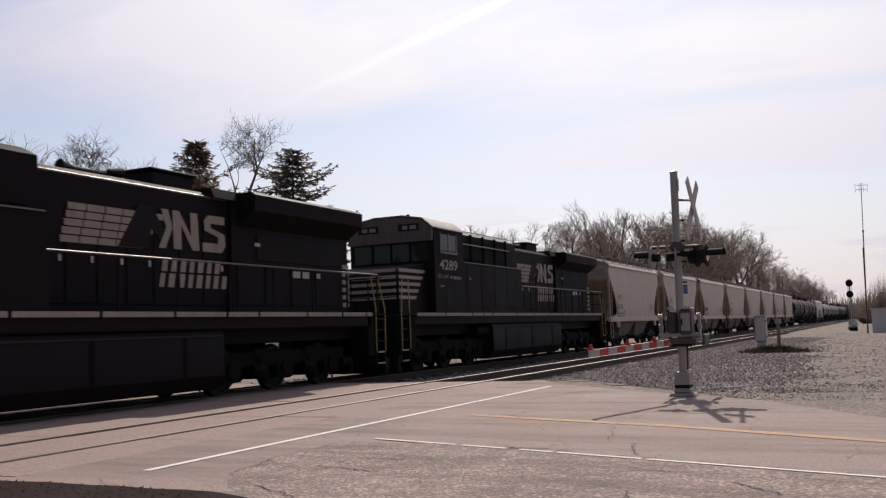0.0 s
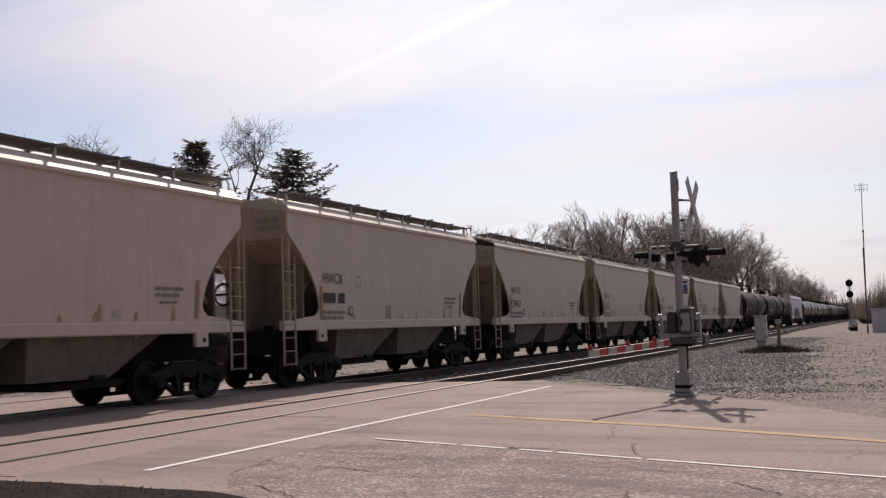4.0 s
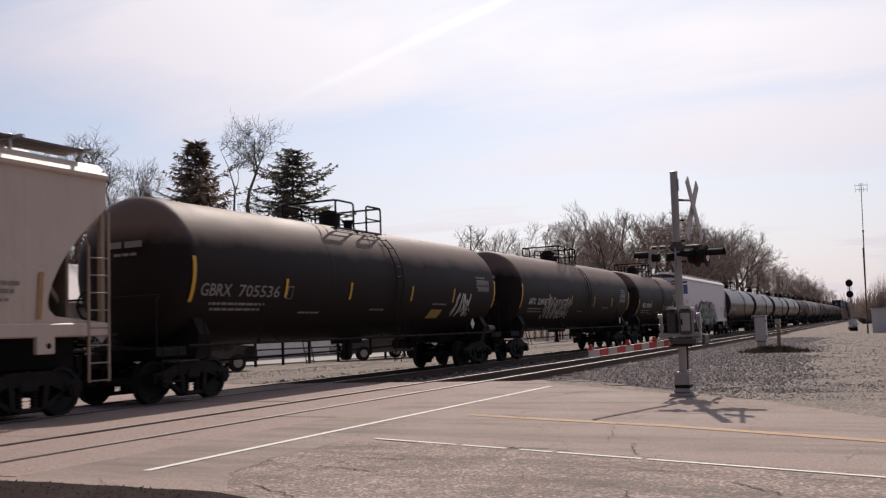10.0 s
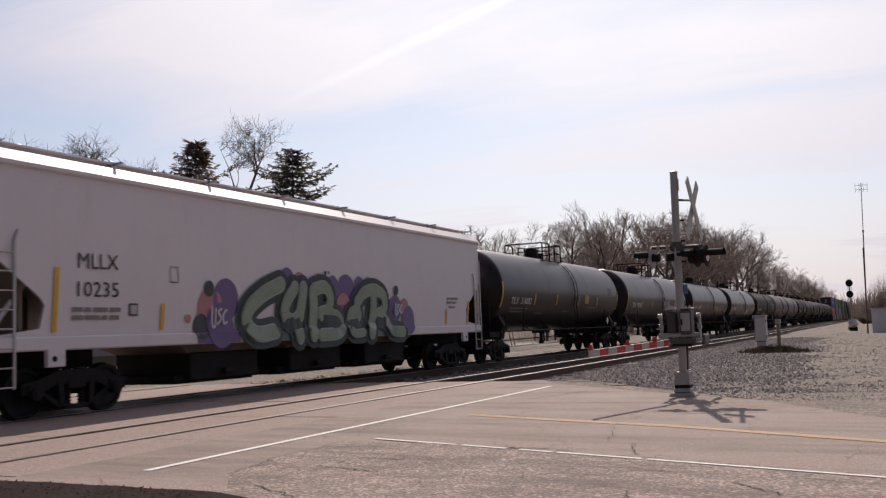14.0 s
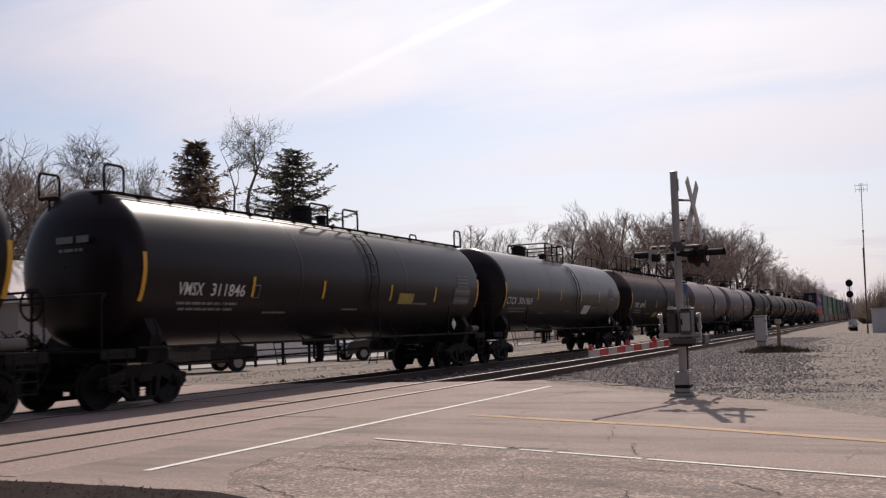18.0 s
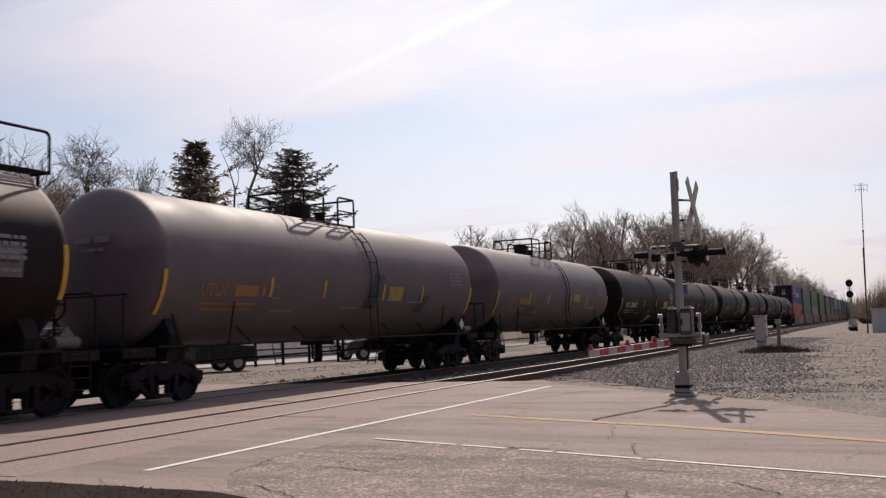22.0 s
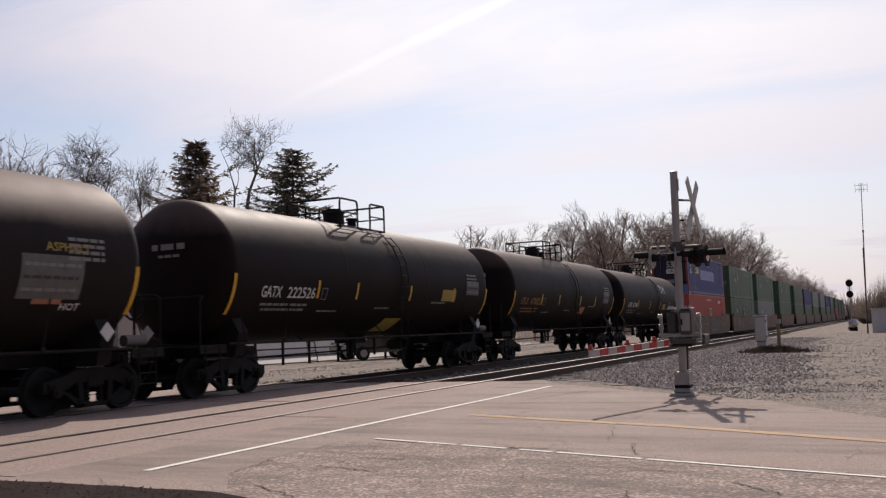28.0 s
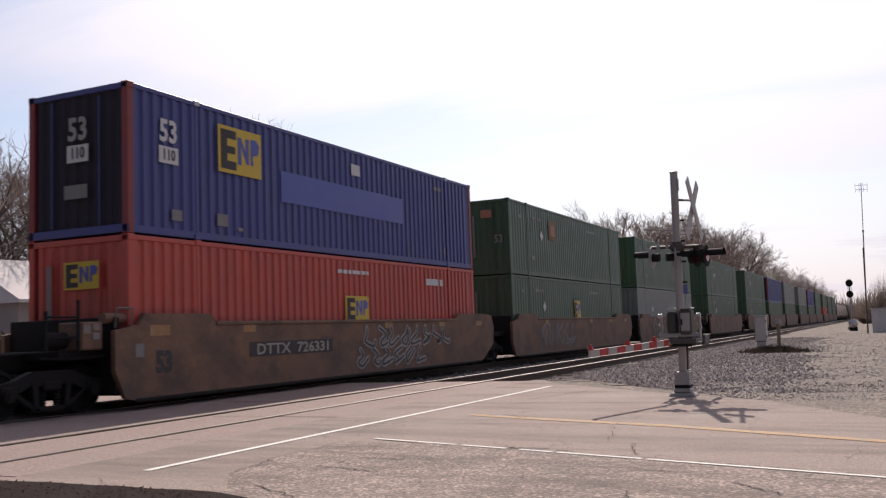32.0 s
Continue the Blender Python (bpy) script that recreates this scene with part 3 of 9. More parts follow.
def build_roads():
    # the road crosses slantwise; the lot in front of the tracks is old asphalt
    edge = [(-6, -30), (-1.0, -30), (4.2, -20), (9.6, -6), (12.48, 0.1), (15.2, 1.9), (16.3, 3.3), (19.4, 6.5), (20.85, 7.3), (20.9, 7.6), (6.1, 7.6), (6.12, 5.9), (6.1, 4.9), (5.4, 3.5), (4.0, 1.0), (-3, -6), (-9, -16)]
    sheet("road", wobble(edge, 0.5, 0.03, 1), 0.0, M_asphalt, "worn pinkish-grey asphalt road leading over the tracks", "road")
    lot = [(5.4, 3.5), (6.1, 4.9), (7.05, 5.54), (8.15, 5.75), (9.4, 5.70), (9.35, 4.6), (8.95, 3.0), (8.35, 1.0), (7.7, -1.2), (6, -6), (2, -14), (-6, -16), (-3, -6), (4.0, 1.0)]
    sheet("pavement", wobble(lot, 0.35, 0.05, 2), 0.006, M_patch, "coarse grey broken asphalt shoulder beside the road", "pavement", 0.04)
    verge = [(-14, 7.9), (6.15, 7.9), (6.15, 6.0), (6.1, 4.95), (5.5, 3.6), (4.0, 1.2), (-3, -4), (-14, -6)]
    sheet("verge", wobble(verge, 0.3, 0.04, 3), 0.016, M_dark_verge, "dark brown verge beside the road", "verge", 0.05)
    rnd, g = random.Random(41), G()
    inner = [(6.15, 7.6), (6.15, 6.0), (6.1, 4.95), (5.5, 3.6), (4.0, 1.2), (2.0, -0.6)]
    for i in range(2600):
        k = rnd.randrange(len(inner) - 1)
        t = rnd.random()
        x = inner[k][0] + (inner[k + 1][0] - inner[k][0]) * t - abs(rnd.gauss(0, 0.5))
        y = inner[k][1] + (inner[k + 1][1] - inner[k][1]) * t
        a, h = rnd.uniform(0, 6.28), rnd.uniform(0.0, 0.009)
        dx, dy = 0.05 * math.cos(a), 0.05 * math.sin(a)
        g.add([(x - dy * 0.3, y + dx * 0.3, 0.01), (x + dy * 0.3, y - dx * 0.3, 0.01), (x + dx, y + dy, 0.016 + h)], [(0, 1, 2)])
    me = bpy.data.meshes.new("dead_grass")
    me.from_pydata(g.v, [], g.f)
    solid("dead_grass", me, M_hedge, "dark dead grass at the edge of the dark verge", "grass", kind="stuff")
    # crossing deck between and beside the rails
    near, far = TRACK_NEAR, TRACK_FAR
    h, f = GAUGE / 2 + 0.035, GAUGE / 2 - 0.07
    bands = [(7.6, near - h - 0.03), (near - f, near + f), (near + h + 0.03, far - h - 0.03), (far - f, far + f), (far + h + 0.03, 17.6)]
    deck = thing("crossing_deck", pose(0, 0, 0), "pinkish concrete and asphalt deck between the rails of the level crossing", "crossing deck", kind="structure")
    rnd = random.Random(5)
    for a, b in bands:
        x = -13.8
        while x < DECK_X1 - 0.1:
            x2 = min(DECK_X1 + rnd.uniform(-0.02, 0.02), x + 2.9)
            part("deck_panel", G().box(x + 0.004, x2 - 0.004, a, b, -0.16, -0.016 + rnd.uniform(-0.003, 0.003), 0.012), M_deck, deck)
            x = x2
    # far approach
    sheet("road_beyond", wobble([(-60, 17.55), (20.6, 17.55), (21.2, 18.0), (14, 20.0), (-10, 21.5), (-60, 21.5)], 0.6, 0.05, 6), 0.0, M_asphalt, "pale worn road surface beyond the tracks", "road")
    sheet("grass_strip", wobble([(-60, 21.4), (8, 20.6), (19, 21.6), (24.5, 24.6), (10, 25.5), (-60, 26)], 0.5, 0.12, 8), 0.03, M_grass, "strip of dry yellow-green grass beyond the road", "grass", 0.1)
    # paint
    white = thing("stop_line", pose(0, 0, 0), "worn white painted line along the tracks", "road marking", kind="structure")
    part("paint", strip([(7.0, 6.51), (10, 6.50), (14, 6.46), (18.66, 6.41)], 0.10, 0.0, 0.006), M_white_line, white)
    edge_l = thing("edge_line", pose(0, 0, 0), "broken white painted edge line on the road", "road marking", kind="structure")
    dx, dy = 7.83 - 9.55, 0.09 - 5.39
    for a, b in ((-0.02, 0.10), (0.105, 0.21), (0.225, 0.335), (0.365, 0.44), (0.45, 0.62), (0.63, 1.0), (1.01, 1.5), (1.52, 3.2)):
        part("paint", strip([(9.62 + dx * a, 5.39 + dy * a), (9.62 + dx * b, 5.39 + dy * b)], 0.058, 0.006, 0.006), M_white_line, edge_l)
    yel = thing("centre_line", pose(0, 0, 0), "faded yellow centre line of the road", "road marking", kind="structure")
    for off in (0.0, 0.105):
        part("paint", strip([(12.52 + off, 5.55), (11.95 + off, 4.2), (11.27 + off, 2.36), (10.12 + off, 0.1), (8.6 + off, -3.0), (4 + off, -13)], 0.088, 0.0, 0.005), M_yellow_line, yel)
    # cracks and patched holes
    rnd = random.Random(11)
    crack = thing("crack", pose(0, 0, 0), "dark open cracks and broken seams in the asphalt", "crack", kind="structure")
    lines = [((9.11, 3.61), (9.07, 3.15), 0.04), ((7.0, 5.5), (8.1, 5.75), 0.01), ((8.1, 5.75), (9.4, 5.75), 0.008), ((6.5, 4.9), (6.1, 4.2), 0.014), ((12.55, 5.3), (12.3, 4.3), 0.012), ((7.6, 4.9), (7.35, 4.2), 0.016), ((7.45, 1.15), (7.0, 0.75), 0.015), ((8.98, 3.06), (8.93, 2.86), 0.03), ((8.1, 4.82), (8.14, 4.29), 0.02), ((7.93, 1.98), (7.91, 1.7), 0.015), ((12.45, 4.95), (12.16, 4.56), 0.012), ((11.19, 3.08), (9.88, 2.76), 0.007), ((9.68, 2.46), (8.79, 2.22), 0.01), ((15.2, 5.63), (17.19, 5.2), 0.015)]
    for _ in range(60):
        x, y = rnd.uniform(5.6, 14.5), rnd.uniform(1.6, 6.3)
        a, ln = rnd.choice((0.2, 1.2, 1.9, 2.8)) + rnd.uniform(-0.4, 0.4), rnd.uniform(0.15, 0.8)
        lines.append(((x, y), (x + ln * math.cos(a), y + ln * math.sin(a)), rnd.uniform(0.003, 0.007)))
    for a, b, w in lines:
        n, j = 10, min(0.04, 0.07 * math.dist(a, b))
        pts = [(a[0] + (b[0] - a[0]) * i / n + rnd.uniform(-j, j), a[1] + (b[1] - a[1]) * i / n + rnd.uniform(-j, j)) for i in range(n + 1)]
        part("seam", strip(pts, w, 0.008, 0.004), M_crack, crack)


def build_tracks():
    for name, yc, lab in (("track_near", TRACK_NEAR, "near railway track with shiny rail tops and dark wooden ties"), ("track_far", TRACK_FAR, "far railway track under the moving train")):
        tr = thing(name, pose(0, 0, 0), lab, "railway track", kind="structure")
        for s in (-1, 1):
            y = yc + s * GAUGE / 2 + s * 0.035
            rail = part("rail", G().box(-120, 900, y - 0.075, y + 0.075, -0.172, -0.155).box(-120, 900, y - 0.012, y + 0.012, -0.155, -0.045).box(-120, 900, y - 0.036, y + 0.036, -0.045, -0.002, 0.006), M_rail_side, tr)
            part("rail_head", G().box(-120, 900, y - 0.027, y + 0.027, -0.002, 0.003), M_rail_top, rail, "polished running surface")
        tie = G().box(-0.115, 0.115, -1.3, 1.3, -0.30, -0.172, 0.012).mesh("tie")
        x = 21.2
        while x < 95:
            part("tie", tie, M_tie, tr, at=(x + random.uniform(-0.03, 0.03), yc + random.uniform(-0.04, 0.04), random.uniform(-0.012, 0.0)))
            x += 0.56


def stone_points(rnd, r):
    base = [(1, 0, 0), (-1, 0, 0), (0, 1, 0), (0, -1, 0), (0, 0, 1), (0, 0, -1)]
    return [tuple(c * r * rnd.uniform(0.6, 1.25) for c in p) for p in base]


STONE_F = [(0, 2, 4), (2, 1, 4), (1, 3, 4), (3, 0, 4), (2, 0, 5), (1, 2, 5), (3, 1, 5), (0, 3, 5)]


def build_ballast():
    # added sheet; its colour holds the shade of gaps between stones
    sheet("ballast_bed", wobble([(20.95, 7.3), (20.6, 6.3), (19.2, 4.75), (18.0, 3.5), (18.6, 2.5), (24, 2.6), (30, 2.9), (44, 4.0), (62, 5.2), (62, 7.4)], 0.3, 0.32, 12), -0.019, M_bed, "speckled bed under the loose ballast, dark stone gaps painted in", "gravel", 0.06)
    rnd = random.Random(21)

    def scatter(name, count, area, r0, r1, mat, label):
        g = G()
        made = 0
        while made < count:
            x, y = area(rnd)
            if x is None:
                continue
            r = rnd.uniform(r0, r1) * rnd.choice((0.7, 1, 1, 1.25))
            z = ground_z(x, y) + r * 0.1
            a = rnd.uniform(0, 6.28)
            c, s = math.cos(a), math.sin(a)
            g.add([(x + p[0] * c - p[1] * s, y + p[0] * s + p[1] * c, z + p[2] * 0.8) for p in stone_points(rnd, r)], STONE_F)
            made += 1
        me = bpy.data.meshes.new(name)
        me.from_pydata(g.v, [], g.f)
        solid(name, me, mat, label, "gravel", kind="stuff")

    def inner(r):
        x = 21.0 + 60 * r.random() ** 1.7
        return x, r.uniform(7.3, 16.4)

    def shoulder(r):
        x = 16.8 + 46 * r.random() ** 1.8
        y = r.uniform(-0.8, 8.4)
        road_edge = 1.9 + 0.817 * (x - 15.4)
        if x < 21.2 and y > road_edge - 0.15:
            return None, None
        edge = 3.0 + 0.05 * (x - 20) + 1.2 * noise.noise((x * 0.3, 3, 1))
        fade = min(1.0, max(0.0, (x - 16.8) / 2.6))
        dense = min(1.0, max(0.0, (y - edge + 1.7) / 2.8)) ** 1.2
        return (x, y) if r.random() < fade * (0.004 * max(0.0, y + 0.8) + dense) else (None, None)

    def apron(r):
        t = r.random()
        x = 15.4 + t * 6
        y = 1.9 + t * 4.9 - r.random() ** 1.5 * 2.6
        return x, y

    def far_side(r):
        x = 12 + 60 * r.random()
        return x, r.uniform(17.9, 21.0)

    scatter("track_ballast", 11000, inner, 0.03, 0.06, M_ballast, "dark grey crushed stone between and beside the rails")
    scatter("ballast_shoulder", 62000, shoulder, 0.022, 0.046, M_shoulder, "loose grey crushed stone spread beside the track")
    scatter("loose_gravel", 3500, apron, 0.006, 0.018, M_stone, "loose gravel at the edge of the asphalt")
    scatter("far_gravel", 5000, far_side, 0.012, 0.03, M_stone, "pale loose gravel beyond the far track")

    def lot(r):
        x = 17 + 63 * r.random() ** 1.6
        return x, r.uniform(-2.5, 5) * (x / 40)

    scatter("lot_pebbles", 16000, lot, 0.006, 0.02, M_stone, "scattered pebbles on the dusty gravel lot")

# ---- rolling stock ----
# Cars stand with their base on the rails, x = 0 at mid-length, x pointing to the rear, -y towards the road.
TRAIN = []  # (thing, place along the train)
WHEELSETS = []
_mesh = {}


def shared(key, make):
    if key not in _mesh:
        _mesh[key] = make().mesh(key)
    return _mesh[key]


def m_wheelset(r=0.43):
    g = G()
    for s in (-1, 1):
        prof = [(0.0, 0.09), (0.0, r - 0.11), (0.03, r - 0.07), (0.0, r - 0.06), (-0.02, r + 0.025), (0.012, r + 0.025), (0.03, r), (0.12, r - 0.004), (0.12, r - 0.07), (0.085, r - 0.09), (0.075, 0.16), (0.12, 0.14), (0.12, 0.09)]
        vs, n = [], 22
        for o, rr in prof:
            for i in range(n):
                t = 2 * math.pi * i / n
                vs.append((rr * math.cos(t), s * (0.70 + o), rr * math.sin(t)))
        g.add(vs, [(j * n + i, j * n + (i + 1) % n, (j + 1) * n + (i + 1) % n, (j + 1) * n + i) for j in range(len(prof) - 1) for i in range(n)])
    g.cyl((0, -1.05, 0), (0, 1.05, 0), 0.085, 12)
    return g


def m_side_frame():
    g = G()
    top = [(-1.15, 0.40), (-1.15, 0.60), (-0.80, 0.66), (-0.40, 0.80), (0.40, 0.80), (0.80, 0.66), (1.15, 0.60), (1.15, 0.40), (0.72, 0.44), (0.45, 0.56), (-0.45, 0.56), (-0.72, 0.44)]
    g.prism(top, "y", -0.07, 0.07)
    for s in (-1, 1):
        g.prism([(s * 0.72, 0.46), (s * 0.86, 0.50), (s * 0.36, 0.14), (s * 0.26, 0.20)], "y", -0.06, 0.06)
        g.prism([(s * 0.30, 0.62), (s * 0.42, 0.62), (s * 0.36, 0.14), (s * 0.26, 0.14)], "y", -0.08, 0.08)
    g.box(-0.40, 0.40, -0.08, 0.08, 0.12, 0.20, 0.02)
    return g


def m_spring():
    g, n = G(), 9
    prof = [(0.20, 0.02)] + [(0.21 + 0.028 * k, 0.070 if k % 2 == 0 else 0.048) for k in range(10)] + [(0.47, 0.02)]
    vs = [(r * math.cos(6.2832 * i / n), r * math.sin(6.2832 * i / n), z) for z, r in prof for i in range(n)]
    return g.add(vs, [(j * n + i, j * n + (i + 1) % n, (j + 1) * n + (i + 1) % n, (j + 1) * n + i) for j in range(len(prof) - 1) for i in range(n)])


def m_bolster():
    g = G()
    g.box(-0.2, 0.2, -1.1, 1.1, 0.46, 0.64, 0.03).box(-0.28, 0.28, -0.5, 0.5, 0.58, 0.74, 0.04)
    g.cyl((0, 0, 0.7), (0, 0, 0.86), 0.22, 14)
    for s in (-1, 1):  # brake beams
        g.cyl((s * 0.42, -0.85, 0.38), (s * 0.42, 0.85, 0.38), 0.035, 8)
    return g


def m_bearing():
    return G().cyl((0, -0.13, 0), (0, 0.02, 0), 0.115, 12).cyl((0, -0.15, 0), (0, -0.13, 0), 0.06, 8).box(-0.16, 0.16, -0.09, 0.09, 0.02, 0.15, 0.02)


def add_truck(car, x, base=0.9):
    b = part("truck", shared("bolster", m_bolster), M_steel_dark, car, "grimy cast-steel truck bolster", at=(x, 0, 0))
    for s in (-1, 1):
        part("side_frame", shared("side_frame", m_side_frame), M_steel_dark, b, at=(0, s * 1.0, 0))
        for x_ in (-0.15, 0.15):
            part("spring", shared("spring", m_spring), M_steel_dark, b, at=(x_, s * 1.0, 0))
    for dx in (-base, base):
        w = part("wheelset", shared("wheelset", m_wheelset), M_wheel, b)
        w.matrix_parent_inverse = Matrix.Translation((dx, 0, 0.432))
        WHEELSETS.append(w)
        for s in (-1, 1):
            part("bearing_cap", shared("bearing", m_bearing), M_steel_dark, b, at=(dx, s * 1.02, 0.432), turn=0 if s < 0 else math.pi)


def m_coupler():
    g = G().box(-0.75, 0.25, -0.09, 0.09, 0.80, 0.98, 0.02)
    g.prism([(-1.05, -0.16), (-0.72, -0.18), (-0.72, 0.14), (-0.86, 0.14), (-0.90, 0.02), (-1.02, 0.02)], "z", 0.76, 1.02)
    g.box(-0.62, -0.55, -0.2, 0.2, 0.74, 1.04, 0.01)
    g.tube([(-0.7, -0.28, 0.80), (-0.85, -0.30, 0.55), (-1.0, -0.26, 0.42), (-1.1, -0.1, 0.45)], 0.025, 6)
    return g


def add_couplers(car, half):
    for s in (-1, 1):
        part("coupler", shared("coupler", m_coupler), M_steel_dark, car, at=(s * half, 0, 0), turn=0 if s < 0 else math.pi)


# surface writing -----------------------------------------------------------
def flat_put(vs, x, y, z, side=-1):
    """Letters on a flat near side at y."""
    return [(x + p[0], y, z + p[2]) for p in vs]


def round_put(vs, x, z, rad, zc, y_lift=0.012):
    """Letters wrapped on a round tank of that radius whose axis is at height zc."""
    out = []
    for p in vs:
        a = math.asin(max(-0.99, min(0.99, (z - zc) / rad))) + p[2] / rad
        out.append((x + p[0], -(rad + y_lift) * math.cos(a), zc + (rad + y_lift) * math.sin(a)))
    return out


def bars_mesh(rows, rnd):
    """Unreadable small print: rows of (x0, x1, z, height) broken into word-long bars, as flat faces."""
    vs, fs = [], []
    for x0, x1, z, h in rows:
        x = x0
        while x < x1 - 0.02:
            w = min(x1 - x, rnd.uniform(1.2, 4.5) * h)
            k = len(vs)
            vs += [(x, 0, z - h / 2), (x + w, 0, z - h / 2), (x + w, 0, z + h / 2), (x, 0, z + h / 2)]
            fs.append((k, k + 1, k + 2, k + 3))
            x += w + h * 0.6
    return vs, fs


def shape_mesh(polys):
    vs, fs = [], []
    for poly in polys:
        k = len(vs)
        vs += [(p[0], 0, p[1]) for p in poly]
        fs.append(tuple(range(k, k + len(poly))))
    return vs, fs


def rect(x0, x1, z0, z1, lean=0.0):
    n = max(1, int(abs(z1 - z0) / 0.12))
    left = [(x0 + lean * (z0 + (z1 - z0) * i / n - z0), z0 + (z1 - z0) * i / n) for i in range(n + 1)]
    right = [(x1 + lean * (p[1] - z0), p[1]) for p in left]
    return [[left[i], right[i], right[i + 1], left[i + 1]] for i in range(n)]


def ribbon(points, w, k=5):
    """One brush stroke: a smooth band along a few points, narrowing to round ends."""
    pts = [Vector(p) for p in points]
    pts = [pts[0] * 2 - pts[1]] + pts + [pts[-1] * 2 - pts[-2]]
    line = []
    for i in range(1, len(pts) - 2):
        p0, p1, p2, p3 = pts[i - 1:i + 3]
        for j in range(k):
            t = j / k
            line.append(0.5 * (2 * p1 + (p2 - p0) * t + (2 * p0 - 5 * p1 + 4 * p2 - p3) * t * t + (3 * p1 - p0 - 3 * p2 + p3) * t ** 3))
    line.append(pts[-2])
    d0, d1 = (line[0] - line[1]).normalized(), (line[-1] - line[-2]).normalized()
    line = [line[0] + d0 * w * f for f in (0.48, 0.38, 0.2)] + line + [line[-1] + d1 * w * f for f in (0.2, 0.38, 0.48)]
    n, left, right = len(line), [], []
    for i, p in enumerate(line):
        d = (line[min(n - 1, i + 1)] - line[max(0, i - 1)]).normalized()
        h = w / 2 * {0: 0.25, 1: 0.62, 2: 0.9}.get(min(i, n - 1 - i), 1.0)
        left.append((p.x - d.y * h, p.y + d.x * h))
        right.append((p.x + d.y * h, p.y - d.x * h))
    return [[left[i], right[i], right[i + 1], left[i + 1]] for i in range(n - 1)]


def scrawl(rnd, x0, x1, z0, z1, letters, w):
    """Spray-can writing: looping strokes that spell nothing."""
    polys = []
    step = (x1 - x0) / letters
    for i in range(letters):
        cx, cz = x0 + (i + 0.5) * step, (z0 + z1) / 2
        hw, hh = step * 0.52, (z1 - z0) * 0.5
        pts = [(cx + hw * rnd.uniform(-0.9, 0.9), cz + hh * v) for v in (1.0, 0.55, 0.1, -0.4, -1.0)]
        rnd.shuffle(pts) if rnd.random() < 0.4 else None
        pts = [(cx - hw * rnd.uniform(0.3, 0.9), cz - hh * rnd.uniform(0.5, 1))] + pts + [(cx + hw * rnd.uniform(0.3, 1.0), cz + hh * rnd.uniform(-1, 0.4))]
        polys += ribbon(pts, w, 5)
    return shape_mesh(polys)


# tank car -------------------------------------------------------------------
def tank_profile(half, rad, head=0.50, n=9):
    prof = [(-half - head, 0.02)]
    for i in range(1, n + 1):
        a = math.pi / 2 * i / n
        prof.append((-half - head * math.cos(a), rad * math.sin(a) ** 0.78))
    w = -half * 0.34
    prof += [(-half + 0.05, rad), (w - 0.06, rad), (w - 0.02, rad), (w, rad + 0.006), (w + 0.02, rad), (w + 0.06, rad)]
    return prof + [(-x, r) for x, r in reversed(prof)]


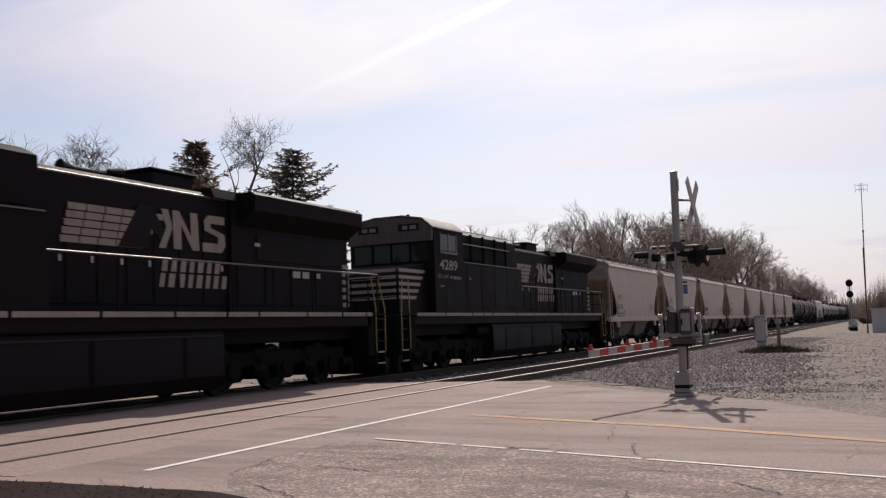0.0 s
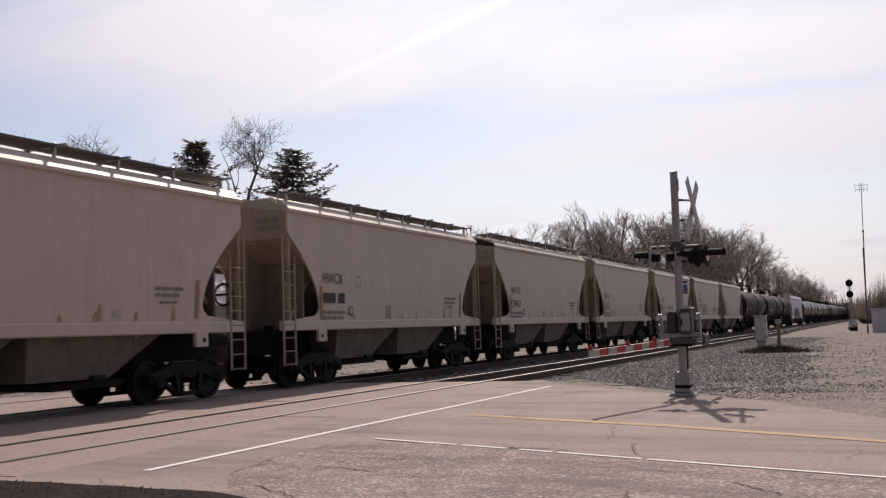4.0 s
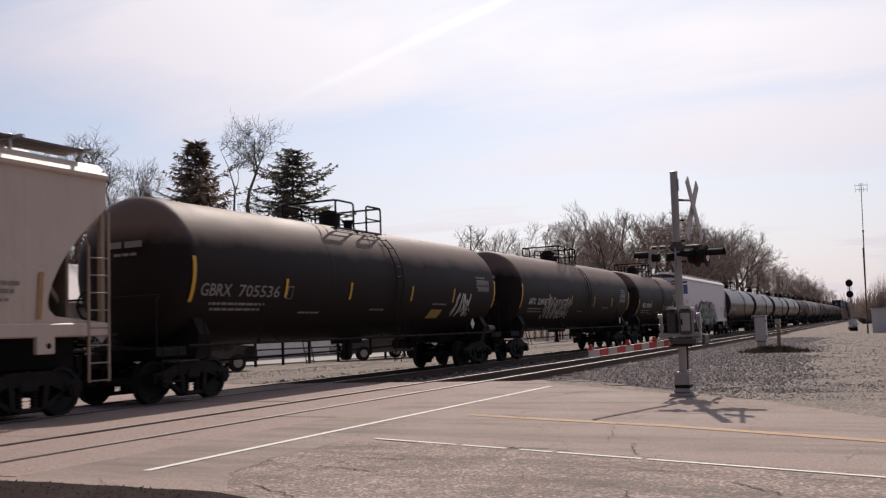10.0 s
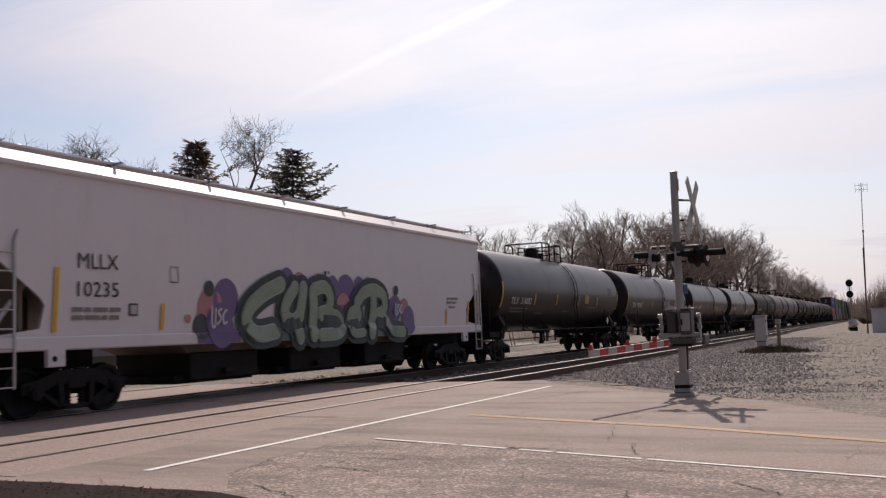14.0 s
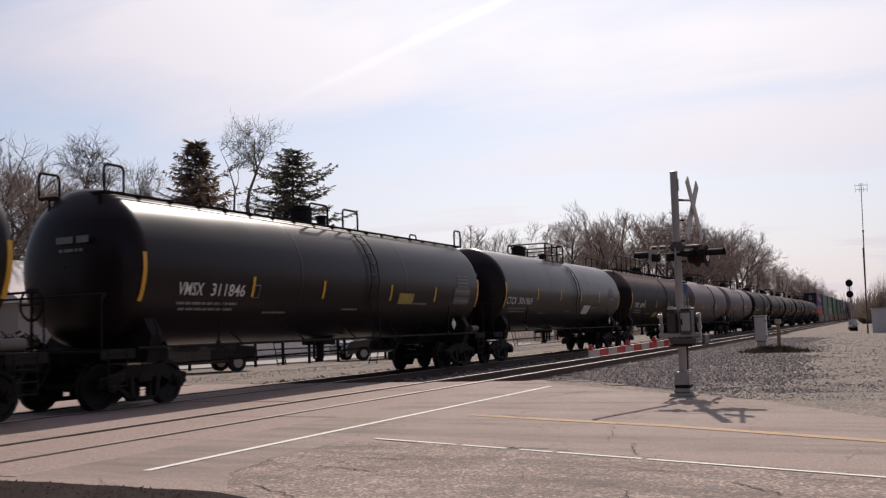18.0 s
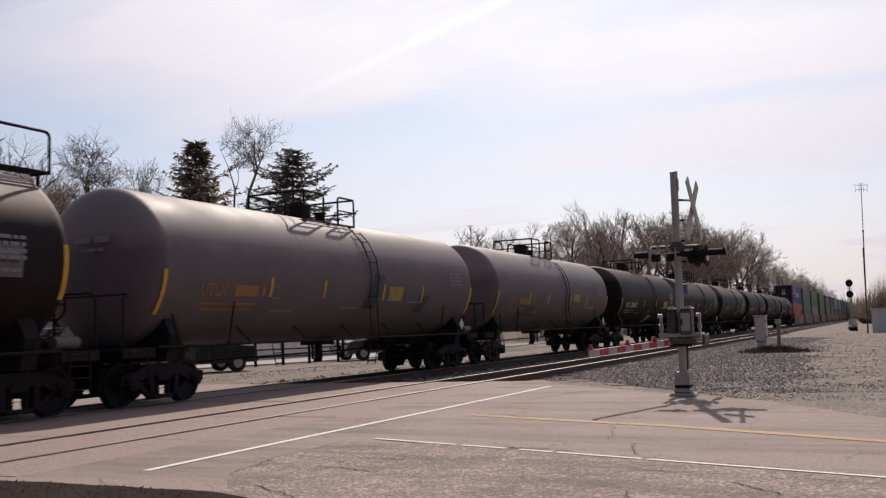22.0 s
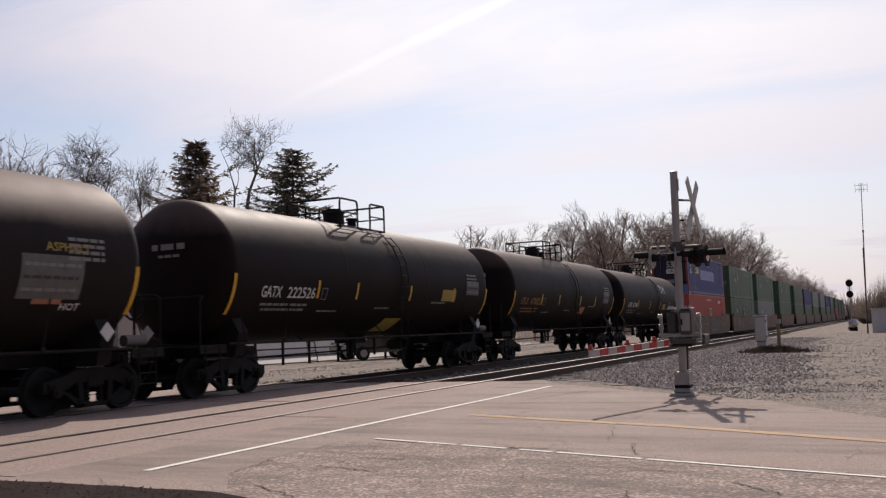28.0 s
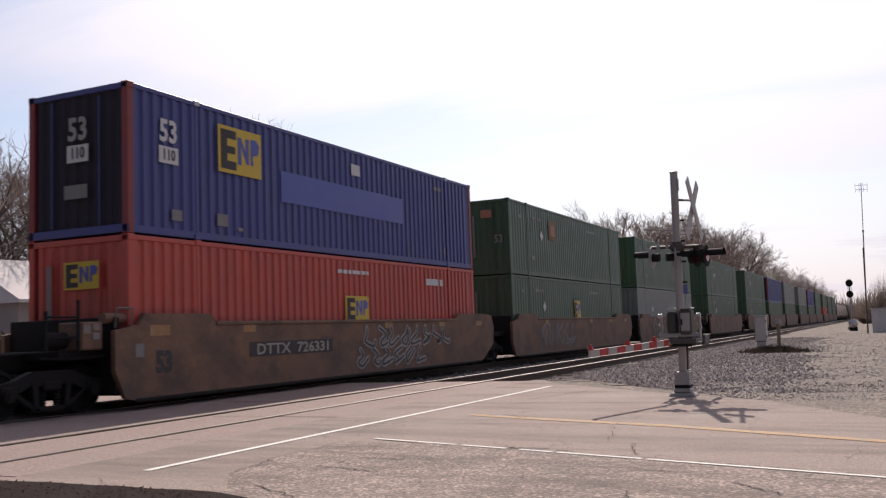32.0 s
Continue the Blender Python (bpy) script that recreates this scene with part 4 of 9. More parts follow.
def tank_car(u0, u1, mark="", number="", paint=None, rad=1.56, mark_mat=None, gear="centre", letter_at=1.55, mark_size=0.27, mark_w=2.1, dashes=(-4.4, -1.7, 1.4, 4.3), dash_z=2.34, signs=(), graffiti=(), label="", lean=0.0, hatch=-0.25):
    half = (u1 - u0) / 2
    zc, paint, mark_mat = 1.13 + rad, paint or M_black, mark_mat or M_letter_white
    rnd = random.Random(int(u0 * 10))

    def arc(z):
        """Height on the tank's side as a length round its shell from the axis."""
        return rad * math.asin(max(-0.99, min(0.99, (z - zc) / rad)))

    car = thing("tank_car", pose(0, TRACK_FAR, 0), label, "tank car", "cars of the freight train")
    TRAIN.append((car, (u0 + u1) / 2))
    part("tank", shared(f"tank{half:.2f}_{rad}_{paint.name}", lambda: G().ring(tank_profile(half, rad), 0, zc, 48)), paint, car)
    trk = half - 0.45
    add_truck(car, -trk)
    add_truck(car, trk)
    add_couplers(car, half + 0.45)
    for s in (-1, 1):
        g = G().box(min(s * (trk - 1.5), s * (half + 0.9)), max(s * (trk - 1.5), s * (half + 0.9)), -0.32, 0.32, 0.84, 1.16, 0.02)
        part("stub_sill", g, M_steel_dark, car)
        sad = [(-1.25, 0.84), (1.25, 0.84), (1.38, 1.35), (1.18, 1.70)] + [(rad * math.sin(a) * 1.0, zc - rad * math.cos(a)) for a in [0.65, 0.3, 0, -0.3, -0.65]] + [(-1.18, 1.70), (-1.38, 1.35)]
        part("saddle", G().prism(sad, "x", s * trk - 0.16, s * trk + 0.16), M_steel_dark, car)
        xe = s * (half + 0.55)
        part("end_platform", G().box(xe - 0.42, xe + 0.42, -1.36, 1.36, 1.06, 1.11, 0.01).box(xe - 0.42, xe + 0.42, -1.38, -1.34, 0.94, 1.12).box(xe - 0.42, xe + 0.42, 1.34, 1.38, 0.94, 1.12), M_steel_dark, car)
        for sy in (-1, 1):
            x_in, x_out = s * (half - 0.15), s * (half + 0.92)
            g = G().tube([(x_out, sy * 1.34, 1.1), (x_out, sy * 1.34, 2.02), (x_out - s * 0.10, sy * 1.34, 2.12), (x_out - s * 0.10, 0, 2.12)], 0.021)
            part("end_handrail", g, M_steel_dark, car)
            part("end_grab", G().tube([(x_in - s * 0.35, sy * 1.42, 1.1), (x_in - s * 0.10, sy * 1.46, 1.75)], 0.021), M_steel_dark, car)
            g = G()
            for k in range(4):
                g.cyl((xe - 0.27, sy * 1.38, 0.45 + 0.2 * k), (xe + 0.22, sy * 1.38, 0.45 + 0.2 * k), 0.016, 6)
            for dx in (-0.25, 0.2):
                g.cyl((xe + dx, sy * 1.38, 0.42), (xe + dx, sy * 1.38, 1.1), 0.018, 6)
            part("sill_step", g, M_steel_dark, car)
    for sy in (-1, 1):
        g = G().tube([(-half - 0.1, sy * 1.42, 1.12), (half + 0.1, sy * 1.42, 1.12)], 0.028, 8)
        for i in range(7):
            x = -half + 0.6 + (2 * half - 1.2) * i / 6
            g.cyl((x, sy * 1.42, 1.12), (x, sy * math.sqrt(max(0.01, rad ** 2 - (1.5 - zc) ** 2)) * 0.98, 1.5), 0.018, 6)
        part("side_rail", g, M_steel_dark, car)
        for x in (-half * 0.72, half * 0.72):
            part("grab_bracket", G().tube([(x, sy * 1.43, 1.13), (x + 0.1, sy * (rad - 0.1), 2.0)], 0.02).box(x - 0.05, x + 0.05, sy * 1.44 - 0.03, sy * 1.44 + 0.03, 1.1, 1.2, 0.01), M_steel_dark, car)
    # outlet, brake gear under the belly
    part("bottom_outlet", G().cyl((0.4, 0, 0.62), (0.4, 0, 1.2), 0.08, 12).cyl((0.4, 0, 0.52), (0.4, 0, 0.62), 0.12, 12).box(0.0, 0.8, -0.3, 0.3, 0.98, 1.14, 0.03), M_steel_dark, car)
    for x in (-0.55, -0.15, 0.95):
        part("pipe_hanger", G().box(x - 0.03, x + 0.03, -0.5, -0.44, 0.62, 1.15, 0.01), M_steel_dark, car)
    part("brake_reservoir", G().cyl((half * 0.55, 0.5, 0.86), (half * 0.55 + 1.2, 0.5, 0.86), 0.17, 14).box(half * 0.55 + 0.5, half * 0.55 + 0.8, 0.2, 0.8, 0.86, 1.2, 0.02), M_steel_dark, car)
    part("brake_rod", G().tube([(-trk + 0.3, 0.2, 0.72), (half * 0.3, 0.3, 0.78), (half * 0.55, 0.5, 0.8)], 0.025), M_steel_dark, car)
    part("hand_brake_tank", G().cyl((half + 0.1, -1.2, 1.26), (half + 0.62, -1.2, 1.26), 0.11, 12), M_grating, car, "small bare-metal air cylinder on the end platform")
    part("brake_wheel", G().ring([(-half - 0.86, 0.30), (-half - 0.83, 0.33), (-half - 0.80, 0.30), (-half - 0.83, 0.27), (-half - 0.86, 0.30)], 0.5, 2.0, 16).box(-half - 0.85, -half - 0.81, 0.2, 0.8, 1.98, 2.02).box(-half - 0.85, -half - 0.81, 0.48, 0.52, 1.1, 2.3), M_steel_dark, car)
    # top: manway, platform, rails, ladder
    zt = zc + rad
    part("manway", G().cyl((hatch, 0.05, zt - 0.12), (hatch, 0.05, zt + 0.34), 0.30, 20).cyl((hatch, 0.05, zt + 0.34), (hatch, 0.05, zt + 0.39), 0.35, 20).cyl((hatch, 0.05, zt + 0.39), (hatch, 0.05, zt + 0.45), 0.22, 14), M_steel_dark, car, "dark bolted manway dome with lid")
    part("valve", G().cyl((0.75, 0.05, zt - 0.1), (0.75, 0.05, zt + 0.22), 0.13, 12).cyl((0.75, 0.05, zt + 0.22), (0.75, 0.05, zt + 0.28), 0.18, 12).cyl((0.95, 0.2, zt + 0.1), (1.15, 0.2, zt + 0.1), 0.06, 8), M_steel_dark, car)
    yb = 0.85
    if gear == "centre":
        x0, x1 = -1.35, 1.05
    else:
        x0, x1 = -half - 0.35, half + 0.35
    zp = zt - 0.14 if gear != "walk" else zt + 0.02
    for sy in (-1, 1):
        g = G()
        n = 5
        for i in range(n):
            y = sy * (0.50 + 0.085 * i)
            g.box(x0, x1, y - 0.02, y + 0.02, zp - 0.03, zp)
        for i in range(int((x1 - x0) / 0.9) + 1):
            x = x0 + 0.08 + i * (x1 - x0 - 0.16) / max(1, int((x1 - x0) / 0.9))
            g.box(x - 0.025, x + 0.025, sy * 0.86 - 0.02 if sy > 0 else -0.88, 0.88 if sy > 0 else -0.48, zp - 0.06, zp - 0.03)
            g.box(x - 0.02, x + 0.02, sy * 0.66 - 0.02, sy * 0.66 + 0.02, zp - 0.3, zp - 0.05)
        part("walkway", g, M_grating if gear == "centre" else M_steel_dark, car, "steel grating walkway on top of the tank")
        top = zp + (0.72 if gear == "centre" else 0.70 if gear == "walk" else 0.5)
        if gear == "centre":
            spans = [(-1.38, -0.45), (0.25, 1.08)]
        elif gear == "walk":
            spans = [(x0, -0.6), (0.6, x1)]
        else:
            spans = [(x0, x0 + 0.5), (-1.2, -0.35), (0.42, 1.2), (x1 - 0.5, x1)]
        for a, b in spans:
            r = 0.09
            g = G().tube([(a, sy * yb, zp - 0.05), (a, sy * yb, top - r), (a + r * 0.3, sy * yb, top - r * 0.3), (a + r, sy * yb, top), (b - r, sy * yb, top), (b - r * 0.3, sy * yb, top - r * 0.3), (b, sy * yb, top - r), (b, sy * yb, zp - 0.05)], 0.028)
            k = int((b - a) / 1.25)
            for i in range(1, k + 1):
                x = a + (b - a) * i / (k + 1)
                g.tube([(x, sy * yb, zp - 0.1), (x, sy * yb, top)], 0.024)
            if gear == "centre":
                g.tube([(a, sy * yb, zp + 0.36), (b, sy * yb, zp + 0.36)], 0.02)
            part("handrail", g, M_steel_dark, car)
    for sx in (-1, 1):
        if gear == "centre":
            xg = -1.38 if sx < 0 else 1.08
            part("end_guard", G().tube([(xg, -yb, top), (xg, yb, top)], 0.028).tube([(xg, -yb, zp + 0.36), (xg, yb, zp + 0.36)], 0.02), M_steel_dark, car)
    for sy in (-1, 1):
        g = G()
        for dx in (0.55, 0.95):
            pts = [(dx, sy * 1.46, 0.42), (dx, sy * 1.62, 1.2)] + [(dx, sy * (rad + 0.07) * math.cos(a), zc + (rad + 0.07) * math.sin(a)) for a in [-0.35, 0, 0.3, 0.6, 0.85]]
            g.tube(pts, 0.016)
        lad = part("ladder", g, M_steel_dark, car)
        marks = [(sy * (rad + 0.07) * math.cos(a), zc + (rad + 0.07) * math.sin(a)) for a in [-0.5 + 1.3 * i / 7 for i in range(8)]]
        for y, z in marks + [(sy * (1.46 + 0.16 * (z - 0.42) / 0.78), z) for z in (0.5, 0.78, 1.06)]:
            part("rung", shared("tank_rung", lambda: G().cyl((0.55, 0, 0), (0.95, 0, 0), 0.013, 6)), M_steel_dark, lad, at=(0, y, z))
    # tape, writing and signs on the near side
    for x in (-half - 0.06, half + 0.06):
        vs, fs = shape_mesh([p for p in rect(x - 0.05, x + 0.05, *((-0.72, 0.22) if half > 7.4 else (-1.05, -0.12)))])
        part("reflective_strip", G().add(round_put(vs, 0, zc, rad, zc, 0.014), fs), M_reflector, car)
    for x in dashes:
        vs, fs = shape_mesh(rect(x - 0.045, x + 0.045, arc(dash_z) - 0.22, arc(dash_z) + 0.22))
        part("reflective_strip", G().add(round_put(vs, 0, zc, rad, zc, 0.014), fs), M_reflector, car)
    z0 = 2.25
    lx = -half + letter_at
    if mark:
        n_ = len(number) or 5
        wm = (mark_w - 0.25) * 4 / (4 + n_)
        wn = mark_w - 0.25 - wm
        x_ = lx - mark_w / 2
        if not number:
            vs, fs = bars_mesh([(0, wn, 0, mark_size * 0.9)], rnd)
            part("lettering", G().add(round_put(vs, x_ + wm + 0.25, z0, rad, zc, 0.014), fs), mark_mat, car, "worn unreadable car number")
        for word, w_ in ((mark, wm), (number, wn)):
            if word:
                vs, fs = text_fit(word, w_, mark_size, lean, 0.005)
                part("lettering", G().add(round_put(vs, x_ + w_ / 2, z0, rad, zc, 0.014), fs), mark_mat, car, "stencilled reporting mark" if word == mark else "stencilled car number")
            x_ += w_ + 0.25
    dim = M_letter_dim if mark_mat is not M_letter_orange else M_letter_orange
    rows = [(-1.0, 0.9, -0.30, 0.06), (-0.9, 0.8, -0.43, 0.06)]
    if not mark:
        rows = [(-0.9, -0.2, 0, 0.26), (0.0, 0.9, 0, 0.26)] + rows
    vs, fs = bars_mesh(rows, rnd)
    part("data_lettering", G().add(round_put(vs, lx, z0, rad, zc, 0.013), fs), dim if mark else mark_mat, car, "small unreadable stencilled data lines")
    vs, fs = bars_mesh([(half - 1.55, half - 0.75, v, 0.06) for v in (0.05, 0.16, 0.27, 0.38)] + [(-0.6, 0.2, -0.75, 0.05), (-half * 0.5, -half * 0.5 + 0.9, -0.85, 0.05), (half * 0.4, half * 0.4 + 1.0, -0.55, 0.05)], rnd)
    part("data_lettering", G().add(round_put(vs, 0, zc - 0.1, rad, zc, 0.013), fs), M_letter_dim, car, "small unreadable stencilled data lines")
    fx = lx + mark_w / 2 + 0.3
    vs, fs = shape_mesh(rect(fx, fx + 0.02, -0.16, 0.14) + rect(fx + 0.2, fx + 0.22, -0.16, 0.14) + rect(fx, fx + 0.22, 0.12, 0.14) + rect(fx, fx + 0.22, -0.16, -0.14))
    part("stencil_frame", G().add(round_put(vs, 0, z0, rad, zc, 0.013), fs), M_letter_dim, car)
    # placard on a holder at the rear near corner
    px, py = half - (1.9 if half > 7.4 else 0.62), -1.53
    part("placard", G().prism([(px, 1.25), (px + 0.17, 1.43), (px, 1.61), (px - 0.17, 1.43)], "y", py, py + 0.01), M_letter_white, car, "white diamond hazard placard")
    part("placard", G().prism([(-0.17, 1.40), (0.0, 1.23), (0.17, 1.40), (0.0, 1.57)], "x", -half - 0.98, -half - 0.97), M_letter_white, car, "white diamond hazard placard")
    for kind, x0_, x1_, za, zb, lean_ in signs:
        vs, fs = shape_mesh(rect(x0_, x1_, arc(za), arc(zb), lean_))
        part("painted_panel", G().add(round_put(vs, 0, zc, rad, zc, 0.013), fs), {"y": M_yellow_faded, "w": M_letter_white, "o": M_graf_orange, "g": M_panel_dim, "b": M_black, "d": M_graf_dark}[kind], car, {"y": "faded yellow painted panel", "w": "white stencilled panel", "o": "dull orange panel", "g": "faded grey data panel", "b": "black over-painted patch", "d": "black over-painted patch"}[kind])
        if kind == "g":
            for i in range(3):
                zz = arc(za) + (arc(zb) - arc(za)) * (0.22 + 0.28 * i)
                vs, fs = bars_mesh([(x0_ + 0.06, x1_ - 0.06, zz, 0.055)], rnd)
                part("data_lettering", G().add(round_put(vs, 0, zc, rad, zc, 0.018), fs), M_letter_dark if i % 2 else M_letter_dim, car, "small unreadable lines on the panel")
    for x0_, x1_, za, zb, n, w, mt in graffiti:
        vs, fs = scrawl(rnd, x0_, x1_, arc(za), arc(zb), n, w)
        part("graffiti", G().add(round_put(vs, 0, zc, rad, zc, 0.016), fs), mt, car, "sprayed graffiti tag")
    # number on the end head
    vs, fs = bars_mesh([(-0.45, 0.45, 0.5, 0.13), (-0.3, 0.3, 0.3, 0.06)], rnd)
    part("end_lettering", G().add([(-half - 0.55, -0.2 + p[0], zc + p[2]) for p in vs], fs), M_letter_dim, car)
    return car

# covered hoppers ------------------------------------------------------------
def side_y(z):
    """Half-width of the bowed hopper side at a height."""
    return 1.295 - 0.10 * max(0.0, (2.6 - z)) ** 2 * 0.25 - 0.02 * max(0.0, z - 3.4)


def m_hopper_side(half, cut, z0, z1, s):
    """Bowed side sheet of the body; its ends are cut back below the top corner. cut: (height, inset) pairs from the bottom up."""
    g = G()
    zs = [z0 + (z1 - z0) * i / 22 for i in range(23)]

    def inset(z):
        for (za, a), (zb, b) in zip(cut[:-1], cut[1:]):
            if za <= z <= zb:
                t = (z - za) / (zb - za)
                return a + (b - a) * t
        return cut[-1][1]

    if s:
        for th in (0.0, 0.05):
            vs = []
            for z in zs:
                i = inset(z)
                for x in (-half + i, -half * 0.5, 0, half * 0.5, half - i):
                    vs.append((x, s * (side_y(z) - th), z))
            g.add(vs, [(r * 5 + c, r * 5 + c + 1, (r + 1) * 5 + c + 1, (r + 1) * 5 + c) for r in range(22) for c in range(4)])
        for e in (-1, 1):
            vs = []
            for z in zs:
                i = inset(z)
                vs += [(e * (half - i), s * side_y(z), z), (e * (half - i), s * (side_y(z) - 0.05), z)]
            g.add(vs, [(2 * r, 2 * r + 1, 2 * r + 3, 2 * r + 2) for r in range(22)])
    return g


def arc_cut(deep, low=1.62, top=3.66):
    """Tear-drop end opening: widest low down, tapering to the top corner."""
    out = []
    for i in range(15):
        z = low + (top - low) * i / 14
        t = (z - low) / (top - low)
        out.append((z, deep * (1 - 0.30 * (1 - min(1, t / 0.12)) ** 2) * (1 - max(0.0, t - 0.12) ** 1.75 / 0.88 ** 1.75)))
    return out + [(9.0, 0.0)]


def hopper_car(u0, u1, mark, number, kind="curved", paint=None, label=""):
    half = (u1 - u0) / 2
    paint = paint or M_hopper
    big = kind == "long"
    rnd = random.Random(int(abs(u0) * 7))
    car = thing("covered_hopper", pose(0, TRACK_FAR, 0), label, "hopper car", "cars of the freight train")
    TRAIN.append((car, (u0 + u1) / 2))
    z_top = 4.20
    over = 0.33 if not big else -0.02
    if kind == "curved":
        cut = arc_cut(1.32)
    elif kind == "straight":
        cut = [(1.62, 1.0), (1.9, 1.08), (3.5, 0.16), (3.66, 0.0), (9.0, 0.0)]
    else:
        cut = [(1.40, 1.05), (1.95, 1.18), (2.75, 0.05), (2.9, 0.0), (9.0, 0.0)]
    z_low = 1.60 if not big else 1.38
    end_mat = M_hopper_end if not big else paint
    for s in (-1, 1):
        part("side_sheet", shared(f"side{kind}{half:.2f}{paint.name}{s}", lambda: m_hopper_side(half, cut, z_low, z_top, s)), paint, car)
    # roof
    roof = [(-1.29, z_top), (-1.31, z_top + 0.04), (-1.27, z_top + 0.12), (-0.75, z_top + 0.30), (0, z_top + 0.38), (0.75, z_top + 0.30), (1.27, z_top + 0.12), (1.31, z_top + 0.04), (1.29, z_top), (0, z_top + 0.2)]
    part("roof", shared(f"roof{half:.2f}{paint.name}", lambda: G().prism(roof, "x", -half, half)), paint, car)
    for s in (-1, 1):
        part("roof_chord", shared(f"chord{half:.2f}{paint.name}", lambda: G().prism([(-0.05, -0.06), (-0.085, -0.03), (-0.085, 0.03), (0.15, 0.25), (0.24, 0.25), (0.02, -0.06)], "x", -half, half)), paint, car, at=(0, s * 1.255, z_top + 0.03), turn=0 if s < 0 else math.pi)
        part("side_sill", G().box(-half - over, half + (over if big else 0.06), s * 1.27 - 0.06, s * 1.27 + 0.06, z_low - 0.24, z_low + 0.0, 0.025), paint, car)
    # stiffener seams on the sides
    n = 8 if not big else 0
    seam = shared(f"seam{paint.name}", lambda: G().add([(dx, -(side_y(z_low + (z_top - z_low) * i / 12) + o), z_low + (z_top - z_low) * i / 12) for i in range(13) for dx, o in ((-0.06, 0.0), (0.0, 0.010), (0.06, 0.0))], [(3 * i + c, 3 * i + c + 1, 3 * i + c + 4, 3 * i + c + 3) for i in range(12) for c in (0, 1)]))
    for i in range(n):
        x = -half + 1.75 + (2 * half - 3.5) * i / (n - 1)
        part("panel_seam", seam, paint, car, at=(x, 0, 0))
    # end plates and slope sheets
    z_end = 3.55 if not big else 3.3
    for s in (-1, 1):
        xe = s * half
        part("end_plate", G().box(min(xe, xe - s * 0.06), max(xe, xe - s * 0.06), -1.27, 1.27, z_end, z_top + 0.16, 0.01).prism([(-1.27, z_top + 0.1), (1.27, z_top + 0.1), (0.7, z_top + 0.34), (-0.7, z_top + 0.34)], "x", min(xe, xe - s * 0.06), max(xe, xe - s * 0.06)), end_mat, car, "streaked end bulkhead")
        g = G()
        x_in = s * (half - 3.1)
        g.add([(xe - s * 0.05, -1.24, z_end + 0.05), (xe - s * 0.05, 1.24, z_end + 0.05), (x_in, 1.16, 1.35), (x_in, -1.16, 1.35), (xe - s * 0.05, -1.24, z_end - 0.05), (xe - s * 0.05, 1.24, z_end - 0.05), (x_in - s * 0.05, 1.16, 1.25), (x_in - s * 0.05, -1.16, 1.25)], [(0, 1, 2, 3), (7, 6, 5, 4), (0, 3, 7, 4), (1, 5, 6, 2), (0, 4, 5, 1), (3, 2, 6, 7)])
        part("slope_sheet", g, end_mat, car, "streaked sloping end sheet")
        for sy in (-1, 1):
            part("corner_post", G().box(xe - s * 0.06 - 0.05, xe - s * 0.06 + 0.05, sy * 1.22 - 0.05, sy * 1.22 + 0.05, z_low - 0.1, z_end + 0.1, 0.01), end_mat, car)
            part("diagonal_brace", G().cyl((xe - s * 0.3, sy * 0.95, 1.4), (xe - s * 1.25, sy * 0.95, 2.55), 0.05, 6), end_mat, car)
            g = G()
            xo = over if s < 0 or big else 0.04
            xa, xb = xe + s * (xo - 0.03), xe + s * (xo - 0.50)
            for x in (xa, xb):
                g.box(x - 0.022, x + 0.022, sy * 1.33 - 0.015, sy * 1.33 + 0.015, 0.55 if x == xa or True else 1.2, 3.6 if x == xa else 2.95)
            g.tube([(xb, sy * 1.33, 2.95), (xb - s * 0.08, sy * 1.31, 3.12)], 0.02)
            for k in range(9):
                z = 0.58 + 0.31 * k
                if z < 3.0 or True:
                    g.cyl((xa, sy * 1.335, z), (xb, sy * 1.335, z), 0.014, 6) if z < 2.9 else None
            part("ladder", g, M_galv if big else M_hopper_end, car)
        part("shear_plate", G().box(min(xe + s * over, xe - s * 2.3), max(xe + s * over, xe - s * 2.3), -1.2, 1.2, z_low - 0.24, z_low - 0.19), M_steel_dark, car)
        part("inner_bulkhead", G().box(xe - s * 0.78 - 0.03, xe - s * 0.78 + 0.03, -1.16, 1.16, z_low - 0.2, 2.96), M_hopper_shade, car, "grimy tan inner end bulkhead, shade painted in")
        # added plate: stops the bright view through the car end
        part("centre_web", G().box(min(xe - s * 0.1, xe - s * 1.9), max(xe - s * 0.1, xe - s * 1.9), -0.03, 0.03, z_low - 0.2, 2.35).prism([(xe - s * 0.1, 2.34), (xe - s * 1.9, 2.34), (xe - s * 1.1, 2.80), (xe - s * 0.1, 3.3)], "y", -0.029, 0.029), M_hopper_shade, car, "added grimy tan plate under the slope sheet, shade painted in")
        part("centre_sill", G().box(min(xe + s * 0.2, xe - s * 3.2), max(xe + s * 0.2, xe - s * 3.2), -0.28, 0.28, 0.80, z_low - 0.2, 0.02), M_steel_dark, car)
        for sy in (-1, 1):
            part("jacking_pad", G().box(xe - s * 1.38 - 0.19, xe - s * 1.38 + 0.19, sy * 1.28 - 0.05, sy * 1.28 + 0.05, z_low - 0.52, z_low - 0.2, 0.015), paint, car, "pale jacking pad")
            # raised black disc paints the shade inside a hole
            part("pad_hole", G().cyl((xe - s * 1.33, sy * 1.331, z_low - 0.38), (xe - s * 1.33, sy * 1.338, z_low - 0.38), 0.05, 10), M_signal_black, car)
    part("brake_cylinder", G().cyl((-half + 0.9, 0.4, 1.75), (-half + 1.6, 0.4, 1.75), 0.2, 12).box(-half + 0.7, -half + 1.9, -0.3, 0.7, 1.36, 1.5, 0.02), M_steel_dark, car)
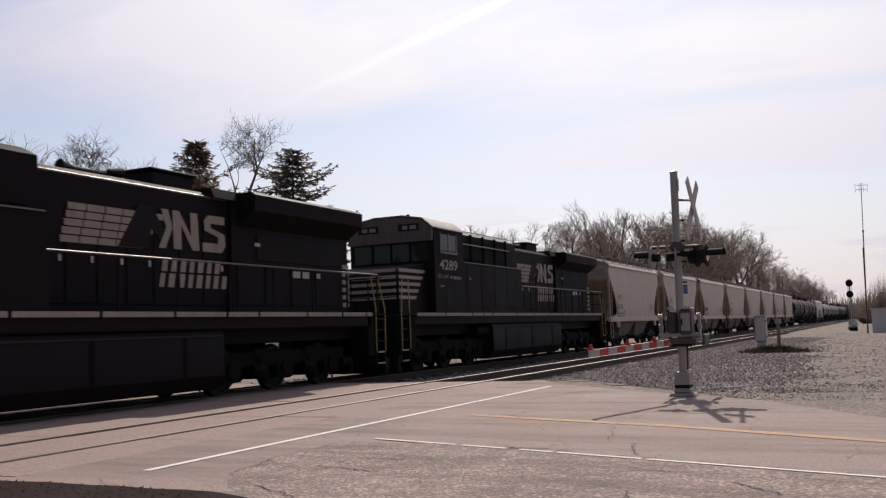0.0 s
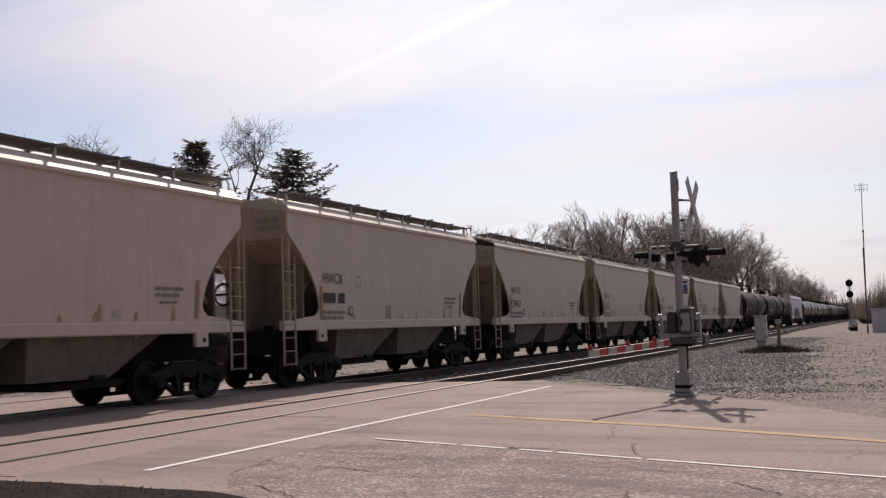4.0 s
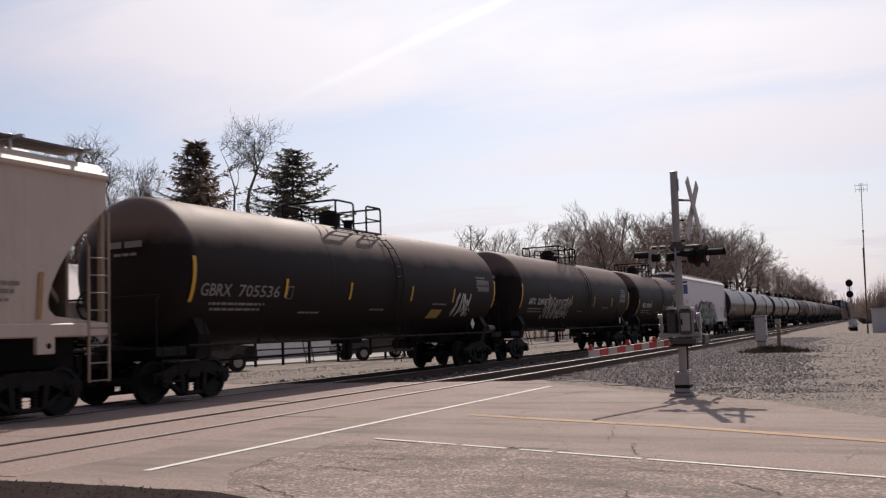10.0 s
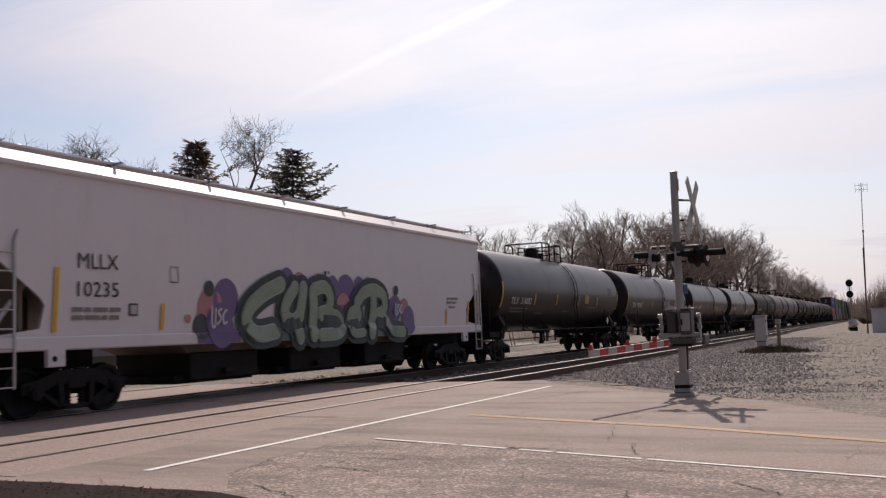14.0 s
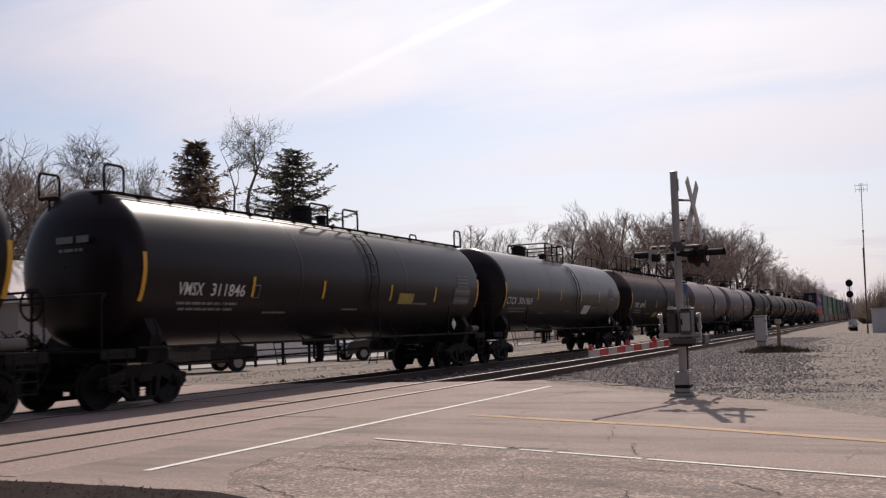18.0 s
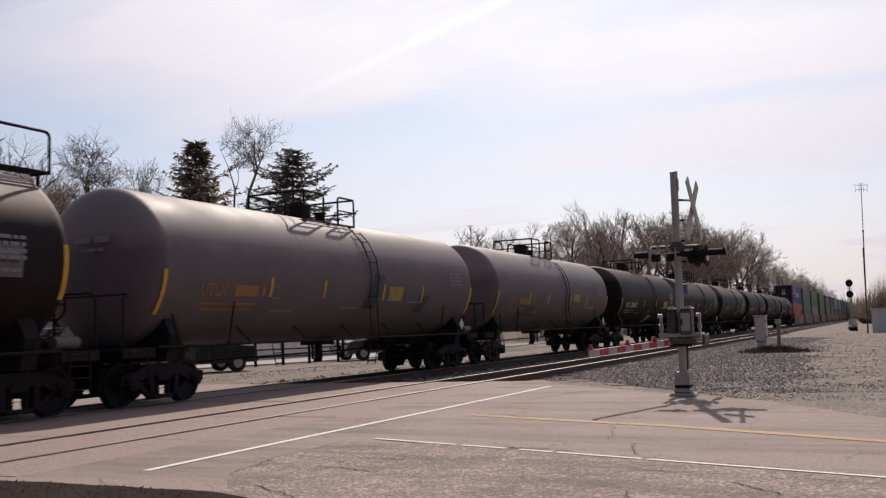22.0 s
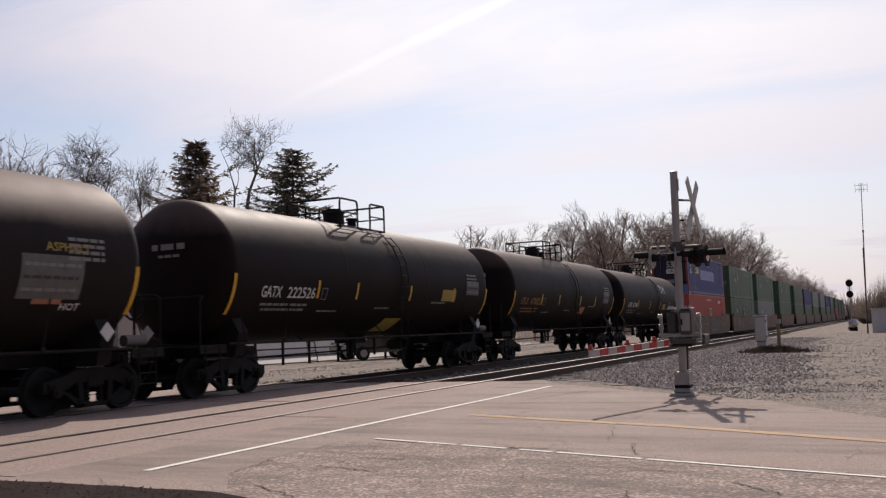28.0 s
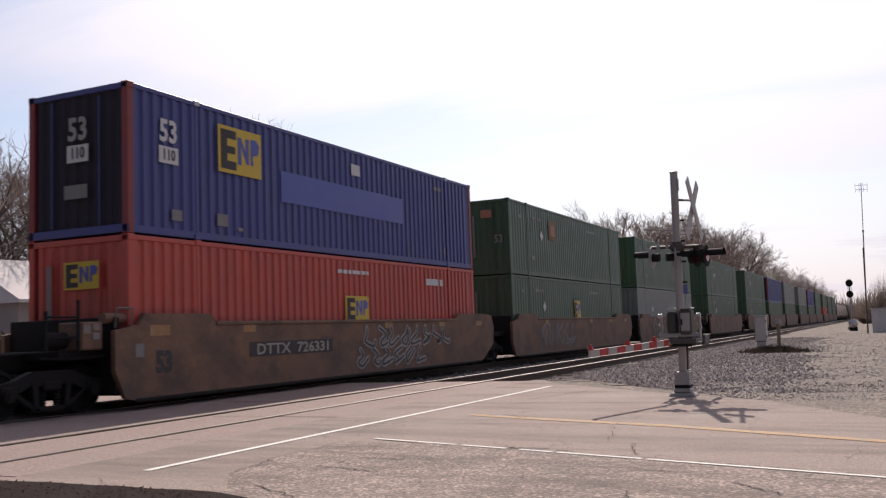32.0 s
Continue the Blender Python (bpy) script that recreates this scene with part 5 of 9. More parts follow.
    part("brake_wheel", G().ring([(-half - 0.14, 0.26), (-half - 0.11, 0.29), (-half - 0.08, 0.26), (-half - 0.11, 0.23), (-half - 0.14, 0.26)], 0.55, 2.3, 16).box(-half - 0.12, -half, 0.3, 0.8, 2.28, 2.33), M_steel_dark, car)
    # discharge bays
    bays = 2 if not big else 3
    for i in range(bays):
        if big:
            xc, w1, w0, zb = -3.63 + 3.55 * i, 1.72, 1.18, 0.86
        else:
            xc, w1, w0, zb = (-1 if i == 0 else 1) * (half * 0.30), 1.62, 0.62, 0.50
        top = z_low - 0.18
        g = G()
        xl, xr = (xc - w0, xc + w0) if big else (xc - w1 + 0.12, xc + 0.35)
        vs = [(xc - w1, -1.16, top), (xc + w1, -1.16, top), (xc + w1, 1.16, top), (xc - w1, 1.16, top), (xl, -0.98, zb + 0.1), (xr, -0.98, zb + 0.1), (xr, 0.98, zb + 0.1), (xl, 0.98, zb + 0.1)]
        g.add(vs, [(0, 1, 2, 3), (7, 6, 5, 4), (0, 4, 5, 1), (1, 5, 6, 2), (2, 6, 7, 3), (3, 7, 4, 0)])
        part("discharge_bay", g, M_bay, car, "dust-stained sloping discharge hopper")
        if big:
            part("outlet_box", G().box(xc - w0 + 0.04, xc + w0 - 0.04, -1.02, 1.02, 0.40, zb + 0.12, 0.03).box(xc - w0 - 0.12, xc + w0 + 0.05, -0.8, 0.8, 0.34, 0.42, 0.02), M_steel_dark, car, "dark unloading outlet box")
            zb = 0.46
        part("outlet_gate", G().box(xc - w0 - 0.25, xc + w0 + 0.25, -0.85, 0.85, zb - 0.08, zb + 0.06, 0.02).cyl((xc + w0 + 0.35, -1.0, zb), (xc + w0 + 0.35, 1.0, zb), 0.035, 8).cyl((xc - 0.2, -1.12, zb + 0.1), (xc + 0.1, -1.12, zb + 0.1), 0.07, 8), M_steel_dark, car)
    # running boards and hatches
    zr = z_top + 0.52 if not big else z_top + 0.42
    for sy in (-1, 1):
        yr = 0.80 if not big else 0.66
        for i in range(4):
            part("running_board", shared(f"plank{half:.2f}{big}", lambda: G().box(-half + 0.25, half - 0.25, -0.07, 0.07, -0.035, 0)), M_grating if not big else paint, car, at=(0, sy * (yr - 0.26 + 0.17 * i), zr))
        k = 8
        for i in range(k):
            x = -half + 0.35 + (2 * half - 0.7) * i / (k - 1)
            part("board_support", shared(f"support{paint.name}{big}", lambda: G().box(-0.035, 0.035, -0.03, 0.03, 0, (0.5 if not big else 0.3), 0.008).box(-0.03, 0.03, -0.30, 0.30, (0.42 if not big else 0.22), (0.46 if not big else 0.26))), M_galv, car, at=(x, sy * (yr + 0.22), zr - (0.46 if not big else 0.26)))
        for s in (-1, 1):
            part("end_grab", G().tube([(s * (half - 0.30), sy * (yr + 0.2), zr), (s * (half - 0.10), sy * (yr + 0.2), zr + 0.02), (s * (half - 0.04), sy * (yr + 0.2), zr - 0.1), (s * (half - 0.04), sy * (yr + 0.2), z_top + 0.1)], 0.02), M_galv, car)
    part("hatch_trough", G().box(-half + 0.8, half - 0.8, -0.32, 0.32, z_top + 0.34, z_top + 0.52, 0.04), paint, car)
    for i in range(6):
        x = -half + 1.4 + (2 * half - 2.8) * i / 5
        part("hatch_clamp", G().box(x - 0.05, x + 0.05, -0.40, 0.40, z_top + 0.50, z_top + 0.58, 0.01), M_galv, car)
    trk = half - (1.5 if not big else 2.05)
    add_truck(car, -trk)
    add_truck(car, trk)
    add_couplers(car, half - 0.35)
    # writing
    def put(vs, fs, mat, name, label_="", lift=0.022):
        part(name, G().add([(p[0], -(side_y(p[2]) + lift), p[2]) for p in vs], fs), mat, car, label_)

    lx, zm = (-half + 1.93, 2.66) if kind != "straight" else (-half + 2.0, 3.31)
    if big:
        lx, zm = -half + 2.33, 2.69
    gap = 0.50
    if mark:
        vs, fs = text_fit(mark, 0.95 if kind != "straight" else 1.1, 0.27, 0.0, 0.0)
        put([(lx + p[0], 0, zm + p[2]) for p in vs], fs, M_letter_dark, "lettering", "dark stencilled reporting mark")
    if number:
        vs, fs = text_fit(number, 0.97 if kind != "straight" else 1.12, 0.27, 0.0, 0.0)
        put([(lx + p[0], 0, zm - gap + p[2]) for p in vs], fs, M_letter_dark, "lettering", "dark stencilled car number")
    elif mark:
        vs, fs = bars_mesh([(lx - 0.55, lx + 0.55, zm - gap, 0.26)], rnd)
        put(vs, fs, M_letter_dark, "lettering", "unreadable dark car number")
    vs, fs = bars_mesh([(lx - 0.6, lx + 0.6, zm - gap - 0.36, 0.08), (lx - 0.6, lx + 0.5, zm - gap - 0.50, 0.08)], rnd)
    put(vs, fs, M_letter_tan, "data_lettering", "small faded data lines")
    vs, fs = bars_mesh([(half - 2.7, half - 1.9, 2.25, 0.07), (half - 2.7, half - 2.0, 2.12, 0.07), (half - 2.6, half - 2.1, 1.98, 0.05)], rnd)
    put(vs, fs, M_letter_tan, "data_lettering", "small faded data lines")
    strips = [(-half + 1.40, 1.66, 2.45, -0.04), (half - 1.5, 1.66, 2.45, 0.04)]
    if big:
        strips = [(-half + 1.35, 1.44, 2.55, 0.04), (-5.9, 1.44, 1.95, 0.06), (half - 2.75, 1.44, 1.9, 0.0), (half - 1.1, 1.44, 2.2, 0.1)]
    if kind == "straight":
        strips = [(-half + 1.40, 1.66, 2.5, 0.0), (half * 0.25, 1.7, 2.15, 0.0), (half - 1.6, 1.7, 2.4, 0.0)]
    for x, za, zb, ln in strips:
        put(*shape_mesh(rect(x - 0.05, x + 0.05, za, zb, ln)), M_reflector if kind != "curved" else M_reflector_dirty, "reflective_strip")
    if kind == "curved":  # rust bleeding from the lower weld
        for i in range(7):
            x = rnd.uniform(-half + 2.2, half - 2.0)
            h = rnd.uniform(0.12, 0.42)
            put(*shape_mesh([[(x - 0.05, 1.63), (x + 0.06, 1.63), (x + 0.02, 1.63 + h), (x - 0.015, 1.63 + h * 0.9)]]), M_rust_run, "rust_run", "thin run of orange rust", 0.018)
    put(*shape_mesh(rect(lx + 0.75, lx + 0.97, 1.72, 1.95)), M_letter_dark, "stencil_frame")
    put(*shape_mesh(rect(lx + 0.78, lx + 0.94, 1.75, 1.92)), M_white, "stencil_panel", "", 0.026)
    put(*shape_mesh(rect(half * 0.33, half * 0.33 + 0.2, 1.7, 1.82)), M_white, "stencil_panel")
    fx, fz = lx + (1.12 if not big else 1.85), zm - (0.22 if not big else 0.32)
    put(*shape_mesh(rect(fx, fx + 0.02, fz, fz + 0.32) + rect(fx + 0.22, fx + 0.24, fz, fz + 0.32) + rect(fx, fx + 0.24, fz, fz + 0.02) + rect(fx, fx + 0.24, fz + 0.30, fz + 0.32)), M_letter_tan, "stencil_frame")
    vs, fs = bars_mesh([(-0.55, 0.15, 4.02, 0.12), (-0.55, 0.1, 3.84, 0.12)], rnd)
    part("end_lettering", G().add([(-half - 0.012, -0.5 + p[0], p[2]) for p in vs], fs), M_letter_tan, car)
    return car


def big_graffiti(car, half):
    """The bubble-letter piece on the pale hopper: bubbles, a dark shadow, five fat letters with pale rims."""
    def put(polys, mat, label_, lift, name="graffiti"):
        vs, fs = shape_mesh(polys)
        part(name, G().add([(p[0], -(side_y(max(1.42, p[2])) + lift + (0.075 if p[2] < 1.42 else 0)), p[2]) for p in vs], fs), mat, car, label_)

    def blob(cx, cz, r, sq=1.0, n=24):
        return [(cx + r * math.cos(2 * math.pi * i / n), cz + sq * r * math.sin(2 * math.pi * i / n)) for i in range(n)]

    pink, purple, orange, dark = M_graf_pink, M_graf_purple, M_graf_orange, M_graf_dark
    for k, (cx, cz, r, mt, lab) in enumerate(((-4.45, 1.86, 0.40, pink, "pink"), (-3.95, 2.05, 0.42, purple, "purple"), (-4.15, 1.52, 0.44, purple, "purple"), (-4.75, 1.50, 0.24, dark, "dark"), (-1.70, 2.52, 0.30, purple, "purple"), (-1.18, 2.50, 0.24, pink, "pink"), (-0.35, 2.52, 0.22, orange, "dull orange"), (0.30, 2.44, 0.27, purple, "purple"), (0.95, 2.28, 0.46, purple, "dark purple"), (0.80, 1.92, 0.34, pink, "pink"), (1.62, 2.47, 0.26, purple, "purple"), (2.10, 2.50, 0.24, orange, "dull orange"), (3.62, 1.90, 0.36, purple, "purple"), (4.18, 1.92, 0.26, pink, "pink"), (4.42, 1.58, 0.38, purple, "dark purple"), (-4.51, 2.28, 0.15, dark, "dark"), (3.68, 2.43, 0.13, dark, "dark"), (-5.15, 1.66, 0.08, pink, "pink"), (-0.05, 2.78, 0.05, dark, "dark"), (0.10, 2.80, 0.04, dark, "dark"))):
        put([blob(cx, cz, r, 1.1)], mt, lab + " sprayed bubble", 0.016 + 0.0012 * k)
    strokes = (
        ((-2.02, 2.44), (-2.70, 2.20), (-3.22, 1.86), (-3.26, 1.52), (-2.90, 1.31), (-2.30, 1.36)),
        ((-1.45, 2.38), (-1.78, 2.04), (-1.86, 1.74), (-1.55, 1.60), (-1.22, 1.72)),
        ((-1.10, 2.38), (-1.20, 1.92), (-1.38, 1.50), (-1.32, 1.20)),
        ((-0.68, 2.30), (-0.66, 1.80), (-0.72, 1.25)),
        ((-0.62, 2.36), (-0.15, 2.42), (0.10, 2.16), (-0.02, 1.86), (-0.36, 1.78)),
        ((-0.30, 1.74), (0.36, 1.70), (0.62, 1.48), (0.40, 1.28), (-0.40, 1.24)),
        ((1.12, 1.60), (1.50, 1.66), (1.46, 1.86), (1.10, 1.80), (0.98, 1.48), (1.18, 1.26), (1.66, 1.26)),
        ((1.42, 2.06), (1.78, 2.32), (2.36, 2.42), (2.86, 2.24), (2.88, 1.88), (2.46, 1.74)),
        ((2.30, 2.30), (2.26, 1.80), (2.10, 1.24)),
        ((2.50, 1.68), (2.98, 1.58), (3.30, 1.30), (3.92, 1.25)),
    )
    wide = (0.34, 0.30, 0.32, 0.34, 0.30, 0.30, 0.20, 0.30, 0.32, 0.28)
    for k, (st, w) in enumerate(zip(strokes, wide)):
        put(ribbon(st, w + 0.34), M_graf_teal, "dark teal shadow round a letter", 0.044 + 0.001 * k)
        put(ribbon(st, w + 0.12), M_graf_dark, "dark letter outline", 0.056 + 0.001 * k)
        put(ribbon(st, w + 0.03), M_graf_rim, "pale rim of a letter", 0.068 + 0.001 * k)
        put(ribbon(st, w - 0.02), M_graf_green, "grey-green bubble letter", 0.080 + 0.001 * k)
    for a_, b_, mt in ((-4.9, -3.5, M_graf_purple), (-3.45, 3.95, M_graf_green_low)):
        part("graffiti", G().add([(a_, -1.338, 1.15), (b_, -1.338, 1.15), (b_, -1.338, 1.375), (a_, -1.338, 1.375)], [(0, 1, 2, 3)]), mt, car, "sprayed paint running over the sill")
    for x, z, h in ((-4.25, 1.70, 0.40), (3.72, 1.90, 0.32)):
        for j, st in enumerate((((0, 1), (0.02, 0.1), (0.25, 0.0), (0.3, 0.9)), ((0.75, 0.9), (0.5, 0.75), (0.72, 0.4), (0.45, 0.1)), ((1.15, 0.85), (0.9, 0.6), (0.95, 0.15), (1.2, 0.2)))):
            put(ribbon([(x + h * (p[0] - 0.6), z + h * (p[1] - 0.5)) for p in st], 0.05), M_graf_white, "small white sprayed tag", 0.094 + 0.001 * j)


# locomotives ----------------------------------------------------------------
def m_loco_frame():
    g = G().box(-2.65, 2.65, -0.07, 0.05, 0.58, 0.92, 0.03)
    for x in (-2.0, 0.0, 2.0):
        g.prism([(x - 0.30, 0.30), (x + 0.30, 0.30), (x + 0.36, 0.66), (x - 0.36, 0.66)], "y", -0.08, 0.08)
        g.cyl((x, -0.13, 0.52), (x, 0.05, 0.52), 0.17, 14)
    for x in (-1.0, 1.0):
        g.cyl((x, -0.02, 0.34), (x, -0.02, 0.78), 0.11, 10)
        g.box(x - 0.22, x + 0.22, -0.11, 0.05, 0.76, 0.98, 0.03)
    return g


def locomotive(u0, u1, number, label):
    """Six-axle wide-cab diesel, cab leading. u0, u1: ends over the couplers."""
    half = (u1 - u0) / 2
    car = thing("diesel_locomotive", pose(0, TRACK_FAR, 0), label, "locomotive", "locomotives of the freight train")
    TRAIN.append((car, (u0 + u1) / 2))
    fr, re = -half + 0.45, half - 0.45  # pilot plates
    d0, d1 = -9.8, 10.0       # deck between the steps
    zd = 1.80
    part("underframe", G().box(d0, d1, -1.45, 1.45, 1.42, 1.72, 0.03).box(fr, re, -1.0, 1.0, 1.10, 1.45, 0.02), M_loco, car)
    part("walkway_deck", G().box(fr + 0.05, re - 0.05, -1.50, 1.50, 1.72, 1.77), M_loco, car)
    for sy in (-1, 1):
        x = d0
        widths = [2.0, 2.1, 1.0, 0.75, 2.4, 1.9, 1.9, 1.6, 1.1, 1.9, 1.6, 1.2, 1.3]
        for w in widths:
            if x + w > d1:
                w = d1 - x
            if w > 0.2:
                part("sill_stripe", G().box(x + 0.04, x + w - 0.04, sy * 1.505 - 0.006, sy * 1.505 + 0.006, 1.69, 1.79), M_emblem, car, "dull white sill stripe")
            x += w
    # pilots, steps
    for s, xe in ((-1, fr), (1, re)):
        part("pilot", G().box(xe - 0.05, xe + 0.05, -1.45, 1.45, 0.35, 1.75, 0.02).prism([(-1.4, 0.12), (1.4, 0.12), (1.45, 0.55), (-1.45, 0.55)], "x", min(xe + s * 0.02, xe + s * 0.22), max(xe + s * 0.02, xe + s * 0.22)), M_loco, car)
        for sy in (-1, 1):
            g = G()
            for k in range(5):
                z = 0.42 + 0.30 * k
                g.box(xe - s * 0.08 - 0.34 if s > 0 else xe + 0.06, xe - 0.06 if s > 0 else xe + 0.42, sy * 1.28 - 0.17, sy * 1.28 + 0.17, z - 0.02, z + 0.02)
            g.box(xe - s * 0.50 - 0.015, xe - s * 0.50 + 0.015, sy * 1.28 - 0.19, sy * 1.28 + 0.19, 0.38, 1.75)
            part("step_well", g, M_steel_dark, car)
            part("step_housing", G().box(min(xe - s * 0.03, xe - s * 0.95), max(xe - s * 0.03, xe - s * 0.95), sy * 1.02 - 0.05, sy * 1.02 + 0.05, 0.32, 1.70, 0.01).box(min(xe - s * 0.55, xe - s * 0.95), max(xe - s * 0.55, xe - s * 0.95), sy * 1.25 - 0.2, sy * 1.25 + 0.2, 0.62, 1.70, 0.03), M_truck_black, car)
            for z_ in (0.42, 0.72):
                part("step_edge", G().box(min(xe - s * 0.05, xe - s * 0.42), max(xe - s * 0.05, xe - s * 0.42), sy * 1.455 - 0.008, sy * 1.455 + 0.008, z_ - 0.02, z_ + 0.02), M_white, car)
            part("yellow_grab_rail", G().tube([(xe - s * 0.02, sy * 1.47, 0.75), (xe - s * 0.02, sy * 1.47, 1.9), (xe - s * 0.25, sy * 1.40, 2.75)], 0.016).tube([(xe - s * 0.52, sy * 1.47, 0.75), (xe - s * 0.52, sy * 1.47, 1.9), (xe - s * 0.62, sy * 1.40, 2.75)], 0.016), M_handrail_yellow, car, "worn yellow step grab rail")
        part("end_rail", G().tube([(xe, -1.35, 2.75), (xe, 1.35, 2.75)], 0.02).tube([(xe, -1.35, 2.25), (xe, 1.35, 2.25)], 0.015).tube([(xe, -0.4, 1.8), (xe, -0.4, 2.75)], 0.02).tube([(xe, 0.4, 1.8), (xe, 0.4, 2.75)], 0.02), M_loco, car)
        for y in (-0.7, -0.5, 0.5, 0.7):
            part("air_hose", G().tube([(xe + s * 0.08, y, 1.2), (xe + s * 0.2, y, 0.75), (xe + s * 0.15, y + 0.12, 0.55)], 0.028), M_steel_dark, car)
    # nose and cab
    nx0, nx1, cx1 = -10.35, -8.42, -6.25
    nose = [(nx0, zd), (nx1, zd), (nx1, 3.28), (nx1 - 0.25, 3.30), (nx0 + 0.12, 3.06), (nx0, 2.9)]
    part("nose", G().prism(nose, "y", -1.22, 1.22), M_loco, car)
    part("nose_top", G().prism([(nx1, 3.30), (nx1 - 0.25, 3.32), (nx0 + 0.12, 3.08), (nx0 + 0.14, 3.06), (nx1 - 0.25, 3.295), (nx1, 3.285)], "y", -1.16, 1.16), M_loco_roof, car)
    for k in range(5):
        z = 2.20 + 0.20 * k
        part("nose_stripe", G().box(nx0 - 0.008, nx0 - 0.002, -1.15, 1.15, z, z + 0.10), M_emblem_light, car, "pale nose stripe")
        for sy in (-1, 1):
            part("nose_stripe", G().prism([(nx0 + 0.02, z), (-9.28 + 0.15 * k, z), (-9.20 + 0.15 * k, z + 0.10), (nx0 + 0.02, z + 0.10)], "y", sy * 1.226 - 0.004, sy * 1.226 + 0.004), M_emblem_light, car, "pale nose stripe")
    cab = [(-1.50, zd), (-1.50, 4.42), (-1.15, 4.70), (-0.5, 4.82), (0.5, 4.82), (1.15, 4.70), (1.50, 4.42), (1.50, zd)]
    g = G().prism(cab, "x", nx1 - 0.02, cx1)
    part("cab", g, M_loco, car)
    part("cab_roof", G().prism([(-1.53, 4.40), (-1.17, 4.71), (-0.5, 4.83), (0.5, 4.83), (1.17, 4.71), (1.53, 4.40), (1.56, 4.44), (1.19, 4.75), (0.5, 4.87), (-0.5, 4.87), (-1.19, 4.75), (-1.56, 4.44)], "x", nx1 - 0.20, cx1), M_cab_roof, car, "pale cab roof")
    part("number_board", G().prism([(-1.47, 4.02), (1.47, 4.02), (1.49, 4.40), (1.15, 4.69), (0.5, 4.81), (-0.5, 4.81), (-1.15, 4.69), (-1.49, 4.40)], "x", nx1 - 0.19, nx1 - 0.03), M_brow, car, "pale dusty brow over the windscreen")
    for y in (-0.72, 0.72):
        part("number_plate", G().box(nx1 - 0.208, nx1 - 0.198, y - 0.36, y + 0.36, 4.36, 4.58), M_signal_black, car)
        vs, fs = bars_mesh([(-0.28, 0.28, 0, 0.12)], random.Random(4))
        part("number_mark", G().add([(nx1 - 0.214, y + p[0], 4.47 + p[2]) for p in vs], fs), M_letter_dim, car)
    for y0, y1 in ((-1.32, -0.72), (-0.62, -0.04), (0.04, 0.62), (0.72, 1.32)):
        part("windscreen", G().box(nx1 - 0.035, nx1 - 0.022, y0, y1, 3.42, 3.98), M_glass, car)
    for x, y in ((-8.2, -0.5), (-8.0, 0.2), (-7.4, -0.2), (-7.0, 0.5)):
        part("roof_aerial", G().cyl((x, y, 4.80), (x, y, 4.93), 0.07, 10, 0.05), M_signal_black, car)
    part("roof_unit", G().box(-7.9, -6.7, -0.35, 0.35, 4.80, 4.93, 0.03), M_loco_roof, car, "low roof unit on the cab")
    part("bell", G().cyl((nx1 - 0.8, -0.6, 3.36), (nx1 - 0.8, -0.6, 3.52), 0.14, 12, 0.05), M_steel_dark, car)
    for sy in (-1, 1):
        for a, b in ((-8.0, -7.45), (-7.38, -6.85)):
            part("side_window", G().box(a, b, sy * 1.508 - 0.006, sy * 1.508 + 0.006, 3.74, 4.26), M_glass, car)
        g = G()
        for a, b in ((-8.05, -8.0), (-7.45, -7.38), (-6.85, -6.80)):
            g.box(a, b, sy * 1.515 - 0.014, sy * 1.515 + 0.014, 3.70, 4.30)
        g.box(-8.05, -6.8, sy * 1.52 - 0.02, sy * 1.52 + 0.02, 3.65, 3.71)
        part("window_frame", g, M_pipe, car)
        part("drip_rail", G().box(nx1 + 0.1, cx1 - 0.1, sy * 1.545 - 0.025, sy * 1.545 + 0.025, 4.41, 4.44), M_galv, car, "bright drip rail over the cab windows")
        # flat black panel: the door recess's shade is painted, not modelled
        part("cab_door_recess", G().box(-7.65, -7.2, sy * 1.503 - 0.004, sy * 1.503 + 0.004, 1.98, 2.62), M_signal_black, car)
        if number:
            vs, fs = text_fit(number, 1.32, 0.33, 0.0, 0.006)
            part("lettering", G().add([(-7.44 + (p[0] if sy < 0 else -p[0]), sy * 1.512, 3.30 + p[2]) for p in vs], fs), M_emblem_light, car, "pale cab number")
        if number:
            vs, fs = text_fit("DC to AC", 0.80, 0.13, 0.0, 0.002)
            part("lettering", G().add([(-7.85 + (p[0] if sy < 0 else -p[0]), sy * 1.512, 2.93 + p[2]) for p in vs], fs), M_emblem, car, "small pale stencilled words")
        vs, fs = bars_mesh([(-7.36, -7.2, 2.92, 0.08), (-7.12, -6.5, 2.91, 0.10), (-8.1, -7.8, 2.62, 0.05), (-5.85, -5.7, 2.92, 0.06)], random.Random(9))
        part("data_lettering", G().add([(p[0], sy * 1.512, p[2]) for p in vs], fs), M_letter_dim, car)
    # equipment cabin behind the cab, with louvres
    ex1, em = -0.80, -1.15
    equip = [(-1.48, zd), (-1.48, 3.45), (-1.26, 3.50), (-1.26, 4.42), (-0.9, 4.60), (0.9, 4.60), (1.26, 4.42), (1.26, 3.50), (1.48, 3.45), (1.48, zd)]
    part("equipment_cabin", G().prism(equip, "x", cx1, ex1), M_loco, car)
    for sy in (-1, 1):
        for i in range(4):
            x = cx1 + 0.18 + i * 1.08
            g = G().box(x, x + 0.86, sy * 1.262 - 0.006, sy * 1.262 + 0.006, 3.62, 4.38)
            for k in range(9):
                g.box(x + 0.03, x + 0.83, sy * 1.275 - 0.02, sy * 1.275 + 0.02, 3.64 + 0.082 * k, 3.675 + 0.082 * k)
            part("louvre", g, M_signal_black, car)
            part("louvre_post", G().box(x + 0.88, x + 0.94, sy * 1.30 - 0.04, sy * 1.30 + 0.04, 3.45, 4.46), M_loco, car)
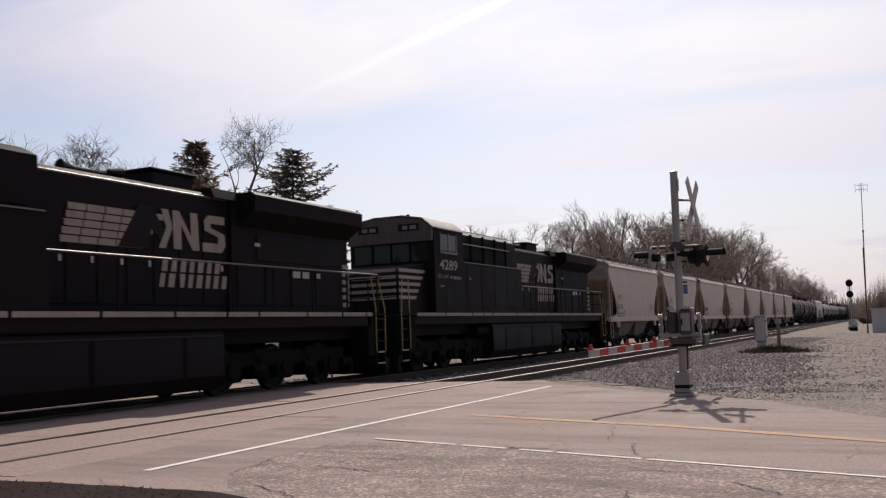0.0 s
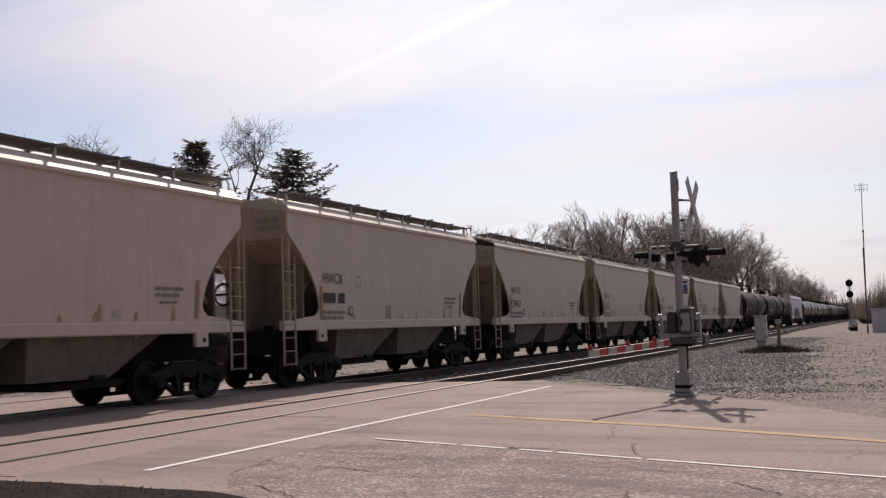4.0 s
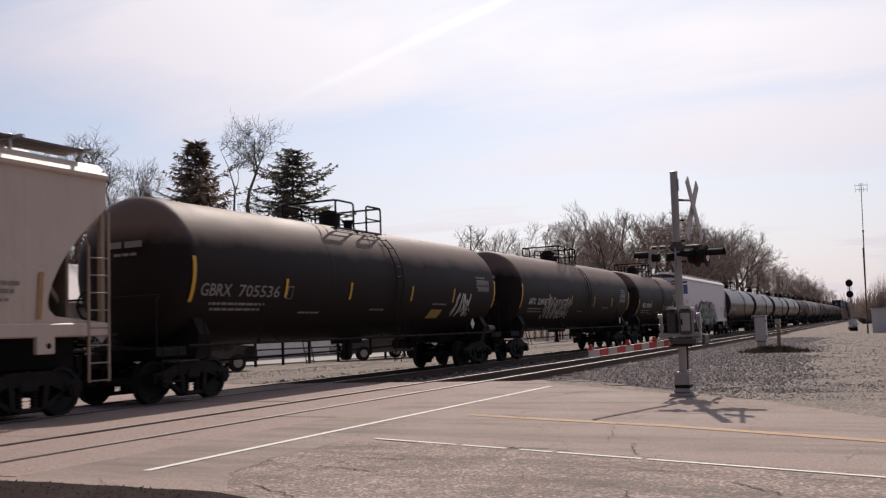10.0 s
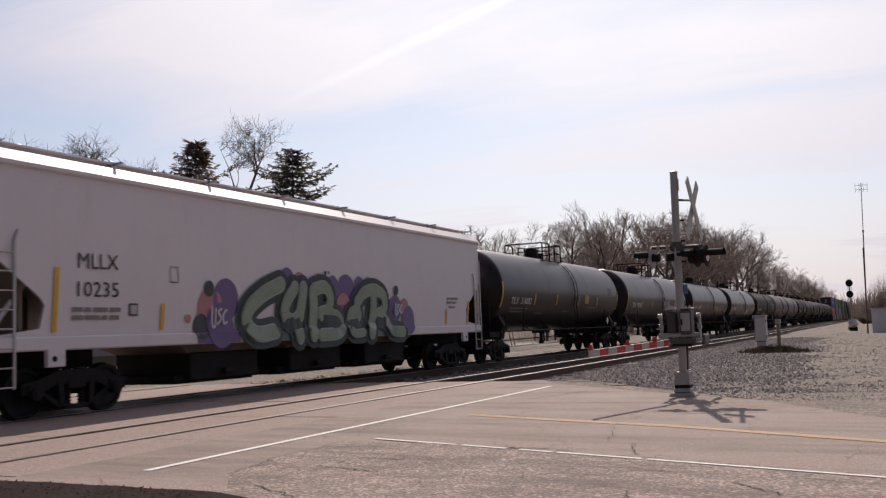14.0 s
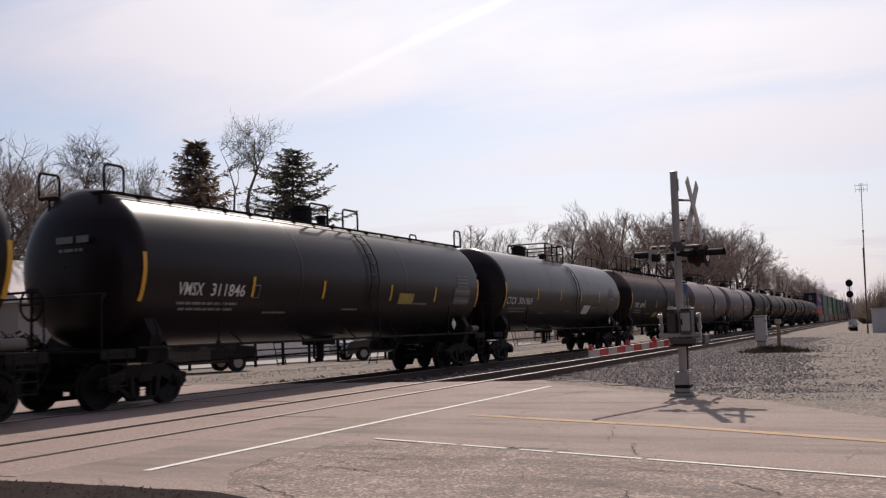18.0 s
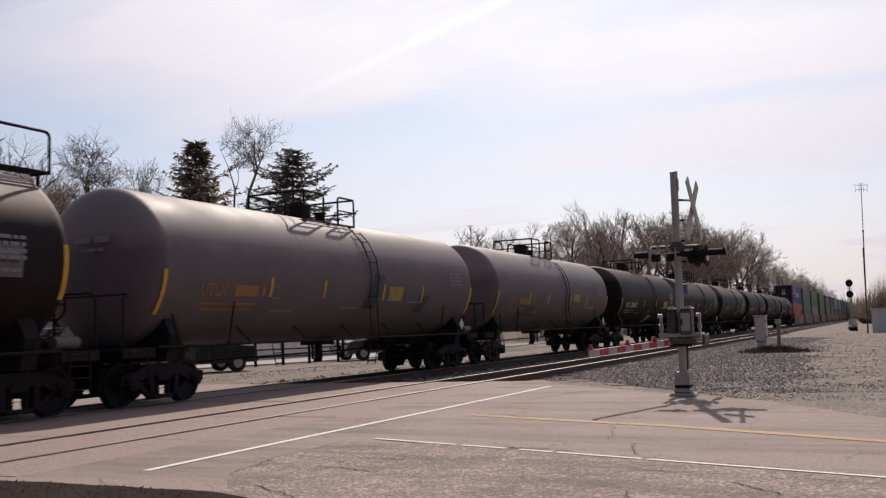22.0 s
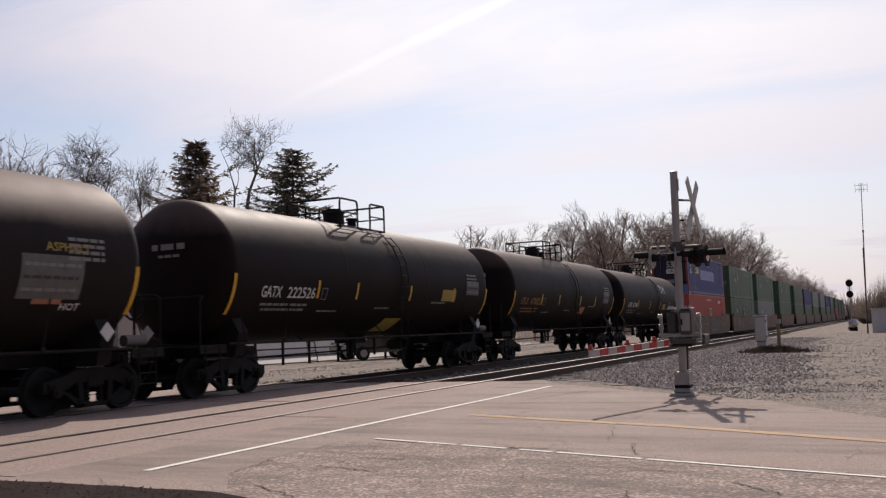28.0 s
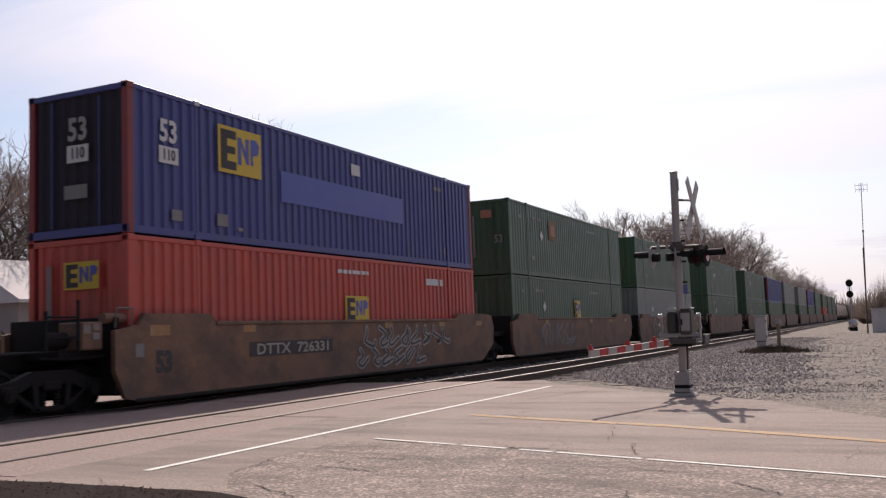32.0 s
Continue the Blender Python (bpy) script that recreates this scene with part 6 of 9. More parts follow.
        for z in (4.50, 4.08):
            part("cabin_rail", G().tube([(cx1 + 0.1, sy * 1.40, z), (ex1 - 1.0, sy * 1.40, z)], 0.017), M_pipe, car, "thin pale pipe along the louvres")
        part("cabin_ledge", G().box(cx1 + 0.05, ex1 - 0.05, sy * 1.49 - 0.02, sy * 1.49 + 0.02, 3.44, 3.47), M_pipe, car)
        part("access_door", G().box(ex1 - 1.05, ex1 - 0.2, sy * 1.27 - 0.015, sy * 1.27 + 0.015, 3.55, 4.35, 0.01), M_loco, car)
        for x in (-5.4, -4.2, -3.0, -1.8):
            part("cabin_panel", G().box(x - 0.55, x + 0.55, sy * 1.484 - 0.006, sy * 1.484 + 0.006, 1.95, 3.35, 0.005), M_loco, car)
    # long hood
    hx1 = 4.65
    hood = [(-0.92, zd), (-0.92, 4.26), (-0.78, 4.40), (0.78, 4.40), (0.92, 4.26), (0.92, zd)]
    part("long_hood", G().prism(hood, "x", ex1 - 0.02, hx1), M_loco, car)
    for sy in (-1, 1):
        for i in range(7):
            x = ex1 + 0.15 + i * 0.74
            part("hood_door", G().box(x, x + 0.68, sy * 0.93 - 0.012, sy * 0.93 + 0.012, 1.95, 3.75, 0.01), M_loco, car)
            part("door_latch", G().box(x + 0.56, x + 0.62, sy * 0.95 - 0.012, sy * 0.95 + 0.012, 2.7, 2.82), M_galv, car)
        part("hood_edge", G().box(ex1, hx1, sy * 0.90 - 0.03, sy * 0.90 + 0.03, 4.26, 4.31, 0.01), M_hood_edge, car, "upper hood edge, sun highlight painted in")
    part("horn", G().cyl((em + 1.25 + 0.9, -0.1, 4.58), (em + 1.25 + 1.7, -0.1, 4.58), 0.05, 8).cyl((em + 1.25 + 0.62, -0.1, 4.60), (em + 1.25 + 0.92, -0.1, 4.60), 0.13, 10, 0.05).cyl((em + 1.25 + 1.65, 0.1, 4.60), (em + 1.25 + 2.0, 0.1, 4.60), 0.05, 10, 0.12).cyl((em + 1.25 + 1.65, -0.3, 4.60), (em + 1.25 + 2.0, -0.3, 4.60), 0.05, 10, 0.12).cyl((em + 1.25 + 1.2, -0.1, 4.36), (em + 1.25 + 1.2, -0.1, 4.58), 0.04, 8), M_signal_black, car, "black air horn cluster")
    part("exhaust_pipe", G().box(2.85, 4.15, -0.40, 0.40, 4.35, 4.80, 0.05).box(2.78, 4.22, -0.46, 0.46, 4.78, 4.84, 0.02), M_signal_black, car)
    # radiator cabin with its wings
    rx1 = 9.55
    rad = [(-1.02, zd), (-1.02, 3.75), (-1.0, 4.30), (1.0, 4.30), (1.02, 3.75), (1.02, zd)]
    part("radiator_cabin", G().prism(rad, "x", hx1, rx1), M_loco, car)
    wing = [(-1.02, 3.72), (-1.48, 4.06), (-1.50, 4.40), (-1.40, 4.47), (1.40, 4.47), (1.50, 4.40), (1.48, 4.06), (1.02, 3.72)]
    part("radiator_wing", G().prism(wing, "x", hx1 + 0.25, rx1 + 0.05), M_loco, car, "overhanging black radiator wing")
    part("radiator_roof", G().prism([(-1.05, 4.28), (1.05, 4.28), (0.95, 4.50), (-0.95, 4.50)], "x", hx1 - 0.6, rx1), M_signal_black, car)
    for sy in (-1, 1):
        part("radiator_screen", G().box(hx1 + 0.9, rx1 - 0.4, sy * 1.035 - 0.01, sy * 1.035 + 0.01, 3.0, 3.6), M_signal_black, car)
        for i in range(4):
            part("hood_door", G().box(hx1 + 0.15 + i * 1.05, hx1 + 1.08 + i * 1.05, sy * 1.03 - 0.012, sy * 1.03 + 0.012, 1.95, 2.9, 0.01), M_loco, car)
        vs, fs = bars_mesh([(hx1 + 2.3, hx1 + 3.0, 2.72, 0.16), (hx1 + 3.35, hx1 + 3.5, 2.72, 0.12), (hx1 + 0.8, hx1 + 1.0, 3.35, 0.08)], random.Random(3))
        part("data_lettering", G().add([(p[0], sy * 1.05, p[2]) for p in vs], fs), M_white, car)
        for k in range(6):
            part("rear_stripe", G().box(rx1 - 0.32, rx1 + 0.004, sy * 1.04 - 0.012, sy * 1.04 + 0.012, 1.95 + 0.2 * k, 2.06 + 0.2 * k), M_emblem, car, "pale end stripe")
    for k in range(6):
        part("rear_stripe", G().box(rx1, rx1 + 0.012, -0.9, 0.9, 1.95 + 0.2 * k, 2.06 + 0.2 * k), M_emblem, car, "pale end stripe")
    # emblem on the hood: slatted white panel, dark horse-head shape, bold initials drawn as shapes, two lines of bars
    ez = 3.47
    for k in range(5):
        zz = ez + 0.30 - 0.15 * k
        for i in range(6):
            a = em + 1.28 + 0.45 * i - 0.045 * k
            b = min(a + 0.42, em + 3.75 - 0.16 * k)
            if b > a + 0.05:
                part("emblem_slat", G().box(a, b, -0.956, -0.948, zz - 0.125, zz), M_emblem, car, "white slat of the side emblem")
    mane = [(em + 0.42 + a_, b_ + 0.30) for a_, b_ in ((2.05, 2.75), (2.45, 3.35), (2.60, 3.62), (2.95, 3.60), (3.30, 3.2), (3.42, 2.95), (3.25, 2.9), (2.95, 3.15), (2.85, 2.75))]
    part("emblem_shape", G().prism(mane, "y", -0.962, -0.950), M_signal_black, car)
    for poly in ([(3.05, 2.72), (3.22, 2.72), (3.42, 3.2), (3.30, 3.62), (3.12, 3.62), (3.25, 3.2)], [(3.45, 2.72), (3.66, 2.72), (3.66, 3.3), (3.98, 2.72), (4.18, 2.72), (4.12, 3.62), (3.92, 3.62), (3.94, 3.05), (3.60, 3.62), (3.42, 3.62)], [(4.28, 2.72), (4.85, 2.72), (4.98, 2.9), (4.95, 3.18), (4.52, 3.32), (4.52, 3.42), (4.95, 3.42), (4.95, 3.62), (4.45, 3.62), (4.32, 3.48), (4.34, 3.24), (4.75, 3.10), (4.75, 2.94), (4.28, 2.94)]):
        part("emblem_shape", G().prism([(em + 0.28 + 1.08 * p[0], 0.88 * p[1] + 0.70) for p in poly], "y", -0.966, -0.956), M_emblem, car, "bold white shape of the side emblem")
    for z, x0, widths in ((2.77, 3.62, (0.22, 0.22, 0.22, 0.2, 0.24, 0.2, 0.22)), (2.45, 3.55, (0.20, 0.24, 0.24, 0.2, 0.24, 0.2, 0.22, 0.22))):
        g, x = G(), em + x0
        for w in widths:
            g.add([(x + 0.03, -0.952, z - 0.14), (x + w - 0.03, -0.952, z - 0.14), (x + w + 0.02, -0.952, z + 0.14), (x + 0.08, -0.952, z + 0.14)], [(0, 1, 2, 3)])
            x += w + 0.055
        part("emblem_line", g, M_emblem, car, "line of pale company lettering as plain bars")
    # handrails along the deck
    for sy in (-1, 1):
        g = G().tube([(ex1 - 0.6, sy * 1.44, 2.82), (re - 0.35, sy * 1.44, 2.82)], 0.021)
        part("deck_handrail", g, M_pipe, car, "long pale handrail")
        n = 8
        for i in range(n):
            x = ex1 + 0.05 + (re - 0.40 - ex1) * i / (n - 1)
            part("rail_post", shared("rail_post", lambda: G().box(-0.03, 0.03, -0.015, 0.015, 0, 1.0)), M_loco, car, at=(x, sy * 1.44, 1.78))
    # tank and trucks
    part("fuel_tank", G().prism([(-1.45, 1.28), (-1.45, 0.48), (-1.25, 0.20), (1.25, 0.20), (1.45, 0.48), (1.45, 1.28), (1.38, 1.40), (-1.38, 1.40)], "x", -3.8, 3.8), M_loco, car, "black fuel tank slung under the frame")
    part("fuel_tank_edge", G().box(-3.8, 3.8, -1.46, -1.40, 1.28, 1.32), M_loco_roof, car)
    for x in (-2.6, 0.2, 2.6):
        part("tank_strap", G().box(x - 0.04, x + 0.04, -1.462, -1.452, 0.5, 1.27), M_truck_black, car)
    for sy in (-1, 1):
        part("air_tank", G().cyl((-4.9, sy * 1.15, 1.18), (-3.9, sy * 1.15, 1.18), 0.2, 14), M_truck_black, car)
    for x in (-6.5, 6.4):
        b = part("truck", shared("loco_bolster", lambda: G().box(-2.0, 2.0, -0.75, 0.75, 0.55, 0.95, 0.05).cyl((0, 0, 0.9), (0, 0, 1.2), 0.5, 16).box(-2.2, -1.95, -1.0, 1.0, 0.6, 0.8).box(1.95, 2.2, -1.0, 1.0, 0.6, 0.8)), M_truck_black, car, "three-axle cast-steel truck", at=(x, 0, 0))
        for sy in (-1, 1):
            part("side_frame", shared("loco_frame", m_loco_frame), M_truck_black, b, at=(0, sy * 1.08, 0), turn=0 if sy < 0 else math.pi)
        for dx in (-1.15, 0.85, 2.6):
            part("traction_motor", shared("traction_motor", lambda: G().box(-0.42, 0.42, -0.55, 0.55, 0.22, 0.82, 0.08)), M_truck_black, b, at=(dx, 0, 0))
        for sy in (-1, 1):
            for dx in (-2.75, -1.0, 1.0, 2.75):
                part("brake_cylinder", shared("loco_brake", lambda: G().cyl((-0.28, 0, 0.52), (0.20, 0, 0.52), 0.13, 12).box(0.18, 0.34, -0.05, 0.05, 0.22, 0.62, 0.02)), M_truck_black, b, at=(dx, sy * 1.12, 0))
            part("sand_pipe", G().tube([(-2.75, sy * 0.95, 1.05), (-2.68, sy * 0.86, 0.5), (-2.6, sy * 0.78, 0.14)], 0.025).tube([(2.75, sy * 0.95, 1.05), (2.68, sy * 0.86, 0.5), (2.6, sy * 0.78, 0.14)], 0.025), M_truck_black, b)
        for dx in (-2.0, 0, 2.0):
            w = part("wheelset", shared("loco_wheelset", lambda: m_wheelset(0.52)), M_wheel, b)
            w.matrix_parent_inverse = Matrix.Translation((dx, 0, 0.522))
            WHEELSETS.append(w)
    add_couplers(car, half - 0.35)
    return car


# well cars and containers ---------------------------------------------------
BOX_L, BOX_W, BOX_H = 16.154, 2.591, 2.896


def m_corrugated(deep=0.04):
    """Both long walls, ends, roof and floor of a 16 m container, ribs as real folds."""
    g = G()
    half, w = BOX_L / 2, BOX_W / 2
    xs, ys = [], []
    x = -half + 0.16
    pitch = 0.28
    while x < half - 0.16 - pitch:
        xs += [x, x + 0.11, x + 0.15, x + 0.24]
        ys += [0.0, 0.0, deep, deep]
        x += pitch
    xs.append(half - 0.16)
    ys.append(0.0)
    z0, z1 = 0.16, BOX_H - 0.10
    for s in (-1, 1):
        vs = []
        for xx, yy in zip(xs, ys):
            vs += [(xx, s * (w - 0.012 - yy), z0), (xx, s * (w - 0.012 - yy), z1)]
        g.add(vs, [(2 * i, 2 * i + 2, 2 * i + 3, 2 * i + 1) for i in range(len(xs) - 1)])
    g.box(-half + 0.02, half - 0.02, -w + 0.02, w - 0.02, BOX_H - 0.06, BOX_H - 0.02)
    g.box(-half + 0.02, half - 0.02, -w + 0.05, w - 0.05, 0.04, 0.14)
    return g


def m_corrugated_end():
    g = G()
    half, w = BOX_L / 2, BOX_W / 2
    z0, z1 = 0.16, BOX_H - 0.10
    for s in (-1,):
        vs, k, y = [], 0, -w + 0.14
        while y < w - 0.14:
            d = 0.035 if k % 4 in (2, 3) else 0.0
            vs += [(s * (half - 0.03 - d), y, z0), (s * (half - 0.03 - d), y, z1)]
            y += 0.10 if k % 2 == 0 else 0.05
            k += 1
        g.add(vs, [(2 * i, 2 * i + 2, 2 * i + 3, 2 * i + 1) for i in range(len(vs) // 2 - 1)])
    return g


def m_post():
    g = G().box(-0.05, 0.05, -0.05, 0.05, 0.0, BOX_H, 0.01)
    g.box(-0.09, 0.09, -0.06, 0.05, BOX_H - 0.10, BOX_H + 0.012, 0.01).box(-0.09, 0.09, -0.06, 0.05, 0.0, 0.12, 0.01)
    return g


def container(u0, z, paint, post, label, extras=None):
    half, w = BOX_L / 2, BOX_W / 2
    car = thing("shipping_container", pose(0, TRACK_FAR, z), label, "container", "containers on the freight train")
    car["rests"] = z
    TRAIN.append((car, u0 + half))
    smooth = paint in (M_greenbox, M_greybox)
    part("corrugated_shell", shared("walls" + paint.name, lambda: m_corrugated(0.014 if smooth else 0.04)), paint, car)
    # blue containers get a near-black end wall, the rest keep their paint
    end_paint = M_dark_end if paint is M_blue else paint
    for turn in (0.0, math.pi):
        part("end_wall", shared("end_wall" + end_paint.name, m_corrugated_end), end_paint, car, "corrugated end wall", turn=turn)
    for s in (-1, 1):
        part("top_rail", shared("top_rail" + paint.name, lambda: G().box(-half, half, -0.035, 0.035, -0.095, 0.0, 0.01)), paint, car, at=(0, s * (w - 0.035), BOX_H - 0.005))
        part("bottom_rail", shared("bottom_rail" + paint.name, lambda: G().box(-half, half, -0.035, 0.035, 0.0, 0.15, 0.01)), paint, car, at=(0, s * (w - 0.045), 0.02))
        part("end_header", shared("end_header" + paint.name, lambda: G().box(-0.025, 0.025, -w, w, -0.115, 0.0, 0.01)), paint, car, at=(s * (half - 0.025), 0, BOX_H - 0.005))
        part("end_sill", shared("end_sill" + paint.name, lambda: G().box(-0.025, 0.025, -w, w, 0.0, 0.16, 0.01)), paint, car, at=(s * (half - 0.025), 0, 0.02))
    for x in (-half + 0.09, half - 0.09):
        for sy in (-1, 1):
            part("corner_post", shared("corner" + post.name, lambda: G().box(-0.09, 0.09, -0.075, 0.075, 0, BOX_H, 0.015).box(-0.09, 0.09, -0.085, 0.085, BOX_H - 0.12, BOX_H + 0.012, 0.01)), post, car, at=(x, sy * (w - 0.075), 0))
    for x in (-6.096, 6.096):
        for sy in (-1, 1):
            part("stacking_post", shared("post" + paint.name, m_post), paint, car, at=(x, sy * (w - 0.05), 0), turn=0 if sy < 0 else math.pi)
            part("casting", shared("casting" + paint.name, lambda: G().box(-0.085, 0.085, -0.07, 0.03, BOX_H - 0.10, BOX_H + 0.015, 0.01)), M_galv if paint is M_blue else paint, car, at=(x, sy * (w - 0.05), 0), turn=0 if sy < 0 else math.pi)
    part("door_bar", G().cyl((-half - 0.03, -0.62, 0.2), (-half - 0.03, -0.62, BOX_H - 0.2), 0.018, 6).cyl((-half - 0.03, 0.62, 0.2), (-half - 0.03, 0.62, BOX_H - 0.2), 0.018, 6), paint, car)
    rnd = random.Random(int(u0))

    def flat(vs, fs, mat, name, lab="", lift=0.006):
        part(name, G().add([(p[0], -(w + lift), p[2]) for p in vs], fs), mat, car, lab)

    def endp(vs, fs, mat, name, lab="", lift=0.02):
        part(name, G().add([(-half - lift, -p[0], p[2]) for p in vs], fs), mat, car, lab)

    if extras == "emblem_blue":
        for put, x, s_, lab in ((flat, -6.95, 1, ""), (endp, 0.05, 1, "")):
            vs, fs = text_mesh("53", 0.62, 0, 0.85, 0.02)
            put([(x + s_ * p[0], 0, 2.09 + p[2]) for p in vs], fs, M_letter_white if put is flat else M_graf_grey, "lettering", "white length figures")
            put(*shape_mesh(rect(x - 0.28, x + 0.28, 1.46, 1.80)), M_letter_white, "height_plate", "white clearance plate")
            vs, fs = text_mesh("110", 0.30, 0, 0.85, 0.01)
            put([(x + s_ * p[0], 0, 1.63 + p[2]) for p in vs], fs, M_letter_dark, "lettering", "dark figures on the plate", 0.026 if put is endp else 0.009)
        endp(*shape_mesh(rect(-0.3, 0.3, 0.75, 1.02)), M_letter_dim, "data_plate", "faded data plate")
        emblem(flat, -5.44, -3.91, 1.53, 2.56)
        flat(*shape_mesh(rect(-3.13, 3.01, 1.12, 1.86)), M_blue_patch, "repaint_patch", "brighter blue over-painted panel")
        vs, fs = bars_mesh([(half - 2.9, half - 2.35, 2.45, 0.11)], rnd)
        flat(vs, fs, M_letter_dim, "data_lettering")
        vs, fs = bars_mesh([(-half + 1.2, -half + 1.5, 0.45, 0.22), (-half + 2.6, -half + 2.95, 0.48, 0.26), (half - 2.3, half - 2.2, 0.5, 0.2), (-half + 3.3, -half + 3.5, 0.33, 0.08)], rnd)
        flat(vs, fs, M_letter_dim, "data_lettering")
        flat(*shape_mesh(rect(-half + 8.2, -half + 8.65, 2.2, 2.5)), M_letter_white, "data_plate")
    elif extras == "emblem_red":
        emblem(endp, -0.31, 0.61, 1.91, 2.44)
        emblem(flat, -0.39, 0.82, 1.2, 1.87)
        vs, fs = bars_mesh([(-0.7, 0.9, 2.5, 0.10), (4.4, 5.6, 2.38, 0.20)], rnd)
        flat(vs, fs, M_letter_white, "data_lettering", "small white lettering bars")
        endp(*shape_mesh(rect(-0.78, -0.64, 1.1, 2.4)), M_letter_dim, "data_plate", "vertical strip of pale lettering")
    else:
        vs, fs = bars_mesh([(-half + 2.6, -half + 3.6, 2.35, 0.13), (half - 6, half - 4.6, 2.4, 0.09), (-half + 1.1, -half + 1.3, 2.3, 0.12), (-half + 2.4, -half + 2.7, 0.75, 0.15)], rnd)
        flat(vs, fs, M_letter_dim, "data_lettering", "small pale lettering bars")
        cx = -4.42
        flat([(cx, 0, 1.48), (cx + 0.2, 0, 1.70), (cx, 0, 1.92), (cx - 0.2, 0, 1.70)], [(0, 1, 2, 3)], M_letter_white, "emblem_shape", "white diamond shape")
        if extras == "diamond_a":
            flat(*shape_mesh(rect(-3.47, -2.46, 1.62, 2.42)), M_post_tan, "painted_panel", "dull tan square panel")
            flat(*shape_mesh(rect(-3.22, -2.72, 1.80, 2.24)), M_graf_orange, "painted_shape", "dull orange shape on the panel", 0.012)
            endp(*shape_mesh(rect(0.15, 0.6, 2.2, 2.5)), M_graf_orange, "painted_panel", "orange patch on the end")
            vs, fs = text_mesh("53", 0.42, 0, 0.85, 0.012)
            endp([(0.85 + p[0], 0, 1.35 + p[2]) for p in vs], fs, M_letter_dim, "lettering")
        elif extras == "diamond_b":
            emblem(flat, -0.4, 0.5, 1.2, 2.0)
        endp(*shape_mesh(rect(-0.2, -0.12, 0.7, 2.3)), M_letter_dim, "data_plate", "vertical strip of pale lettering")
        endp(*shape_mesh(rect(-1.0, -0.85, 1.1, 2.4)), M_reflector, "reflective_strip")
    return car


def emblem(put, x0, x1, z0, z1):
    """Yellow panel with a bold dark E shape and two blue shapes."""
    put(*shape_mesh(rect(x0, x1, z0, z1)), M_yellow, "emblem_panel", "yellow emblem panel", 0.022)
    w, h = x1 - x0, z1 - z0
    e = [[(0.06, 0.08), (0.40, 0.08), (0.40, 0.26), (0.20, 0.26), (0.20, 0.42), (0.38, 0.42), (0.38, 0.58), (0.20, 0.58), (0.20, 0.74), (0.40, 0.74), (0.40, 0.92), (0.06, 0.92)]]
    put(*shape_mesh([[(x0 + w * a, z0 + h * b) for a, b in p] for p in e]), M_letter_dark, "emblem_shape", "black angular emblem shape", 0.028)
    b = [[(0.44, 0.22), (0.52, 0.22), (0.52, 0.62), (0.64, 0.26), (0.70, 0.26), (0.70, 0.82), (0.62, 0.82), (0.62, 0.5), (0.52, 0.82), (0.44, 0.82)], [(0.74, 0.26), (0.80, 0.26), (0.80, 0.48), (0.92, 0.52), (0.95, 0.72), (0.88, 0.84), (0.74, 0.84)]]
    put(*shape_mesh([[(x0 + w * a, z0 + h * c) for a, c in p] for p in b]), M_blue_patch, "emblem_shape", "blue emblem shape", 0.028)


